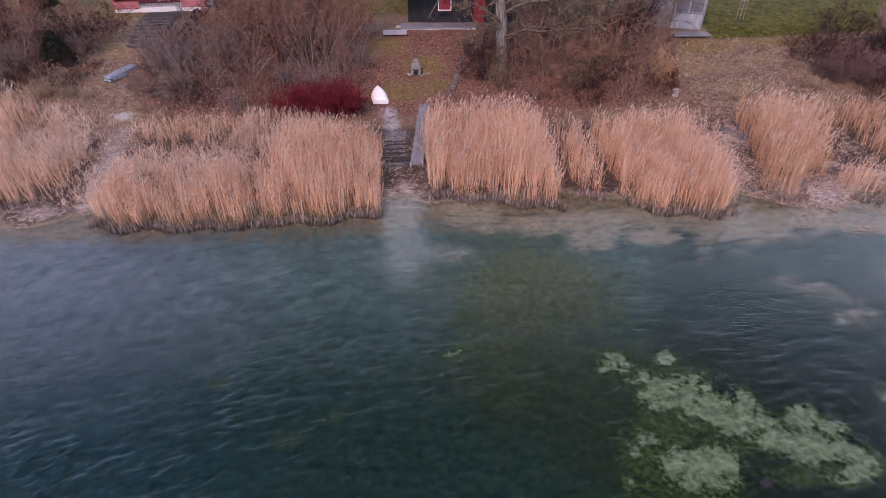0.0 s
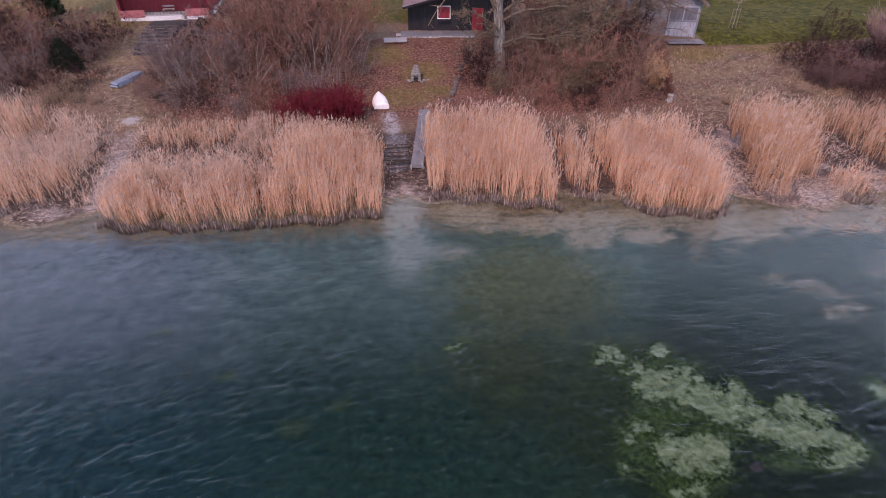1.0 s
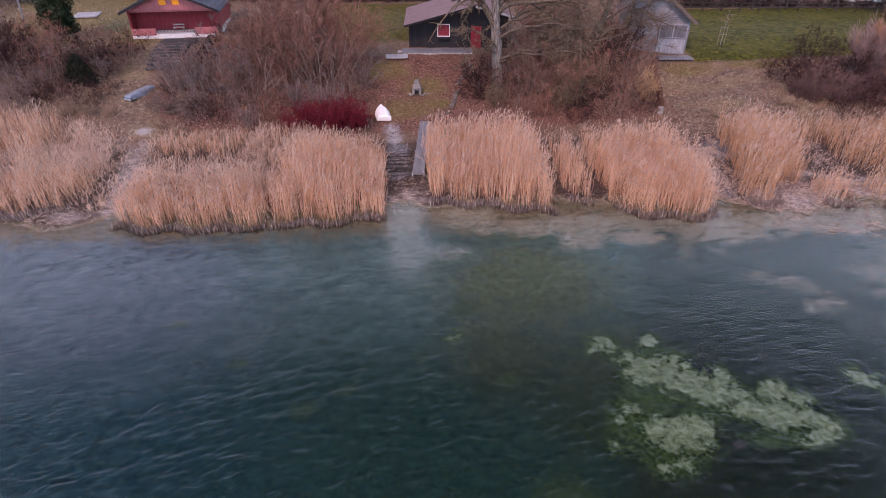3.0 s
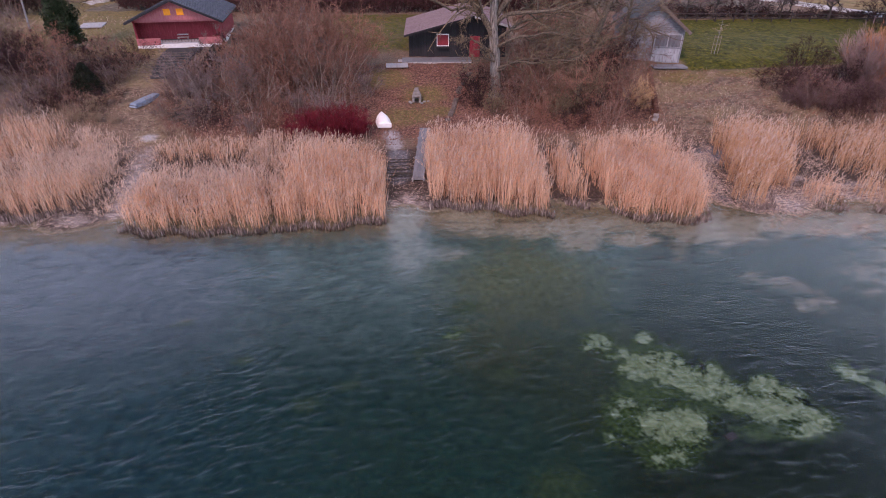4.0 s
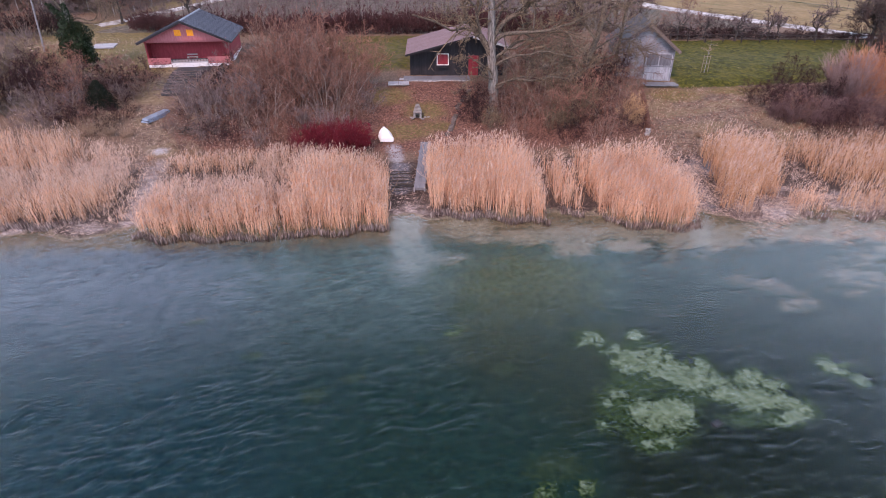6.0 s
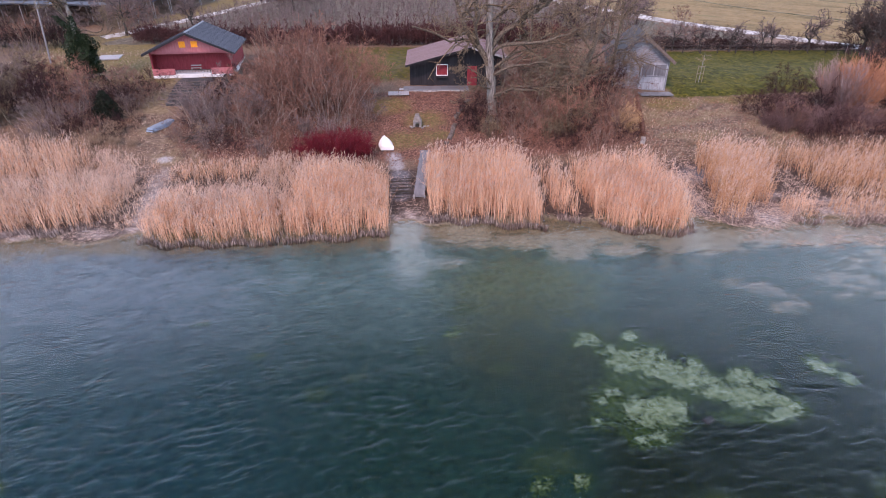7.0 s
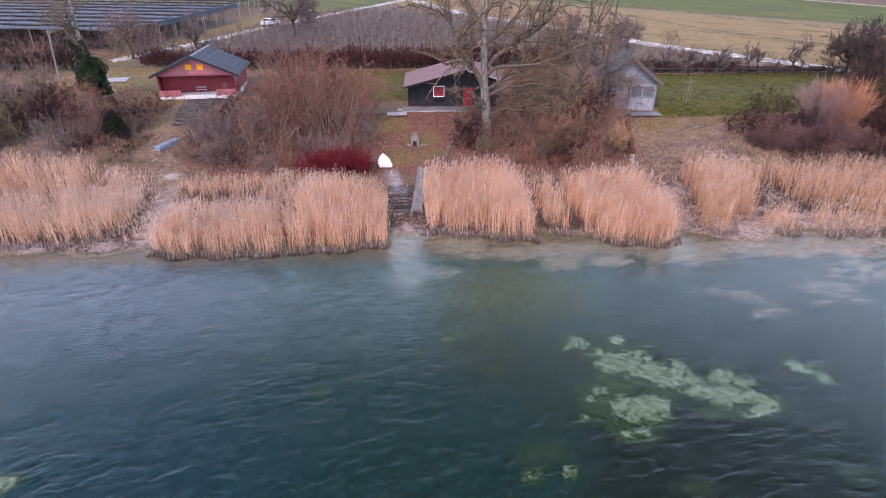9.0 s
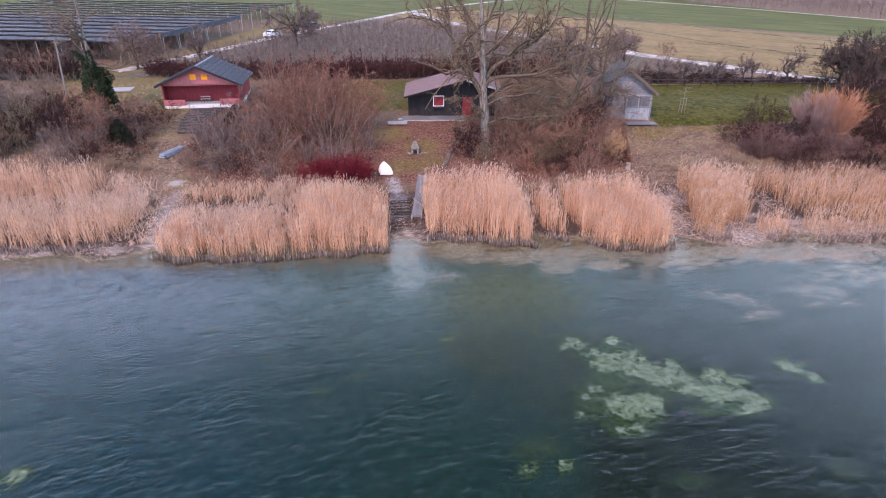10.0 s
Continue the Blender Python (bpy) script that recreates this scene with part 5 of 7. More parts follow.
LIMBS_WEST = [
    ([(-0.3, 0, 5.2), (-1.37, 0, 6.9), (-2.2, 0.1, 8.0), (-2.9, 0.2, 9.3), (-3.3, 0.3, 10.4), (-3.7, 0.4, 11.6), (-4.0, 0.5, 13.4), (-4.6, 0.6, 16)], 0.36),
    ([(-3.3, 0.3, 10.6), (-4.4, 0, 12.0), (-5.6, -0.3, 12.6), (-7.4, -0.5, 13.0), (-9.2, -0.4, 12.5)], 0.17),
    ([(-2.0, 0.1, 7.8), (-3.4, -0.5, 8.6), (-5.0, -0.8, 8.7), (-6.3, -1.0, 9.6)], 0.11),
    ([(-0.55, 0, 10.2), (-1.5, 0.3, 12.4), (-2.3, 0.5, 13.7), (-3.0, 0.6, 16)], 0.21)]
LIMBS_EAST = [
    ([(-0.3, 0, 6.8), (0.6, 0.2, 8.3), (2.5, 0.5, 9.5), (4.6, 0.7, 10.8), (6.2, 0.9, 11.9), (6.8, 1.0, 13.7), (7.2, 1.2, 16)], 0.28),
    ([(-0.2, 0, 6.2), (0.4, -0.3, 7.1), (3.6, -0.9, 7.6), (6.5, -1.2, 8.3), (9.4, -1.4, 9.9), (11.2, -1.5, 10.5)], 0.23),
    ([(0.1, -0.3, 2.6), (1.6, -1.0, 3.5), (2.9, -1.4, 3.3), (4.6, -1.7, 4.2), (6.0, -1.9, 3.9), (8.0, -1.7, 5.0), (10.4, -1.6, 5.5)], 0.15),
    ([(0.0, -0.3, 2.3), (1.2, -1.4, 3.0), (2.6, -2.4, 3.2), (4.4, -3.2, 2.8)], 0.10)]
LIMBS_MIXED = [
    ([(-0.2, -0.3, 3.6), (-1.6, -1.0, 5.0), (-3.1, -1.5, 5.7), (-4.6, -1.8, 5.2)], 0.11),
    ([(-0.1, -0.3, 3.2), (-1.2, -1.2, 3.9), (-2.3, -2.0, 3.4), (-3.2, -2.6, 2.6)], 0.08),
    ([(-0.3, 0.2, 7.4), (0.8, 0.8, 9.5), (1.15, 1.0, 11.5), (1.75, 1.2, 13.7), (2.1, 1.4, 16.5)], 0.17),
    ([(4.4, 0.7, 10.7), (5.7, 0.6, 11.4), (5.8, 0.6, 13.7), (5.6, 0.7, 16)], 0.11),
    ([(-0.1, -0.2, 4.4), (1.8, -1.0, 5.6), (4.2, -1.8, 5.9), (6.4, -2.4, 5.4), (8.2, -2.8, 5.6)], 0.15)]
LIMBS_INNER = [
    ([(-0.1, 0.2, 4.9), (2.2, 1.0, 6.4), (5.0, 1.8, 6.8), (8.0, 2.2, 7.6)], 0.16),
    ([(-0.5, 0.1, 9.0), (1.2, -0.6, 10.4), (2.8, -1.0, 12.4), (3.6, -1.2, 14.8)], 0.16),
    ([(-0.6, 0.1, 11.2), (0.4, 0.4, 13.5), (1.0, 0.6, 16.5)], 0.17),
    ([(2.6, 0.5, 9.5), (4.2, -0.4, 9.3), (6.0, -0.9, 9.9), (7.6, -1.0, 9.6)], 0.11),
    ([(-1.4, 0.1, 7.0), (-2.6, -0.9, 7.1), (-3.8, -1.4, 6.5)], 0.08)]
bare_tree("tree", 7.4, 19.1, 61, 0.54, [(0.15, 0, 0), (0.1, 0, 1.4), (-0.05, 0, 3.4), (-0.33, 0, 5.7), (-0.42, 0.1, 9.2), (-0.6, 0.2, 11.5), (-0.73, 0.2, 13.7), (-0.7, 0.2, 19)], LIMBS_WEST + LIMBS_EAST + LIMBS_MIXED + LIMBS_INNER, "huge old leafless tree with grey bark and mossy limbs", [M["limb_bark"], M["moss_twig"]], gens=((15, 0.36), (8, 0.48), (3, 0.5)), fine=0.015)
SECOND = [
    ([(1.5, 0, 6.9), (2.6, 0, 8.3), (4.1, -0.2, 9.5), (5.6, -0.3, 10.2)], 0.15),
    ([(1.5, 0, 7.8), (2.4, 0.2, 10), (2.9, 0.3, 12.5), (3.2, 0.4, 15.5)], 0.17),
    ([(1.1, 0, 5.2), (-0.3, 0.2, 7.0), (-1.4, 0.4, 8.6), (-2.0, 0.6, 11.5)], 0.15),
    ([(0.5, -0.2, 3.0), (2.5, -0.8, 4.0), (5.0, -1.2, 4.7), (6.6, -1.4, 4.4)], 0.12),
    ([(0.4, -0.2, 2.9), (-2.0, -1.0, 4.2), (-4.5, -1.5, 4.8), (-6.2, -1.8, 4.5)], 0.12),
    ([(0.8, -0.1, 4.2), (2.8, -0.6, 5.6), (4.8, -0.8, 6.4), (6.2, -0.9, 7.2)], 0.12),
    ([(0.7, 0.1, 4.0), (-1.4, 0.6, 5.6), (-3.4, 0.9, 6.2), (-5.0, 1.0, 7.0)], 0.12)]
bare_tree("tree", 16.4, 21.2, 62, 0.32, [(0, 0, 0), (0.4, 0, 2.9), (1.2, 0, 5.5), (1.5, 0, 7.1), (1.55, 0.1, 9.5), (1.45, 0.2, 12.5), (1.4, 0.2, 17)], SECOND, "leafless tree with spreading mossy branches over the shrubs", [M["limb_bark"], M["moss_twig"]], "limb_bark", gens=((13, 0.42), (7, 0.48), (3, 0.5)), fine=0.015)
bare_tree("tree", 20.6, 23.6, 63, 0.22, [(0, 0, 0), (0.1, 0, 2), (0.3, 0, 5), (0.5, 0.1, 9), (0.7, 0.2, 13)], [((0.2, 0, 3.4), (0.5, 0, 1), 6, 0.12), ((0.3, 0, 5), (-0.6, 0.1, 1), 5, 0.1), ((0.3, 0, 4.2), (0.8, -0.5, 0.5), 4.5, 0.1), ((0.5, 0, 7), (0.4, 0.3, 1), 5, 0.1)], "slim leafless tree beside the grey shed", [M["limb_bark"], TG], "limb_bark", gens=((10, 0.55), (7, 0.5), (5, 0.5)), fine=0.015)

bare_tree("tree", -36.5, 18.4, 66, 0.07, [(0, 0, 0), (-0.45, 0, 1.0), (-0.7, 0, 2.2), (-0.6, 0, 3.6), (-0.75, 0, 6.0)], [((-0.7, 0, 3.2), (-0.6, 0, 1), 3, 0.05), ((-0.6, 0, 4.2), (0.5, 0.1, 1), 3, 0.05), ((-0.7, 0, 5.2), (-0.3, -0.3, 1), 2.6, 0.04)], "slim crooked leafless tree with a pale stem", [M["stem_pale"], TG], "limb_bark", gens=((9, 0.5), (6, 0.5), (4, 0.5)), fine=0.012)

# ivy-clad tree by the red house
ivy_tree = bare_tree("tree", -35.3, 31.5, 64, 0.36, [(0, 0, 0), (0.05, 0, 2), (-0.2, 0, 5), (-0.3, 0.1, 8), (-0.2, 0.2, 13)], [((-0.2, 0, 5.5), (-0.8, 0, 1), 7, 0.17), ((-0.2, 0, 6.5), (0.25, 0.1, 1), 8, 0.18), ((-0.2, 0, 5.0), (0.9, -0.3, 0.5), 5, 0.10), ((-0.2, 0, 4.6), (1, 0.1, 0.1), 5, 0.08), ((-0.2, 0, 7.5), (-0.4, -0.3, 1), 6, 0.12)], "leafless tree with its trunk sheathed in dark green ivy", [M["limb_bark"], M["moss_twig"]], gens=((10, 0.55), (7, 0.5), (4, 0.5)), fine=0.015)


def leaf_cloud(name, parent, seed, n, sampler, size, material):
    rng = np.random.RandomState(seed)
    c = sampler(rng, n)
    a, b = rng.normal(size=(n, 3)), rng.normal(size=(n, 3))
    a /= np.linalg.norm(a, axis=1, keepdims=True)
    b = np.cross(a, b)
    b /= np.linalg.norm(b, axis=1, keepdims=True)
    s = rng.uniform(0.6, 1.2, n)[:, None] * size
    v = np.stack([c - a * s, c + b * s * 0.6, c + a * s, c - b * s * 0.6], 1).reshape(-1, 3)
    o = new(name, quads_mesh(name, v, np.arange(4 * n).reshape(-1, 4), [material]))
    o.parent = parent
    return o


def ivy_shape(rng, n):
    z = np.where(rng.uniform(0, 1, n) < 0.88, rng.uniform(0.6, 4.6, n), rng.uniform(4.4, 6.4, n))
    a = rng.uniform(0, 2 * np.pi, n)
    r = np.interp(z, (0.6, 1.4, 3.2, 4.4, 4.9, 6.4), (1.45, 1.5, 1.55, 1.2, 0.5, 0.25)) * (0.85 + 0.2 * np.sin(3 * a + z * 1.6) + 0.13 * np.sin(5 * a - 2.3 * z)) * rng.uniform(0.6, 1.12, n)
    fork = np.where((z > 4.5) & (rng.uniform(0, 1, n) < 0.5), -0.75 * (z - 4.4), 0.0)
    return np.stack([r * np.cos(a) - 0.05 - 0.06 * z + 0.1 + fork, r * np.sin(a), z], 1)


leaf_cloud("ivy", ivy_tree, 65, 13000, ivy_shape, 0.11, M["ivy"])["label"] = "dark green ivy"


def evergreen(x, y, tall, wide, seed):
    e = group_of("evergreen_shrub", pose(x, y, height(x, y) - 0.05), "dark evergreen shrub among bare bushes", "shrub")
    bm = bmesh.new()
    rod(bm, (0, 0, 0), (0, 0, tall * 0.8), 0.06, 0.02)
    part("stem", bm, M["dark_bark"], e)

    def shape(rng, n):
        z = rng.uniform(0.05, 1, n)
        a = rng.uniform(0, 2 * np.pi, n)
        r = wide / 2 * np.sqrt(1 - z ** 2) * (0.8 + 0.25 * np.sin(2 * a + 4 * z)) * rng.uniform(0.55, 1.05, n)
        return np.stack([r * np.cos(a), r * np.sin(a), z * tall], 1)
    leaf_cloud("foliage", e, seed, 4500, shape, 0.075, M["dark_leaf"])


evergreen(-28.6, 19.4, 2.8, 2.5, 71)
evergreen(-18.9, 25.4, 1.7, 1.9, 72)
evergreen(-18.0, 22.2, 1.3, 1.5, 74)

# fruit trees along the fence and far bare trees
FT = [((0, 0, 1.3), (-0.8, 0.1, 0.7), 2.6, 0.09), ((0, 0, 1.4), (0.9, 0.1, 0.6), 2.6, 0.09), ((0, 0, 1.6), (0.2, -0.6, 1), 2.4, 0.08), ((0, 0, 1.5), (-0.2, 0.7, 0.9), 2.4, 0.08), ((0, 0, 1.8), (0.4, 0.2, 1), 2.4, 0.07)]


def fruit_tree(x, y, s, seed, label, twig="twig_grey", fine=0.02, gens=((9, 0.55), (6, 0.5), (4, 0.5))):
    e = bare_tree("tree", x, y, seed, 0.15, [(0, 0, 0), (0.04, 0, 0.8), (0.0, 0, 1.7), (0.05, 0, 2.6)], FT, label, [M["dark_bark"], M[twig]], "dark_bark", gens, fine)
    e.scale = (s, s, s)


for k, (x, y, s) in enumerate([(55.3, 41.7, 1.25), (48.9, 42.2, 1.05), (44.2, 42.0, 0.95), (40.4, 43.2, 0.9), (36.5, 43.0, 1.0), (51.8, 44.6, 0.8), (46.3, 45.0, 0.7)]):
    fruit_tree(x, y, s, 80 + k, "small leafless fruit tree beside the lawn fence")
for k, (x, y, s) in enumerate([(60.6, 38.2, 1.7), (63.8, 36.8, 1.9), (67.5, 38.0, 2.0), (62.5, 40.5, 1.6), (61.8, 35.6, 1.4), (66, 41, 1.9)]):
    fruit_tree(x, y, s, 90 + k, "dark leafless tree with dense crooked branches", "twig_shade", 0.018, ((10, 0.6), (8, 0.55), (5, 0.55)))
for k, (x, y, s) in enumerate([(-19.3, 73, 2.3), (31, 52, 1.7), (26, 55, 1.6), (38, 60, 1.3), (-47, 50, 1.3), (-62, 52, 1.7), (-41, 56, 1.5), (-32, 58, 1.3)]):
    fruit_tree(x, y, s, 100 + k, "leafless tree with a hazy crown at the orchard's edge", "twig_grey", 0.014, ((11, 0.6), (8, 0.55), (7, 0.55)))


# ---- red house ----
def red_house():
    e = group_of("house", pose(-24.0, 30.9, 4.42, 0, 0, 6), "red wooden lake house with grey tiled gable roof", "house")
    w, dep, eave, apex = 4.2, 9.8, 2.75, 4.62
    part("plinth", cube(0, dep / 2 + 1.2, 0.1, 2 * w, dep - 2.4, 0.9), M["white_plinth"], e, "white rendered plinth")
    # walls: back room set behind a porch
    part("wall", cube(0, 1.65, 1.55, 2 * w - 0.1, 0.16, 2.4), M["red_paint"], e)
    for s in (-1, 1):
        part("wall", cube(s * (w - 0.08), dep / 2 + 0.8, 1.55, 0.16, dep - 1.9, 2.4), M["red_paint"], e)
    part("wall", cube(0, dep - 0.1, 1.55, 2 * w - 0.34, 0.16, 2.4), M["red_paint"], e)
    # panels and doors of the porch wall
    for cx, wd in ((-3.1, 1.9), (-1.0, 0.95), (1.35, 0.95), (3.1, 1.9)):
        d = part("panel", cube(cx, 1.545, 1.45, wd, 0.05, 2.0, bev=0.01), M["red_paint"], e)
        for k in range(int(wd / 0.24)):
            part("board", cube(cx - wd / 2 + 0.12 + k * 0.24, 1.51, 1.45, 0.2, 0.025, 1.92), M["red_paint"], d)
    # gable
    g = prism(bmesh.new(), [(-w - 0.05, eave - 0.12), (w + 0.05, eave - 0.12), (w + 0.05, eave + 0.08), (0, apex - 0.14), (-w - 0.05, eave + 0.08)], 0.0, 0.14)
    gable = part("gable", g, M["rose_paint"], e, "rose red boarded gable")
    for k in range(int(2 * w / 0.3)):
        cx = -w + 0.15 + k * 0.3
        top = eave + 0.05 + (apex - eave - 0.2) * (1 - abs(cx) / w)
        if top - eave > 0.05:
            part("board", cube(cx, -0.012, (eave - 0.1 + top) / 2, 0.27, 0.02, top - eave + 0.1), M["rose_paint"], gable)
    for cx in (-0.62, 0.62):
        s = part("shutter", cube(cx, -0.045, 3.45, 0.66, 0.04, 0.62, bev=0.01), M["orange_paint"], e, "bright orange shutter")
        part("batten", cube(cx, -0.075, 3.62, 0.6, 0.02, 0.06), M["orange_paint"], s)
        part("batten", cube(cx, -0.075, 3.28, 0.6, 0.02, 0.06), M["orange_paint"], s)
    part("beam", cube(0, 0.25, eave - 0.2, 2 * w + 0.1, 0.2, 0.16), M["rose_paint"], e)
    for cx in (-w + 0.1, w - 0.1):
        part("post", cube(cx, 0.22, 1.6, 0.18, 0.18, 2.1), M["red_paint"], e)
        part("wall", cube(cx, 0.94, 1.6, 0.12, 1.22, 2.1), M["red_paint"], e)
    # porch floor, parapets and plinth
    part("porch_floor", cube(0, 0.88, 0.42, 2 * w - 0.02, 1.7, 0.14), M["concrete"], e)
    part("porch_base", cube(-3.05, 0.1, 0.08, 2.3, 0.2, 0.36), M["white_plinth"], e, "white rendered porch base")
    part("porch_base", cube(3.05, 0.1, 0.08, 2.3, 0.2, 0.36), M["white_plinth"], e, "white rendered porch base")
    part("porch_base", cube(0.0, 0.0, 0.12, 3.7, 0.34, 0.5), M["white_plinth"], e, "white rendered porch base")
    for cx in (-3.05, 3.05):
        p = part("parapet", cube(cx, 0.1, 0.6, 2.3, 0.12, 0.66), M["rose_paint"], e, "rose boarded parapet")
        for k in range(4):
            part("board", cube(cx, 0.03, 0.36 + k * 0.155, 2.26, 0.022, 0.14), M["rose_paint"], p)
    part("rail", cube(0, 0.12, 0.78, 3.8, 0.05, 0.06), M["iron"], e, "dark rail")
    for k in range(12):
        part("baluster", cube(-1.75 + k * 0.318, 0.12, 0.56, 0.03, 0.03, 0.42), M["iron"], e)
    # roof slopes with battened sheets
    pitch = math.atan2(apex - eave, w)
    run = (w + 0.5) / math.cos(pitch)
    for s in (-1, 1):
        m = Matrix.Translation((0, dep / 2 - 0.25, apex)) @ Matrix.Rotation(s * pitch, 4, "Y")
        r = part("roof", cube(s * run / 2, 0, 0, run, dep + 1.1, 0.10, m=m), M["slate"], e, "blue grey tiled roof")
        rows, cols = 9, 22
        tile = bpy.data.meshes.new("tile")
        tb = cube(0, 0, 0, run / rows + 0.05, (dep + 1.1) / cols - 0.04, 0.035, bev=0.008)
        tb.to_mesh(tile)
        tb.free()
        tile.materials.append(M["slate"])
        for i in range(rows):
            for j in range(cols):
                lm = m @ Matrix.Translation((s * (i + 0.5) * run / rows, -(dep + 1.1) / 2 + (j + 0.5) * (dep + 1.1) / cols, 0.072)) @ Matrix.Rotation(s * radians(2.2), 4, "Y")
                share("tile", tile, r, lm)
        for j in range(cols + 1):
            part("rib", cube(s * run / 2, -(dep + 1.1) / 2 + j * (dep + 1.1) / cols, 0.10, run, 0.07, 0.05, m=m), M["rib"], r)
        part("verge", cube(s * run / 2, -dep / 2 - 0.56, -0.02, run, 0.05, 0.2, m=m), M["dark_wood"], e, "dark verge board")
        gm = bmesh.new()
        rod(gm, (s * (w + 0.52), -0.7, eave - 0.28), (s * (w + 0.52), dep + 0.2, eave - 0.28), 0.06)
        part("gutter", gm, M["iron"], e)
    rb = bmesh.new()
    rod(rb, (0, -0.8, apex + 0.08), (0, dep + 0.3, apex + 0.08), 0.11, n=8)
    part("ridge", rb, M["ridge_tile"], e)
    # terrace bench under the gable
    return e


red_house()


def porch_bench():
    e = group_of("bench", pose(-23.95, 31.9, 4.91, 0, 0, 6), "small white bench on the red house's porch", "bench")
    part("seat", cube(0, 0, 0.42, 1.3, 0.4, 0.05, bev=0.01), M["bench_paint"], e)
    part("backrest", cube(0, 0.2, 0.72, 1.3, 0.04, 0.16, bev=0.01), M["bench_paint"], e)
    e.scale = (0.85, 0.85, 0.8)
    for sx in (-0.55, 0.55):
        for sy in (-0.15, 0.17):
            part("leg", cube(sx, sy, 0.2, 0.06, 0.06, 0.4), M["bench_paint"], e)


porch_bench()


def terrace_steps():
    """Timber-edged steps in front of the red house."""
    e = group_of("garden_steps", pose(-23.2, 29.4, 0, 0, 0, 4), "weathered stone garden steps below the red house", "steps")
    part("landing", cube(-0.1, 0.2, 4.3, 3.6, 2.2, 0.26, bev=0.03), M["dark_stone"], e)
    n = 8
    for k in range(n):
        y = -1.3 - k * 0.82
        z = height(-23.2, 29.4 + y) + 0.14
        s = part("step", cube(-0.25 + 0.02 * k, y, z - 0.08, 3.1 - 0.04 * k, 0.8, 0.24, bev=0.025), M["dark_stone"], e)
        for j in range(6):
            part("edging_stone", cube(-1.5 + 0.02 * k + j * 0.5 + 0.05 * math.sin(j * 3 + k * 2), y - 0.36 + 0.03 * math.sin(j * 5 + k), z + 0.05 + 0.02 * math.sin(j * 2 + 3 * k), 0.44, 0.12, 0.1, bev=0.02), M["earth_stone"], s)


terrace_steps()


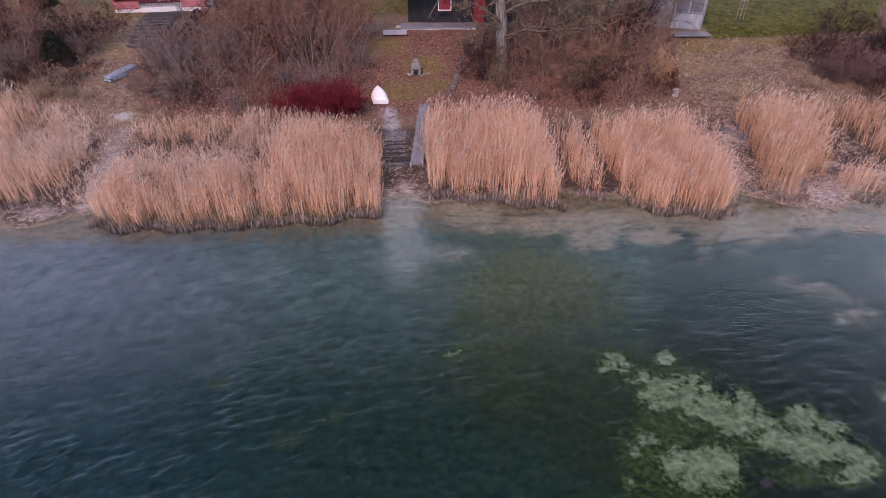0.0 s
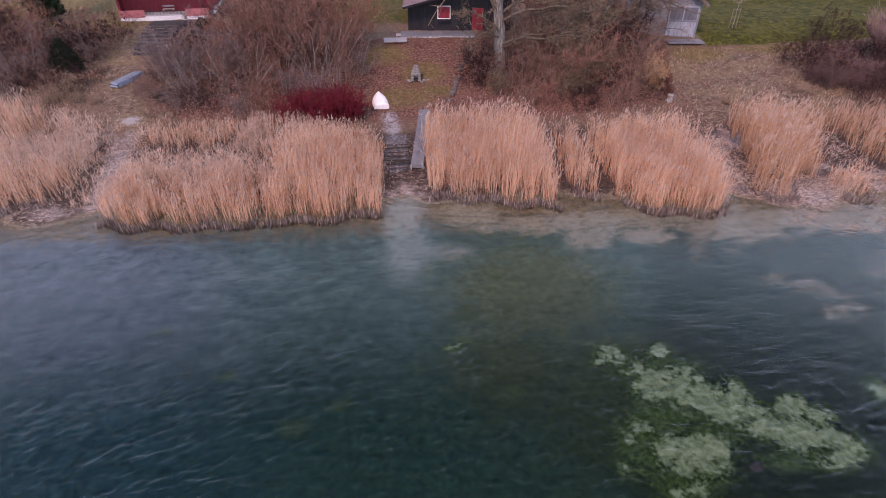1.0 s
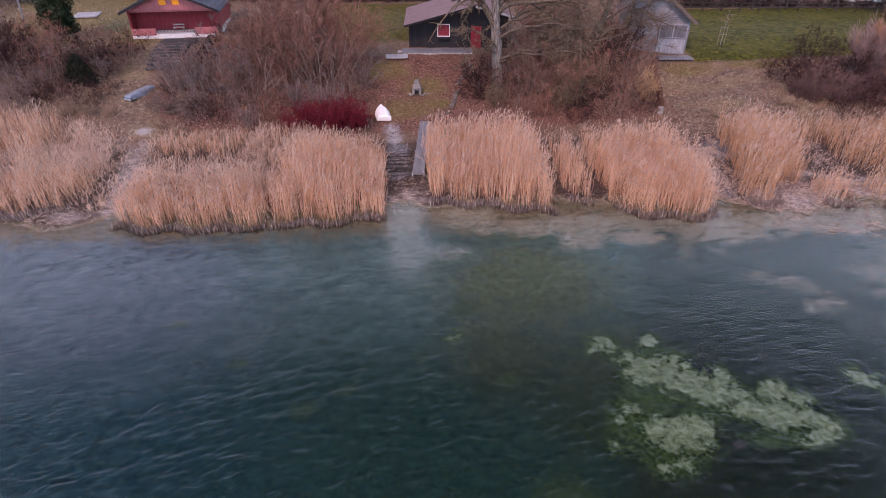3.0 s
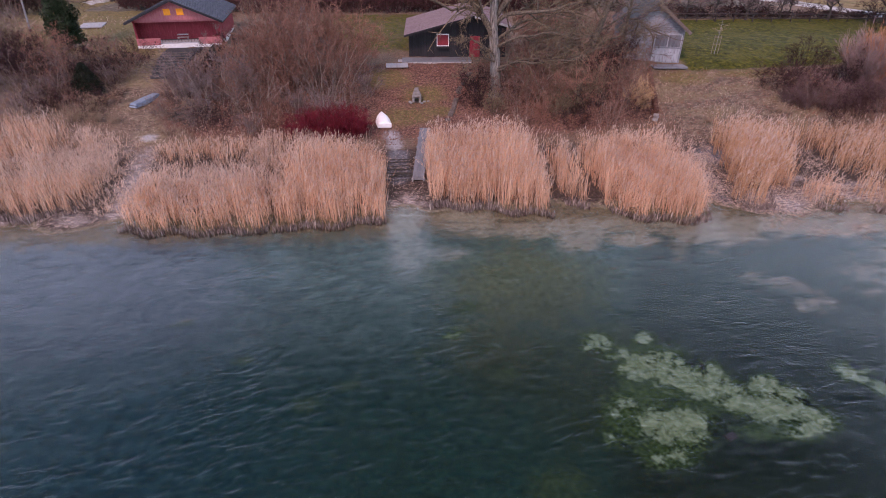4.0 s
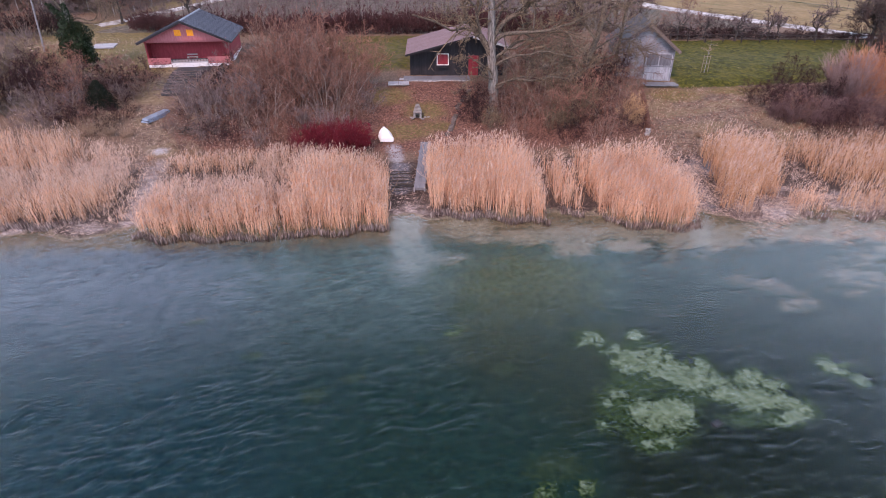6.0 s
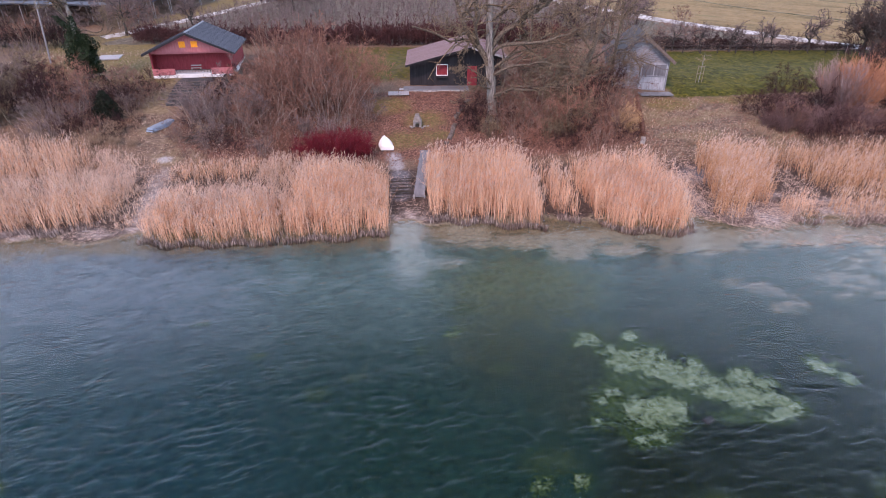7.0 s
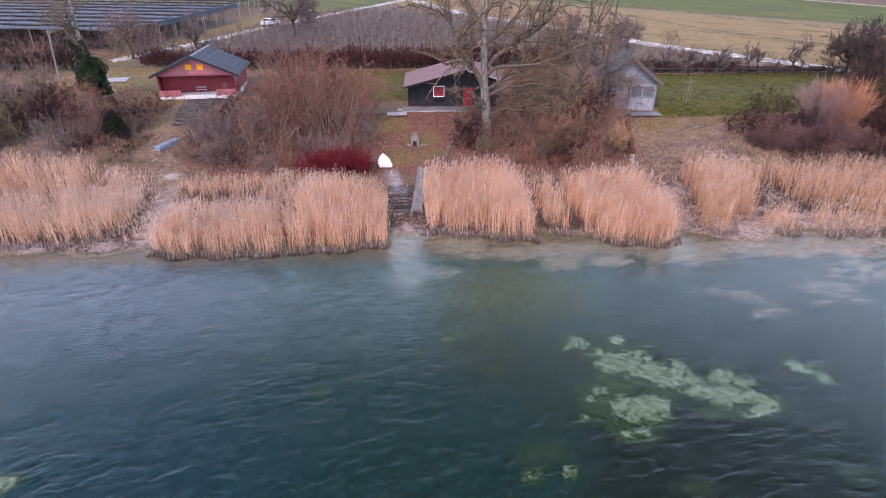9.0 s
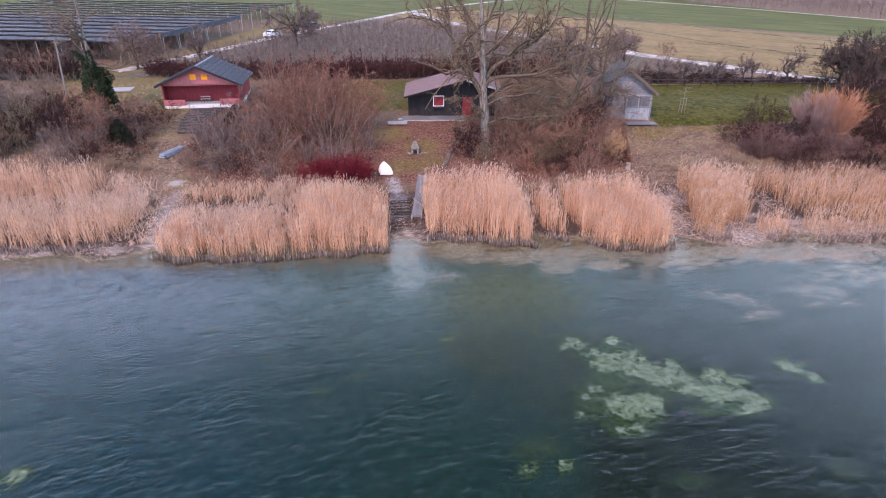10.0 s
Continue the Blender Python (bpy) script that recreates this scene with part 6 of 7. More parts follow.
# ---- dark hut ----
def dark_hut():
    e = group_of("hut", pose(6.4, 27.6, 3.72, 0, 0, -3), "dark boarded hut with a low brown roof", "hut")
    l, r, dep = -6.6, 3.4, 8.6
    apex, le = 4.15, 2.35
    slope = (apex - le) / 6.9
    zl, zr = apex + slope * l, apex - slope * r
    part("wall", prism(bmesh.new(), [(l, -0.1), (r, -0.1), (r, zr - 0.12), (0, apex - 0.14), (l, zl - 0.12)], 0, 0.15), M["dark_wood"], e)
    for k in range(int((r - l) / 0.22)):
        cx = l + 0.11 + k * 0.22
        if -3.8 < cx < -2.4 or -0.5 < cx < 0.9:
            continue
        top = apex - slope * abs(cx) - 0.2
        part("board", cube(cx, -0.014, top / 2, 0.19, 0.025, top), M["dark_wood"], e)
    for cx in (l + 0.08, r - 0.08):
        top = apex - slope * abs(cx) - 0.1
        part("wall", cube(cx, dep / 2 + 0.08, top / 2, 0.16, dep - 0.16, top), M["dark_wood"], e)
    part("wall", prism(bmesh.new(), [(l, -0.1), (r, -0.1), (r, zr - 0.12), (0, apex - 0.14), (l, zl - 0.12)], dep, dep + 0.15), M["dark_wood"], e)
    w = part("window", cube(-3.1, -0.03, 1.72, 1.18, 0.08, 1.12), M["red_paint"], e, "red shuttered window in a white frame")
    for dx, dz, sx, sz in ((0, 0.56, 1.26, 0.075), (0, -0.56, 1.26, 0.075), (-0.595, 0, 0.075, 1.12), (0.595, 0, 0.075, 1.12)):
        part("window_frame", cube(-3.1 + dx, -0.06, 1.72 + dz, sx, 0.12, sz, bev=0.01), M["white_paint"], w, "white frame")
    for dx in (-0.28, 0.28):
        s = part("shutter", cube(-3.1 + dx, -0.085, 1.72, 0.52, 0.03, 1.0, bev=0.008), M["red_paint"], w)
        part("brace", cube(-3.1 + dx, -0.105, 1.72, 0.06, 0.02, 1.02, m=Matrix.Translation((-3.1 + dx, 0, 1.72)) @ Matrix.Rotation(radians(25), 4, "Y") @ Matrix.Translation((3.1 - dx, 0, -1.72))), M["red_paint"], s)
    # flower box brackets under the window
    part("window_box", cube(-3.1, -0.17, 0.98, 1.15, 0.22, 0.2, bev=0.02), M["dark_wood"], e)
    d = part("door", cube(0.2, -0.03, 1.05, 1.05, 0.08, 2.1), M["red_paint"], e, "red boarded door")
    for k in range(5):
        part("board", cube(-0.22 + k * 0.21, -0.08, 1.05, 0.18, 0.02, 2.0), M["red_paint"], d)
    part("door_handle", cube(0.60, -0.11, 1.05, 0.04, 0.06, 0.14), M["iron"], d)
    ang = math.atan(slope)
    for s, reach in ((-1, 6.6 + 0.45), (1, 3.4 + 0.45)):
        run = reach / math.cos(ang)
        m = Matrix.Translation((0, dep / 2 - 0.35, apex)) @ Matrix.Rotation(s * ang, 4, "Y")
        rf = part("roof", cube(s * run / 2, 0, 0, run, dep + 1.5, 0.08, m=m), M["brown_roof"], e, "weathered brown sheet roof")
        cols = 20
        sheet = bpy.data.meshes.new("roof_sheet")
        sb = cube(0, 0, 0, run, (dep + 1.5) / cols - 0.03, 0.03, bev=0.006)
        box(sb, 0, (dep + 1.5) / cols / 2 - 0.03, 0.02, run, 0.04, 0.035)
        sb.to_mesh(sheet)
        sb.free()
        sheet.materials.append(M["brown_roof"])
        for j in range(cols):
            share("roof_sheet", sheet, rf, m @ Matrix.Translation((s * run / 2, -(dep + 1.5) / 2 + (j + 0.5) * (dep + 1.5) / cols, 0.058)))
        part("verge", cube(s * run / 2, -dep / 2 - 0.76, -0.03, run, 0.04, 0.2, m=m), M["pale_stone"] if s > 0 else M["dark_wood"], e)
    return e


dark_hut()


def hut_terrace():
    e = group_of("terrace", pose(2.6, 26.7, 3.48, 0, 0, -1), "raised grey stone terrace before the dark hut", "terrace")
    part("slab", cube(0, 0.15, 0.16, 7.1, 1.6, 0.2, bev=0.02), M["dark_concrete"], e, "grey paved top")
    for k in range(7):
        part("paving_slab", cube(-3.02 + k * 1.005, 0.15, 0.275, 0.985, 1.5, 0.04, bev=0.008), M["dark_concrete"], e)
    for k in range(14):
        part("stone", cube(-3.28 + k * 0.505, -0.7, -0.02 + 0.01 * (k % 3), 0.46, 0.16, 0.3, bev=0.03), M["pale_stone"], e)
    for k in range(3):
        part("step", cube(-3.75 - k * 0.25, 0.1 + 0.3 * k, 0.12 - 0.09 * k, 0.5, 0.8, 0.16, bev=0.03), M["pale_stone"], e)


hut_terrace()


def slab(x, y, sx, sy, turn, label, mat, lift=0.05, n=2):
    e = group_of("paving", pose(x, y, height(x, y), 0, 0, turn), label, "paving")
    for k in range(n):
        part("slab", cube(-sx / 2 + (k + 0.5) * sx / n, 0, lift, sx / n - 0.03, sy, 0.14, bev=0.02), M[mat], e)


slab(-1.5, 25.2, 2.2, 1.3, 0, "pale concrete slabs lying on the grass", "concrete", 0.12)
slab(-37.8, 42.2, 2.6, 3.2, 12, "blue grey concrete slab on the grass by the farm road", "concrete", 0.06, 2)
slab(25.4, 22.5, 3.4, 1.3, -3, "dark concrete slabs in front of the grey shed", "dark_concrete", 0.14, 4)


# ---- grey shed ----
def grey_shed():
    e = group_of("shed", pose(23.9, 24.1, 3.9, 0, 0, -15), "weathered grey timber shed with a steep gable roof", "shed")
    w, dep, eave, apex = 2.95, 7.4, 3.2, 5.5
    slope = (apex - eave) / w
    out = [(-w, -0.3), (w, -0.3), (w, eave), (0, apex - 0.1), (-w, eave)]
    wall = part("wall", prism(bmesh.new(), out, 0, 0.15), M["grey_wood"], e)
    for k in range(29):
        z = 0.1 + k * 0.185
        half = w if z < eave else (apex - z) / slope - 0.1
        if half > 0.15:
            part("board", cube(0, -0.016, z, 2 * half - 0.02, 0.028, 0.165), M["grey_wood"], e)
    for s in (-1, 1):
        part("wall", cube(s * (w - 0.08), dep / 2 + 0.1, eave / 2 - 0.1, 0.16, dep - 0.3, eave + 0.1), M["grey_wood"], e)
    part("wall", prism(bmesh.new(), out, dep, dep + 0.15), M["grey_wood"], e)
    d = part("door", cube(1.5, -0.05, 1.35, 2.6, 0.05, 2.7, bev=0.01), M["pale_door"], e, "pale grey double shutter door")
    for k in range(2):
        leaf = part("panel", cube(0.87 + k * 1.26, -0.085, 2.0, 1.15, 0.03, 1.1, bev=0.01), M["shutter_grey"], d)
        for j in range(4):
            part("slat", cube(0.5 + k * 1.26 + j * 0.25, -0.11, 2.0, 0.07, 0.03, 1.1), M["shutter_grey"], leaf)
    part("crossbar", cube(1.5, -0.09, 1.35, 2.6, 0.04, 0.12), M["dark_concrete"], d)
    for cx in (0.17, 2.83):
        part("trim", cube(cx, -0.06, 1.35, 0.07, 0.06, 2.75), M["dark_concrete"], d)
    ang = math.atan(slope)
    for s in (-1, 1):
        run = (w + 0.45) / math.cos(ang)
        m = Matrix.Translation((0, dep / 2 - 0.1, apex)) @ Matrix.Rotation(s * ang, 4, "Y")
        r = part("roof", cube(s * run / 2, 0, 0, run, dep + 1.2, 0.09, m=m), M["shed_roof"], e, "grey brown tiled roof")
        tile = bpy.data.meshes.new("tile")
        tb = cube(0, 0, 0, run / 12 + 0.04, (dep + 1.2) / 14 - 0.03, 0.03)
        tb.to_mesh(tile)
        tb.free()
        tile.materials.append(M["shed_roof"])
        for i in range(12):
            for j in range(14):
                share("tile", tile, r, m @ Matrix.Translation((s * (i + 0.5) * run / 12, -(dep + 1.2) / 2 + (j + 0.5) * (dep + 1.2) / 14, 0.066)) @ Matrix.Rotation(s * radians(2.5), 4, "Y"))
        part("verge", cube(s * run / 2, -dep / 2 - 0.62, -0.04, run, 0.06, 0.30, m=m), M["shed_roof"] if s < 0 else M["earth_stone"], e, "weathered verge board")


grey_shed()

# ---- jetty ----
def jetty():
    e = group_of("jetty", pose(0, 0, 0), "narrow weathered plank jetty between the reeds", "jetty")
    a, b = Vector((-0.35, 4.6, 0.55)), Vector((0.6, 13.1, 1.22))
    d = (b - a).normalized()
    n = 5
    length = (b - a).length / n
    rot = d.to_track_quat("Y", "Z").to_matrix().to_4x4()
    for k in range(n):
        c = a + d * length * (k + 0.5)
        s = part("deck_panel", cube(0, 0, 0, 0.84, length - 0.05, 0.05, m=Matrix.Translation(c) @ rot), M["dock_wood"], e)
        for j in range(3):
            part("plank", cube(-0.28 + j * 0.28, 0, 0.045, 0.265, length - 0.03, 0.035, m=Matrix.Translation(c) @ rot), M["dock_wood"], s)
    for k in range(n + 1):
        c = a + d * length * k
        for sx in (-0.39, 0.39):
            bm = bmesh.new()
            g0 = height(c.x + sx, c.y) - 0.3
            rod(bm, (c.x + sx, c.y, g0), (c.x + sx, c.y, c.z + (0.05 if k else 0.12)), 0.05)
            part("post", bm, M["pale_pole"] if k == 0 else M["dock_wood"], e)
        part("crossbeam", cube(0, 0, -0.07, 1.02, 0.08, 0.1, m=Matrix.Translation(c) @ rot), M["dock_wood"], e)


jetty()


def hull_sections(n=13):
    """Half breadth and keel height along a dinghy, stern to bow."""
    for k in range(n):
        f = k / (n - 1)
        yield f, 0.62 * max(0.0, 1 - max(0, f - 0.35) ** 2 / 0.4225) ** 0.55 * (0.9 + 0.1 * min(1, f / 0.35)), 0.5 * (1 - 0.25 * f * f)


def white_boat():
    """A dinghy lying keel up, its bow pointing inland."""
    e = group_of("dinghy", pose(-2.75, 13.5, height(-2.75, 13.5) + 0.02, 6, 4, 8), "white dinghy turned keel up on the grass", "boat")
    bm = bmesh.new()
    rows = []
    for f, half, keel in hull_sections():
        half = max(half, 0.02)
        y = f * 2.5
        ring = []
        for j in range(11):
            a = math.pi * j / 10
            ring.append(bm.verts.new((-half * math.cos(a), y, keel * abs(math.sin(a)) ** 0.75 + 0.02)))
        rows.append(ring)
    for p, q in zip(rows[:-1], rows[1:]):
        for j in range(10):
            bm.faces.new((p[j], p[j + 1], q[j + 1], q[j]))
    bm.faces.new(rows[0])
    bmesh.ops.recalc_face_normals(bm, faces=bm.faces[:])
    for fc in bm.faces:
        fc.smooth = True
    hull = part("hull", bm, M["boat_white"], e)
    bm = bmesh.new()
    box(bm, 0, 1.15, 0.5, 0.05, 2.1, 0.06)
    part("keel", bm, M["boat_white"], hull)
    part("transom", cube(0, -0.03, 0.24, 1.12, 0.05, 0.4, bev=0.02), M["boat_white"], e)
    for s in (-1, 1):
        bm = bmesh.new()
        pts = [(s * h, f * 2.5, 0.03) for f, h, k in hull_sections()]
        for p, q in zip(pts[:-1], pts[1:]):
            rod(bm, p, q, 0.03, n=6)
        part("gunwale", bm, M["boat_white"], hull)
    for sx in (-0.45, 0.45):
        part("block", cube(sx, 0.02, -0.04, 0.14, 0.3, 0.18), M["fence_wood"], e, "dark wooden block")


white_boat()


def blue_punt():
    """A flat blue-grey boat lying upside down on the path."""
    x, y = -23.4, 17.9
    e = group_of("punt", pose(x, y, height(x, y), 3, 2, -22), "upturned blue grey flat-bottomed boat on the slope", "boat")
    bm = bmesh.new()
    out = [(-0.42, -1.75), (0.42, -1.75), (0.55, -0.6), (0.55, 0.8), (0.36, 1.75), (-0.36, 1.75), (-0.55, 0.8), (-0.55, -0.6)]
    low = [bm.verts.new((px * 1.12, py * 1.04, 0.06)) for px, py in out]
    top = [bm.verts.new((px * 0.86, py * 0.95, 0.44)) for px, py in out]
    bm.faces.new(top)
    bm.faces.new(low[::-1])
    for k in range(8):
        bm.faces.new((low[k], low[(k + 1) % 8], top[(k + 1) % 8], top[k]))
    bmesh.ops.recalc_face_normals(bm, faces=bm.faces[:])
    bmesh.ops.bevel(bm, geom=bm.edges[:], offset=0.03, segments=2, affect="EDGES")
    hull = part("hull", bm, M["blue_hull"], e)
    for sx in (-0.3, 0, 0.3):
        part("strake", cube(sx, 0, 0.45, 0.05, 3.1, 0.04), M["concrete"], hull)
    part("rub_rail", cube(0, 0, 0.07, 1.26, 0.06, 0.05), M["iron"], e)
    part("crossbar", cube(0, -1.72, 0.2, 1.0, 0.06, 0.2), M["iron"], e)
    e.scale = (0.85, 0.85, 0.8)


blue_punt()


def stone_grill():
    """A small garden fireplace of stacked stone with a tapered chimney."""
    e = group_of("garden_grill", pose(0.15, 18.2, height(0.15, 18.2), 0, 0, -6), "small stacked stone garden grill with a chimney", "grill")
    rng = random.Random(4)
    for side, cx in (("l", -0.36), ("r", 0.36)):
        for k in range(4):
            part("stone", cube(cx + rng.uniform(-0.02, 0.02), 0, 0.1 + 0.19 * k, 0.26, 0.62, 0.18, bev=0.03), M["stone"], e)
    part("hearth", cube(0, 0.02, 0.1, 0.48, 0.56, 0.2), M["iron"], e, "sooty hearth")
    for k in range(3):
        part("stone", cube(0, 0.25, 0.4 + 0.17 * k, 0.5, 0.16, 0.16, bev=0.02), M["stone"], e)
    part("lintel", cube(0, -0.05, 0.86, 1.0, 0.6, 0.16, bev=0.03), M["stone"], e)
    for k in range(5):
        s = 0.94 - 0.11 * k
        part("stone", cube(rng.uniform(-0.03, 0.03), 0.05, 1.03 + 0.2 * k, s, s * 0.75, 0.19, bev=0.05), M["stone"], e)
    part("cap", cube(0, 0.05, 2.02, 0.42, 0.36, 0.08, bev=0.02), M["stone"], e)
    for dx, dy in ((-0.75, -0.1), (0.85, 0.05), (1.25, 0.15), (-0.6, -0.5), (0.6, -0.55)):
        part("stone", cube(dx, dy, 0.06, 0.32, 0.26, 0.2, bev=0.05), M["stone"], e)
    e.scale = (0.82, 0.8, 0.62)


stone_grill()


def stone_row(pts, label, mat, size, seed, courses=1):
    """Loose stones laid in a row on the land."""
    e = group_of("stone_edging", pose(pts[0][0], pts[0][1], height(*pts[0])), label, "stone wall")
    rng = random.Random(seed)
    meshes = []
    for k in range(4):
        bm = cube(0, 0, 0, 1, 1, 1, bev=0.14)
        for v in bm.verts:
            v.co += Vector((rng.uniform(-0.07, 0.07), rng.uniform(-0.07, 0.07), rng.uniform(-0.07, 0.07)))
        me = bpy.data.meshes.new("stone")
        bm.to_mesh(me)
        bm.free()
        me.materials.append(M[mat])
        meshes.append(me)
    base = e.matrix_world.inverted()
    for (ax, ay), (bx, by) in zip(pts[:-1], pts[1:]):
        n = int(math.hypot(bx - ax, by - ay) / size)
        for k in range(n):
            x, y = ax + (bx - ax) * (k + 0.5) / n, ay + (by - ay) * (k + 0.5) / n
            if courses == 1 and rng.random() < 0.35:
                continue
            for c in range(courses):
                m = Matrix.Translation((x + rng.uniform(-0.05, 0.05), y + rng.uniform(-0.05, 0.05), height(x, y) + size * 0.22 + c * size * 0.55)) @ Matrix.Rotation(rng.uniform(0, 6), 4, "Z") @ Matrix.Diagonal((size * 1.0, size * 0.8, size * 0.62, 1))
                share("stone", meshes[rng.randrange(4)], e, base @ m)


stone_row([(2.6, 14.4), (3.3, 16.4), (4.2, 20.2), (6.0, 24.0)], "row of rough dark stones edging the garden slope", "earth_stone", 0.42, 9)
stone_row([(20.6, 13.4), (21.6, 16.4), (23.0, 21.6)], "low dry brick and stone wall beside the shrubs", "brick", 0.34, 10, 3)
stone_row([(20.2, 12.4), (20.7, 13.6)], "rough stones at the end of the low wall", "stone", 0.4, 12, 1)


# ---- sapling, pole, fences ----
def staked_sapling():
    x, y = 31.7, 25.8
    e = bare_tree("sapling", x, y, 120, 0.035, [(0, 0, 0), (0.02, 0, 1.0), (0, 0, 2.2), (0.03, 0, 3.4)], [((0, 0, 1.9), (0.4, 0, 1), 1.2, 0.018), ((0, 0, 2.1), (-0.5, 0.1, 1), 1.2, 0.018), ((0, 0, 2.5), (0.2, -0.4, 1), 1.1, 0.016), ((0, 0, 2.8), (-0.2, 0.3, 1), 1.0, 0.015)], "young leafless sapling tied between wooden stakes", [TT, TT], "grey_pole", ((5, 0.5), (3, 0.5)), 0.008)
    for sx in (-0.35, 0.35):
        bm = bmesh.new()
        rod(bm, (sx, 0, 0), (sx, 0, 1.9), 0.035, 0.03)
        part("stake", bm, M["stake"], e, "pale wooden stake")
    part("crossbar", cube(0, 0, 1.75, 0.8, 0.04, 0.08), M["stake"], e)
    part("crossbar", cube(0, 0, 1.05, 0.8, 0.04, 0.06), M["stake"], e)


staked_sapling()


def utility_pole():
    x, y = -43.6, 39.6
    e = group_of("utility_pole", pose(x, y, height(x, y), 0, 4, 0), "tall pale wooden utility pole", "pole")
    bm = bmesh.new()
    rod(bm, (0, 0, -0.2), (0, 0, 6.7), 0.11, 0.08, 10)
    part("pole", bm, M["grey_pole"], e)
    part("crossarm", cube(0, 0, 6.3, 0.5, 0.07, 0.07), M["grey_pole"], e)
    for sx in (-0.2, 0.2):
        bm = bmesh.new()
        rod(bm, (sx, 0, 6.33), (sx, 0, 6.5), 0.04)
        part("insulator", bm, M["grey_pole"], e)


utility_pole()


def fence(pts, gap, label):
    e = group_of("fence", pose(pts[0][0], pts[0][1], height(*pts[0])), label, "fence")
    inv = e.matrix_world.inverted()
    for (ax, ay), (bx, by) in zip(pts[:-1], pts[1:]):
        n = int(math.hypot(bx - ax, by - ay) / gap)
        for k in range(n):
            x0, y0 = ax + (bx - ax) * k / n, ay + (by - ay) * k / n
            x1, y1 = ax + (bx - ax) * (k + 1) / n, ay + (by - ay) * (k + 1) / n
            z0, z1 = height(x0, y0), height(x1, y1)
            bm = bmesh.new()
            rod(bm, (x0, y0, z0 - 0.2), (x0, y0, z0 + 1.15), 0.07, 0.06, 6)
            bm.transform(inv)
            part("post", bm, M["fence_wood"], e)
            for h in (0.45, 0.95):
                bm = bmesh.new()
                rod(bm, (x0, y0 - 0.07, z0 + h), (x1, y1 - 0.07, z1 + h), 0.05, n=4)
                bm.transform(inv)
                part("rail", bm, M["fence_wood"], e)


fence([(30, 41.6), (42, 41.0), (57, 40.2), (70, 39.4)], 2.4, "dark weathered wooden rail fence behind the lawn")


# ---- hedges, orchards ----
HEDGE = shrub_mesh("hedge", 131, 2.0, 3.6, 36, [M["hedge_twig"], M["hedge_twig"]], 0.034, (4, 3, 3), 0.2, 0.6)
HEDGE_GREY = shrub_mesh("hedge", 132, 2.4, 3.2, 26, [M["dark_bark"], M["twig_dark"]], 0.032, (4, 3, 2), 0.7, 0.6)


def hedge_row(pts, mesh, gap, label, high=1.0):
    rng = random.Random(7)
    for (ax, ay), (bx, by) in zip(pts[:-1], pts[1:]):
        n = max(1, int(math.hypot(bx - ax, by - ay) / gap))
        for k in range(n):
            x, y = ax + (bx - ax) * (k + 0.5) / n, ay + (by - ay) * (k + 0.5) / n
            ob = new("hedge", mesh)
            s = rng.uniform(0.85, 1.1)
            ob.matrix_world = Matrix.Translation((x, y + rng.uniform(-0.2, 0.2), height(x, y) - 0.05)) @ Matrix.Rotation(rng.uniform(0, 6.28), 4, "Z") @ Matrix.Diagonal((s, s, s * high * rng.uniform(0.9, 1.1), 1))
            tagged(ob, label, "hedge", "hedge row")


hedge_row([(-15, 48.6), (24, 48.2)], HEDGE, 1.45, "clipped leafless reddish hedge behind the hut", 1.75)
hedge_row([(-38, 52), (-28, 50), (-16, 48.8)], HEDGE, 1.9, "clipped leafless reddish hedge behind the red house", 1.5)
hedge_row([(-70, 50), (-46, 48.6)], HEDGE_GREY, 1.4, "leafless brown hedge along the farm road", 1.4)
hedge_row([(28, 44.6), (62, 42.2)], HEDGE_GREY, 1.7, "low leafless hedge behind the fence", 0.45)
hedge_row([(28, 48), (50, 46.4)], HEDGE_GREY, 2.0, "low leafless hedge behind the fence", 0.45)


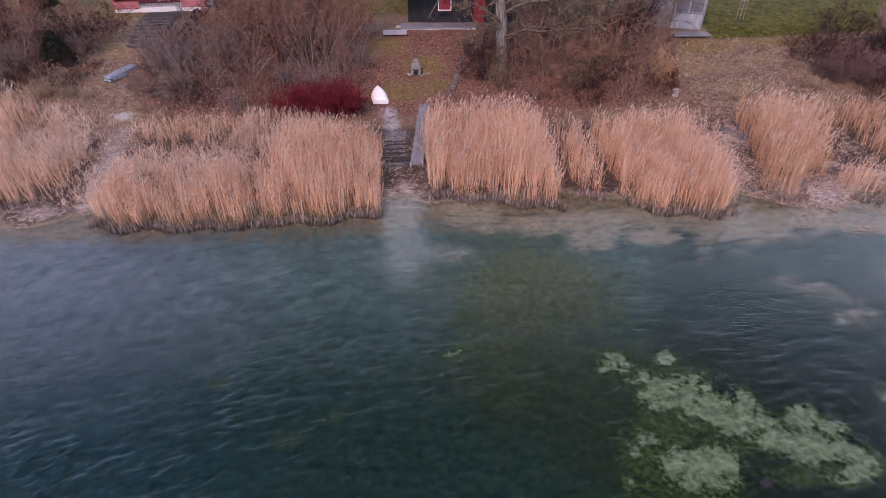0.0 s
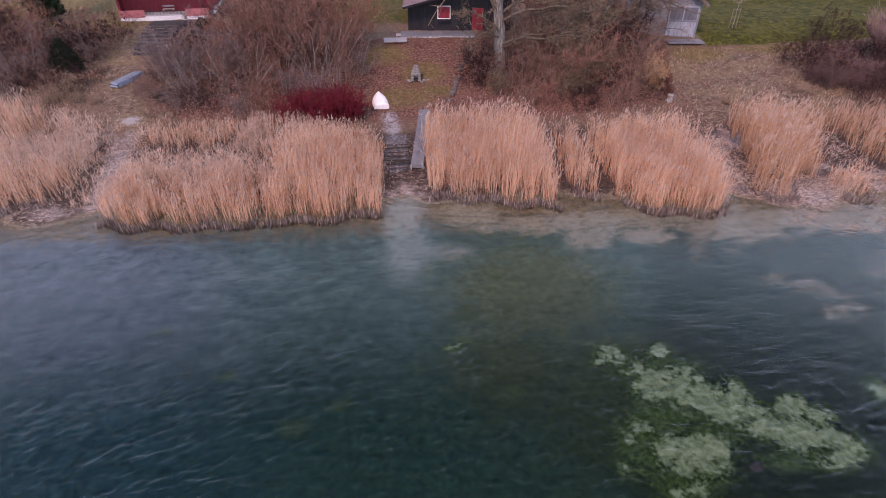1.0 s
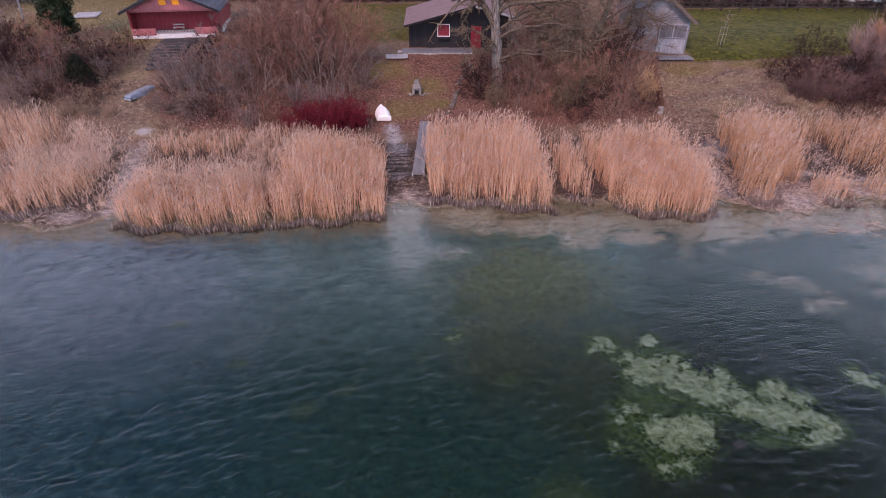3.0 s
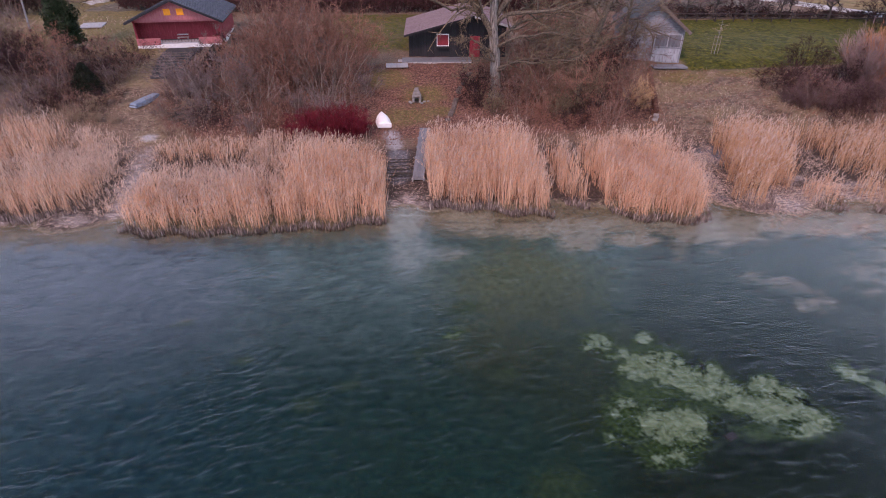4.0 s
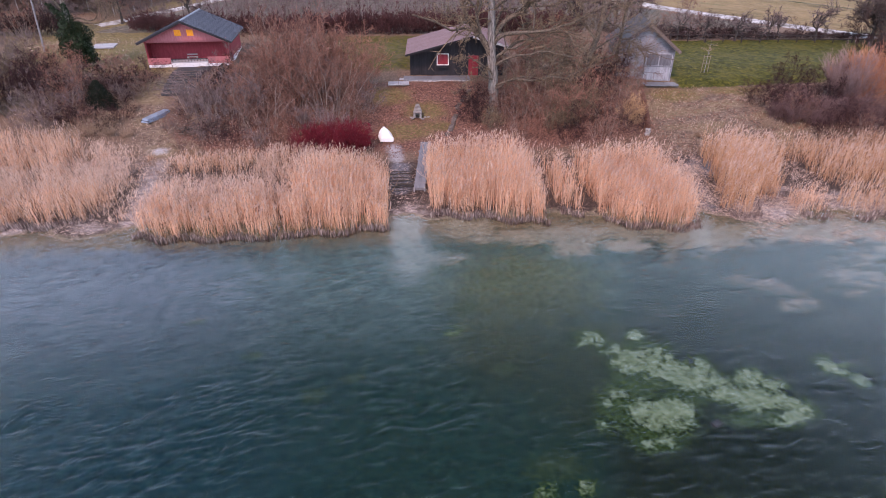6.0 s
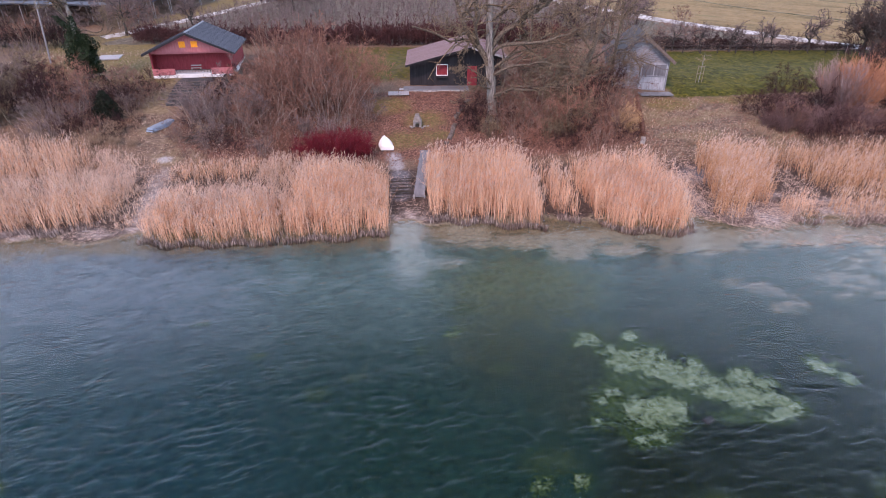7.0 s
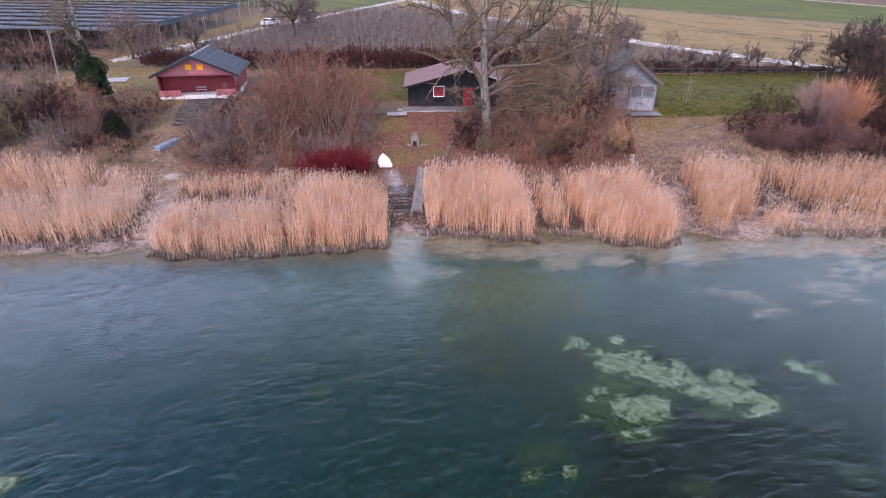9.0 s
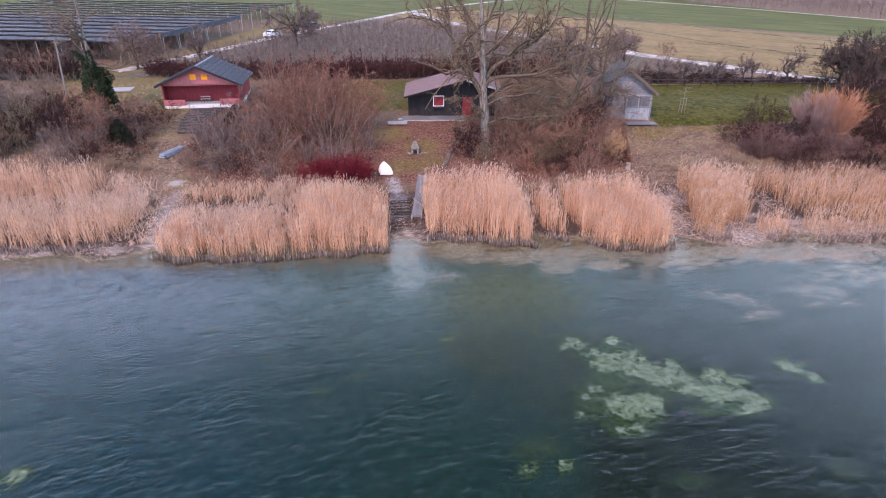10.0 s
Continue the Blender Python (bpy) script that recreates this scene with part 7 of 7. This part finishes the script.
def orchard_row(seed, a, b, label, tall=2.5, step=0.95, post=6.0, net=None, roll=0.16, wide=3.2):
    """One row of dormant espalier fruit trees with posts; net: the furled hail net on top."""
    rng = np.random.RandomState(seed)
    a, b = np.array(a, float), np.array(b, float)
    ln = np.linalg.norm(b - a)
    n = int(ln / step)
    f = (np.arange(n) + rng.uniform(0.2, 0.8, n)) / n
    p = a + (b - a) * f[:, None]
    base = np.stack([p[:, 0], p[:, 1], land(p[:, 0], p[:, 1])], 1)
    k = 3
    g = np.linspace(0, 1, k)
    h = tall * rng.uniform(0.75, 1.05, n)
    lines = base[:, None] + np.stack([rng.normal(0, 0.08, (n, k)), rng.normal(0, 0.08, (n, k)), g[None] * h[:, None]], 2)
    rad = np.full((n, 1), 0.035) * np.linspace(1, 0.5, k)[None]
    l1, r1 = shoots(rng, lines, rad, 14, (0.3, 0.6), (30, 80), 0.15, 2, 0.05, 0.12, 0.6, 0.018)
    l2, r2 = shoots(rng, l1, r1, 3, (0.5, 0.9), (20, 60), 0.15, 2, 0.05, 0.2, 0.8, 0.014)
    pieces = [(*tubes(lines, rad, 3), 0), (*ribbons(l1, r1 * 1.2, rng), 1), (*ribbons(l2, r2 * 1.3, rng), 1)]
    m = max(2, int(ln / post) + 1)
    pp = a + (b - a) * np.linspace(0, 1, m)[:, None]
    top = (tall + 1.0) if net else tall + 0.4
    z = land(pp[:, 0], pp[:, 1])
    thick = 0.06 if net else 0.035
    posts = np.stack([np.stack([pp[:, 0], pp[:, 1], z - 0.2], 1), np.stack([pp[:, 0], pp[:, 1], z + top], 1)], 1)
    pieces.append((*tubes(posts, np.full((m, 2), thick), 4), 2))
    mats = [TG, TG, M["pale_pole"] if net else TG]
    if net:
        sag = np.linspace(0, 1, m * 4)
        q = a + (b - a) * sag[:, None]
        zz = land(q[:, 0], q[:, 1]) + top - 0.08 - 0.12 * np.abs(np.sin(sag * np.pi * (m - 1)))
        line = np.stack([q[:, 0], q[:, 1], zz], 1)[None]
        pieces.append((*tubes(line, np.full((1, len(sag)), roll), 5), 3))
        side = np.array([-(b - a)[1], (b - a)[0], 0]) / ln
        sheet = np.stack([line[0] + side * 0.1, line[0] + side * wide * 0.5 + [0, 0, 0.05], line[0] + side * wide + [0, 0, 0.15]], 1)
        ids = np.arange(sheet.shape[0] * 3).reshape(-1, 3)
        pieces.append((sheet.reshape(-1, 3), np.stack([ids[:-1, :-1], ids[1:, :-1], ids[1:, 1:], ids[:-1, 1:]], -1).reshape(-1, 4), 4))
        mats += [M["net_dark"], net]
    v, q, s = joined(pieces)
    return tagged(new("orchard_row", quads_mesh("orchard_row", v, q, mats, s)), label, "orchard row", "orchard rows", "stuff")


for k in range(15):
    y = 52.5 + k * 3.6
    x0 = -36 + (y - 67.5) * 0.475 + 3.4 if y > 60 else -31 + (y - 52) * 0.2
    x1 = 40 - (y - 70) * 0.85 - 4 if y > 66 else 42 - (y - 50) * 0.2
    if x1 - x0 > 6:
        orchard_row(200 + k, (x0, y), (min(x1, 30), y + 0.5), "row of dormant espalier fruit trees on posts", 2.3, 1.0, 12.0)
for k in range(-1, 14):
    y = 66 + k * 4.6
    x1 = -43 + (y - 66) * 0.26
    orchard_row(241 + k, (-110 + k, y + 9), (x1, y), "orchard row under half furled hail netting", 2.4, 1.8, 7.0, M["net_blue"] if k < 6 else M["net_green"], 0.14, 4.35 if k < 6 else 1.0)


for k in range(6):
    orchard_row(280 + k, (84 + k * 5, 197 + k * 2), (152 + k * 5, 108 + k * 2), "far row of tall dormant orchard trees", 4.6, 1.6, 14.0)


def net_edge():
    """The furled blue net hung along the block's end posts."""
    e = group_of("hail_net", pose(-42, 70, 0), "blue hail net furled along the orchard's end posts", "net")
    inv = e.matrix_world.inverted()
    ys = [70 + 4.6 * k for k in range(7)]
    for y0, y1 in zip(ys[:-1], ys[1:]):
        p = Vector((-41.8 + (y0 - 70) * 0.26, y0, height(-41, y0) + 3.3))
        q = Vector((-41.8 + (y1 - 70) * 0.26, y1, height(-41, y1) + 3.3))
        bm = bmesh.new()
        rod(bm, p, q, 0.15, n=6)
        bm.transform(inv)
        part("net_roll", bm, M["net_blue"], e)
        bm = bmesh.new()
        rod(bm, (p.x, p.y, p.z - 3.4), p + Vector((-0.3, 0, 0.2)), 0.07, n=6)
        bm.transform(inv)
        part("post", bm, M["grey_pole"], e)
        bm = bmesh.new()
        rows = []
        for i in range(7):
            c = p.lerp(q, i / 6)
            sag = 0.25 * math.sin(math.pi * i / 6)
            rows.append([bm.verts.new((c.x + 0.1 * math.sin(i * 2 + j), c.y, c.z - j * (0.9 - sag) / 3)) for j in range(4)])
        for i in range(6):
            for j in range(3):
                bm.faces.new((rows[i][j], rows[i + 1][j], rows[i + 1][j + 1], rows[i][j + 1]))
        bm.transform(inv)
        part("net_curtain", bm, M["net_blue"], e)


net_edge()


# ---- cars ----
def car(x, y, turn, body, label):
    e = group_of("car", pose(x, y, height(x, y) + 0.14, 0, 0, turn), label, "car")
    prof = [(-2.1, 0.35), (-2.12, 0.7), (-1.95, 0.95), (-1.45, 1.02), (-0.95, 1.42), (0.75, 1.45), (1.45, 1.02), (2.0, 0.92), (2.1, 0.6), (2.05, 0.3)]
    bm = prism(bmesh.new(), prof, -0.85, 0.85)
    bmesh.ops.bevel(bm, geom=bm.edges[:], offset=0.05, segments=2, affect="EDGES")
    b = part("body", bm, M[body], e)
    for s in (-1, 1):
        part("side_window", prism(bmesh.new(), [(-1.25, 1.05), (-0.85, 1.36), (0.65, 1.38), (1.15, 1.05)], s * 0.855 - 0.006, s * 0.855 + 0.006), M["dark_glass"], b)
        part("headlight", cube(-2.06, s * 0.6, 0.72, 0.08, 0.32, 0.16, bev=0.02), M["chrome"], b)
        part("tail_light", cube(2.05, s * 0.65, 0.75, 0.08, 0.25, 0.18, bev=0.02), M["red_paint"], b)
        for wx in (-1.3, 1.3):
            bm = bmesh.new()
            rod(bm, (wx, s * 0.68, 0.2), (wx, s * 0.88, 0.2), 0.33, n=18)
            w = part("wheel", bm, M["rubber"], e)
            bm = bmesh.new()
            rod(bm, (wx, s * 0.8, 0.2), (wx, s * 0.895, 0.2), 0.2, n=12)
            part("rim", bm, M["chrome"], w)
    m = Matrix.Translation((-1.22, 0, 1.22)) @ Matrix.Rotation(radians(51), 4, "Y")
    part("windscreen", cube(0, 0, 0, 0.02, 1.4, 0.5, m=m), M["dark_glass"], b)
    m = Matrix.Translation((1.13, 0, 1.25)) @ Matrix.Rotation(radians(-58), 4, "Y")
    part("rear_window", cube(0, 0, 0, 0.02, 1.35, 0.5, m=m), M["dark_glass"], b)


car(-26.2, 88.0, 62, "car_white", "silver white estate car parked on the gravel road")
car(-19.8, 100.5, 62, "car_dark", "dark blue car parked on the gravel road")


def lamp_post(x, y):
    e = group_of("marker_post", pose(x, y, height(x, y)), "short white marker post at the roadside", "post")
    bm = bmesh.new()
    rod(bm, (0, 0, 0), (0, 0, 1.7), 0.06)
    part("post", bm, M["pale_pole"], e)
    bm = bmesh.new()
    rod(bm, (0, 0, 1.7), (0, 0, 2.0), 0.13, 0.1)
    part("cap", bm, M["white_paint"], e)


lamp_post(-34.6, 66.5)


def fallen_branch(pts, r, label, mat):
    """A crooked branch lying on the ground."""
    bm = bmesh.new()
    p = [Vector((x, y, height(x, y) + 0.12 + dz)) for x, y, dz in pts]
    for k, (a, b) in enumerate(zip(p[:-1], p[1:])):
        rod(bm, a, b, r * (1 - 0.12 * k), r * (1 - 0.12 * (k + 1)), 6)
    me = bpy.data.meshes.new("fallen_branch")
    bm.to_mesh(me)
    bm.free()
    me.materials.append(M[mat])
    tagged(new("fallen_branch", me), label, "branch")


fallen_branch([(-18.0, 4.0, 0.1), (-16.2, 4.3, 0.25), (-14.6, 4.1, 0.2), (-12.8, 4.5, 0.3), (-11.4, 4.4, 0.2)], 0.07, "dark fallen branch lying behind the reeds", "dark_bark")
fallen_branch([(-2.4, 5.2, 0), (-1.6, 5.5, 0.05), (-0.6, 5.3, 0.05)], 0.06, "dark sodden branch in the landing gap", "dark_bark")
for k in range(7):
    y = 4.6 + 0.55 * k
    fallen_branch([(-2.5 + 0.2 * math.sin(k * 2), y, 0), (-1.6, y + 0.12 * math.sin(k * 3), 0.04), (-0.7 + 0.2 * math.cos(k), y + 0.1 * math.cos(k * 5), 0.02)], 0.035 + 0.012 * (k % 3), "dark sodden stick in the landing gap", "dark_bark")
fallen_branch([(-2.5, 6.3, 0), (-1.5, 6.1, 0.05), (-0.4, 6.4, 0.05)], 0.05, "dark sodden branch in the landing gap", "dark_bark")


def brush_pile(x, y, seed, sx, sy):
    """Cut sticks heaped on the ground, dark and pale ones mixed."""
    rng = np.random.RandomState(seed)
    n = 150
    cx, cy = x + rng.normal(0, sx, n), y + rng.normal(0, sy, n)
    a = rng.normal(0.4, 0.7, n)
    ln = rng.uniform(0.7, 2.4, n)
    up = np.abs(rng.normal(0, 0.16, n))
    d = np.stack([np.cos(a), np.sin(a) * 0.7, up], 1) * ln[:, None] / 2
    c = np.stack([cx, cy, land(cx, cy) + 0.1 + rng.uniform(0, 0.45, n) * np.exp(-((cx - x) / sx) ** 2)], 1)
    f = np.linspace(-1, 1, 4)[None, :, None]
    lines = c[:, None] + d[:, None] * f + rng.normal(0, 0.05, (n, 4, 3))
    l1, r1 = shoots(rng, lines, np.full((n, 4), 0.03), 3, (0.3, 0.6), (20, 60), 0.1, 3, 0.06, 0.2, 0.5, 0.01)
    v, q, s = joined([(*tubes(lines, rng.uniform(0.014, 0.035, n)[:, None] * np.linspace(1, 0.5, 4)[None], 4), 0), (*ribbons(l1, r1, rng), 1)])
    s = np.where((s == 0) & (np.arange(len(s)) // 12 % 3 == 0), 2, s)
    tagged(new("brush_pile", quads_mesh("brush_pile", v, q, [M["dark_bark"], TB, M["stem_pale"]], s)), "heap of cut brushwood sticks beside the old punt", "brushwood", kind="stuff")


brush_pile(-18.6, 15.4, 401, 1.2, 0.8)


def sunken_block(x, y, turn):
    """A pale stone block lying on the lake bed."""
    bm = cube(0, 0, 0.03, 0.5, 0.3, 0.1, bev=0.03)
    me = bpy.data.meshes.new("sunken_block")
    bm.to_mesh(me)
    bm.free()
    me.materials.append(M["dark_stone"])
    ob = new("sunken_block", me)
    ob.matrix_world = pose(x, y, height(x, y), 4, 3, turn)
    tagged(ob, "square stone block lying on the lake bed", "stone block")


sunken_block(10.75, -18.1, 25)


# ---- leaf litter ----
def scatter(seed, n, x0, x1, y0, y1, size, material, label):
    rng = np.random.RandomState(seed)
    x, y = rng.uniform(x0, x1, n), rng.uniform(y0, y1, n)
    c = np.stack([x, y, land(x, y) + 0.05], 1)
    a = rng.uniform(0, 6.28, n)
    s = rng.uniform(0.5, 1.2, n)[:, None] * size
    u = np.stack([np.cos(a), np.sin(a), rng.normal(0, 0.35, n)], 1) * s
    w = np.stack([-np.sin(a), np.cos(a), rng.normal(0, 0.35, n)], 1) * s * 0.7
    v = np.stack([c - u, c + w, c + u, c - w], 1).reshape(-1, 3)
    tagged(new("leaf_litter", quads_mesh("leaf_litter", v, np.arange(4 * n).reshape(-1, 4), [material])), label, "leaf litter", kind="stuff")


scatter(301, 16000, -14, 22, 10.5, 26, 0.085, M["litter"], "fallen brown leaves scattered over the garden slope")
scatter(302, 6000, 20, 42, 8, 22, 0.085, M["litter"], "fallen brown leaves below the lawn")
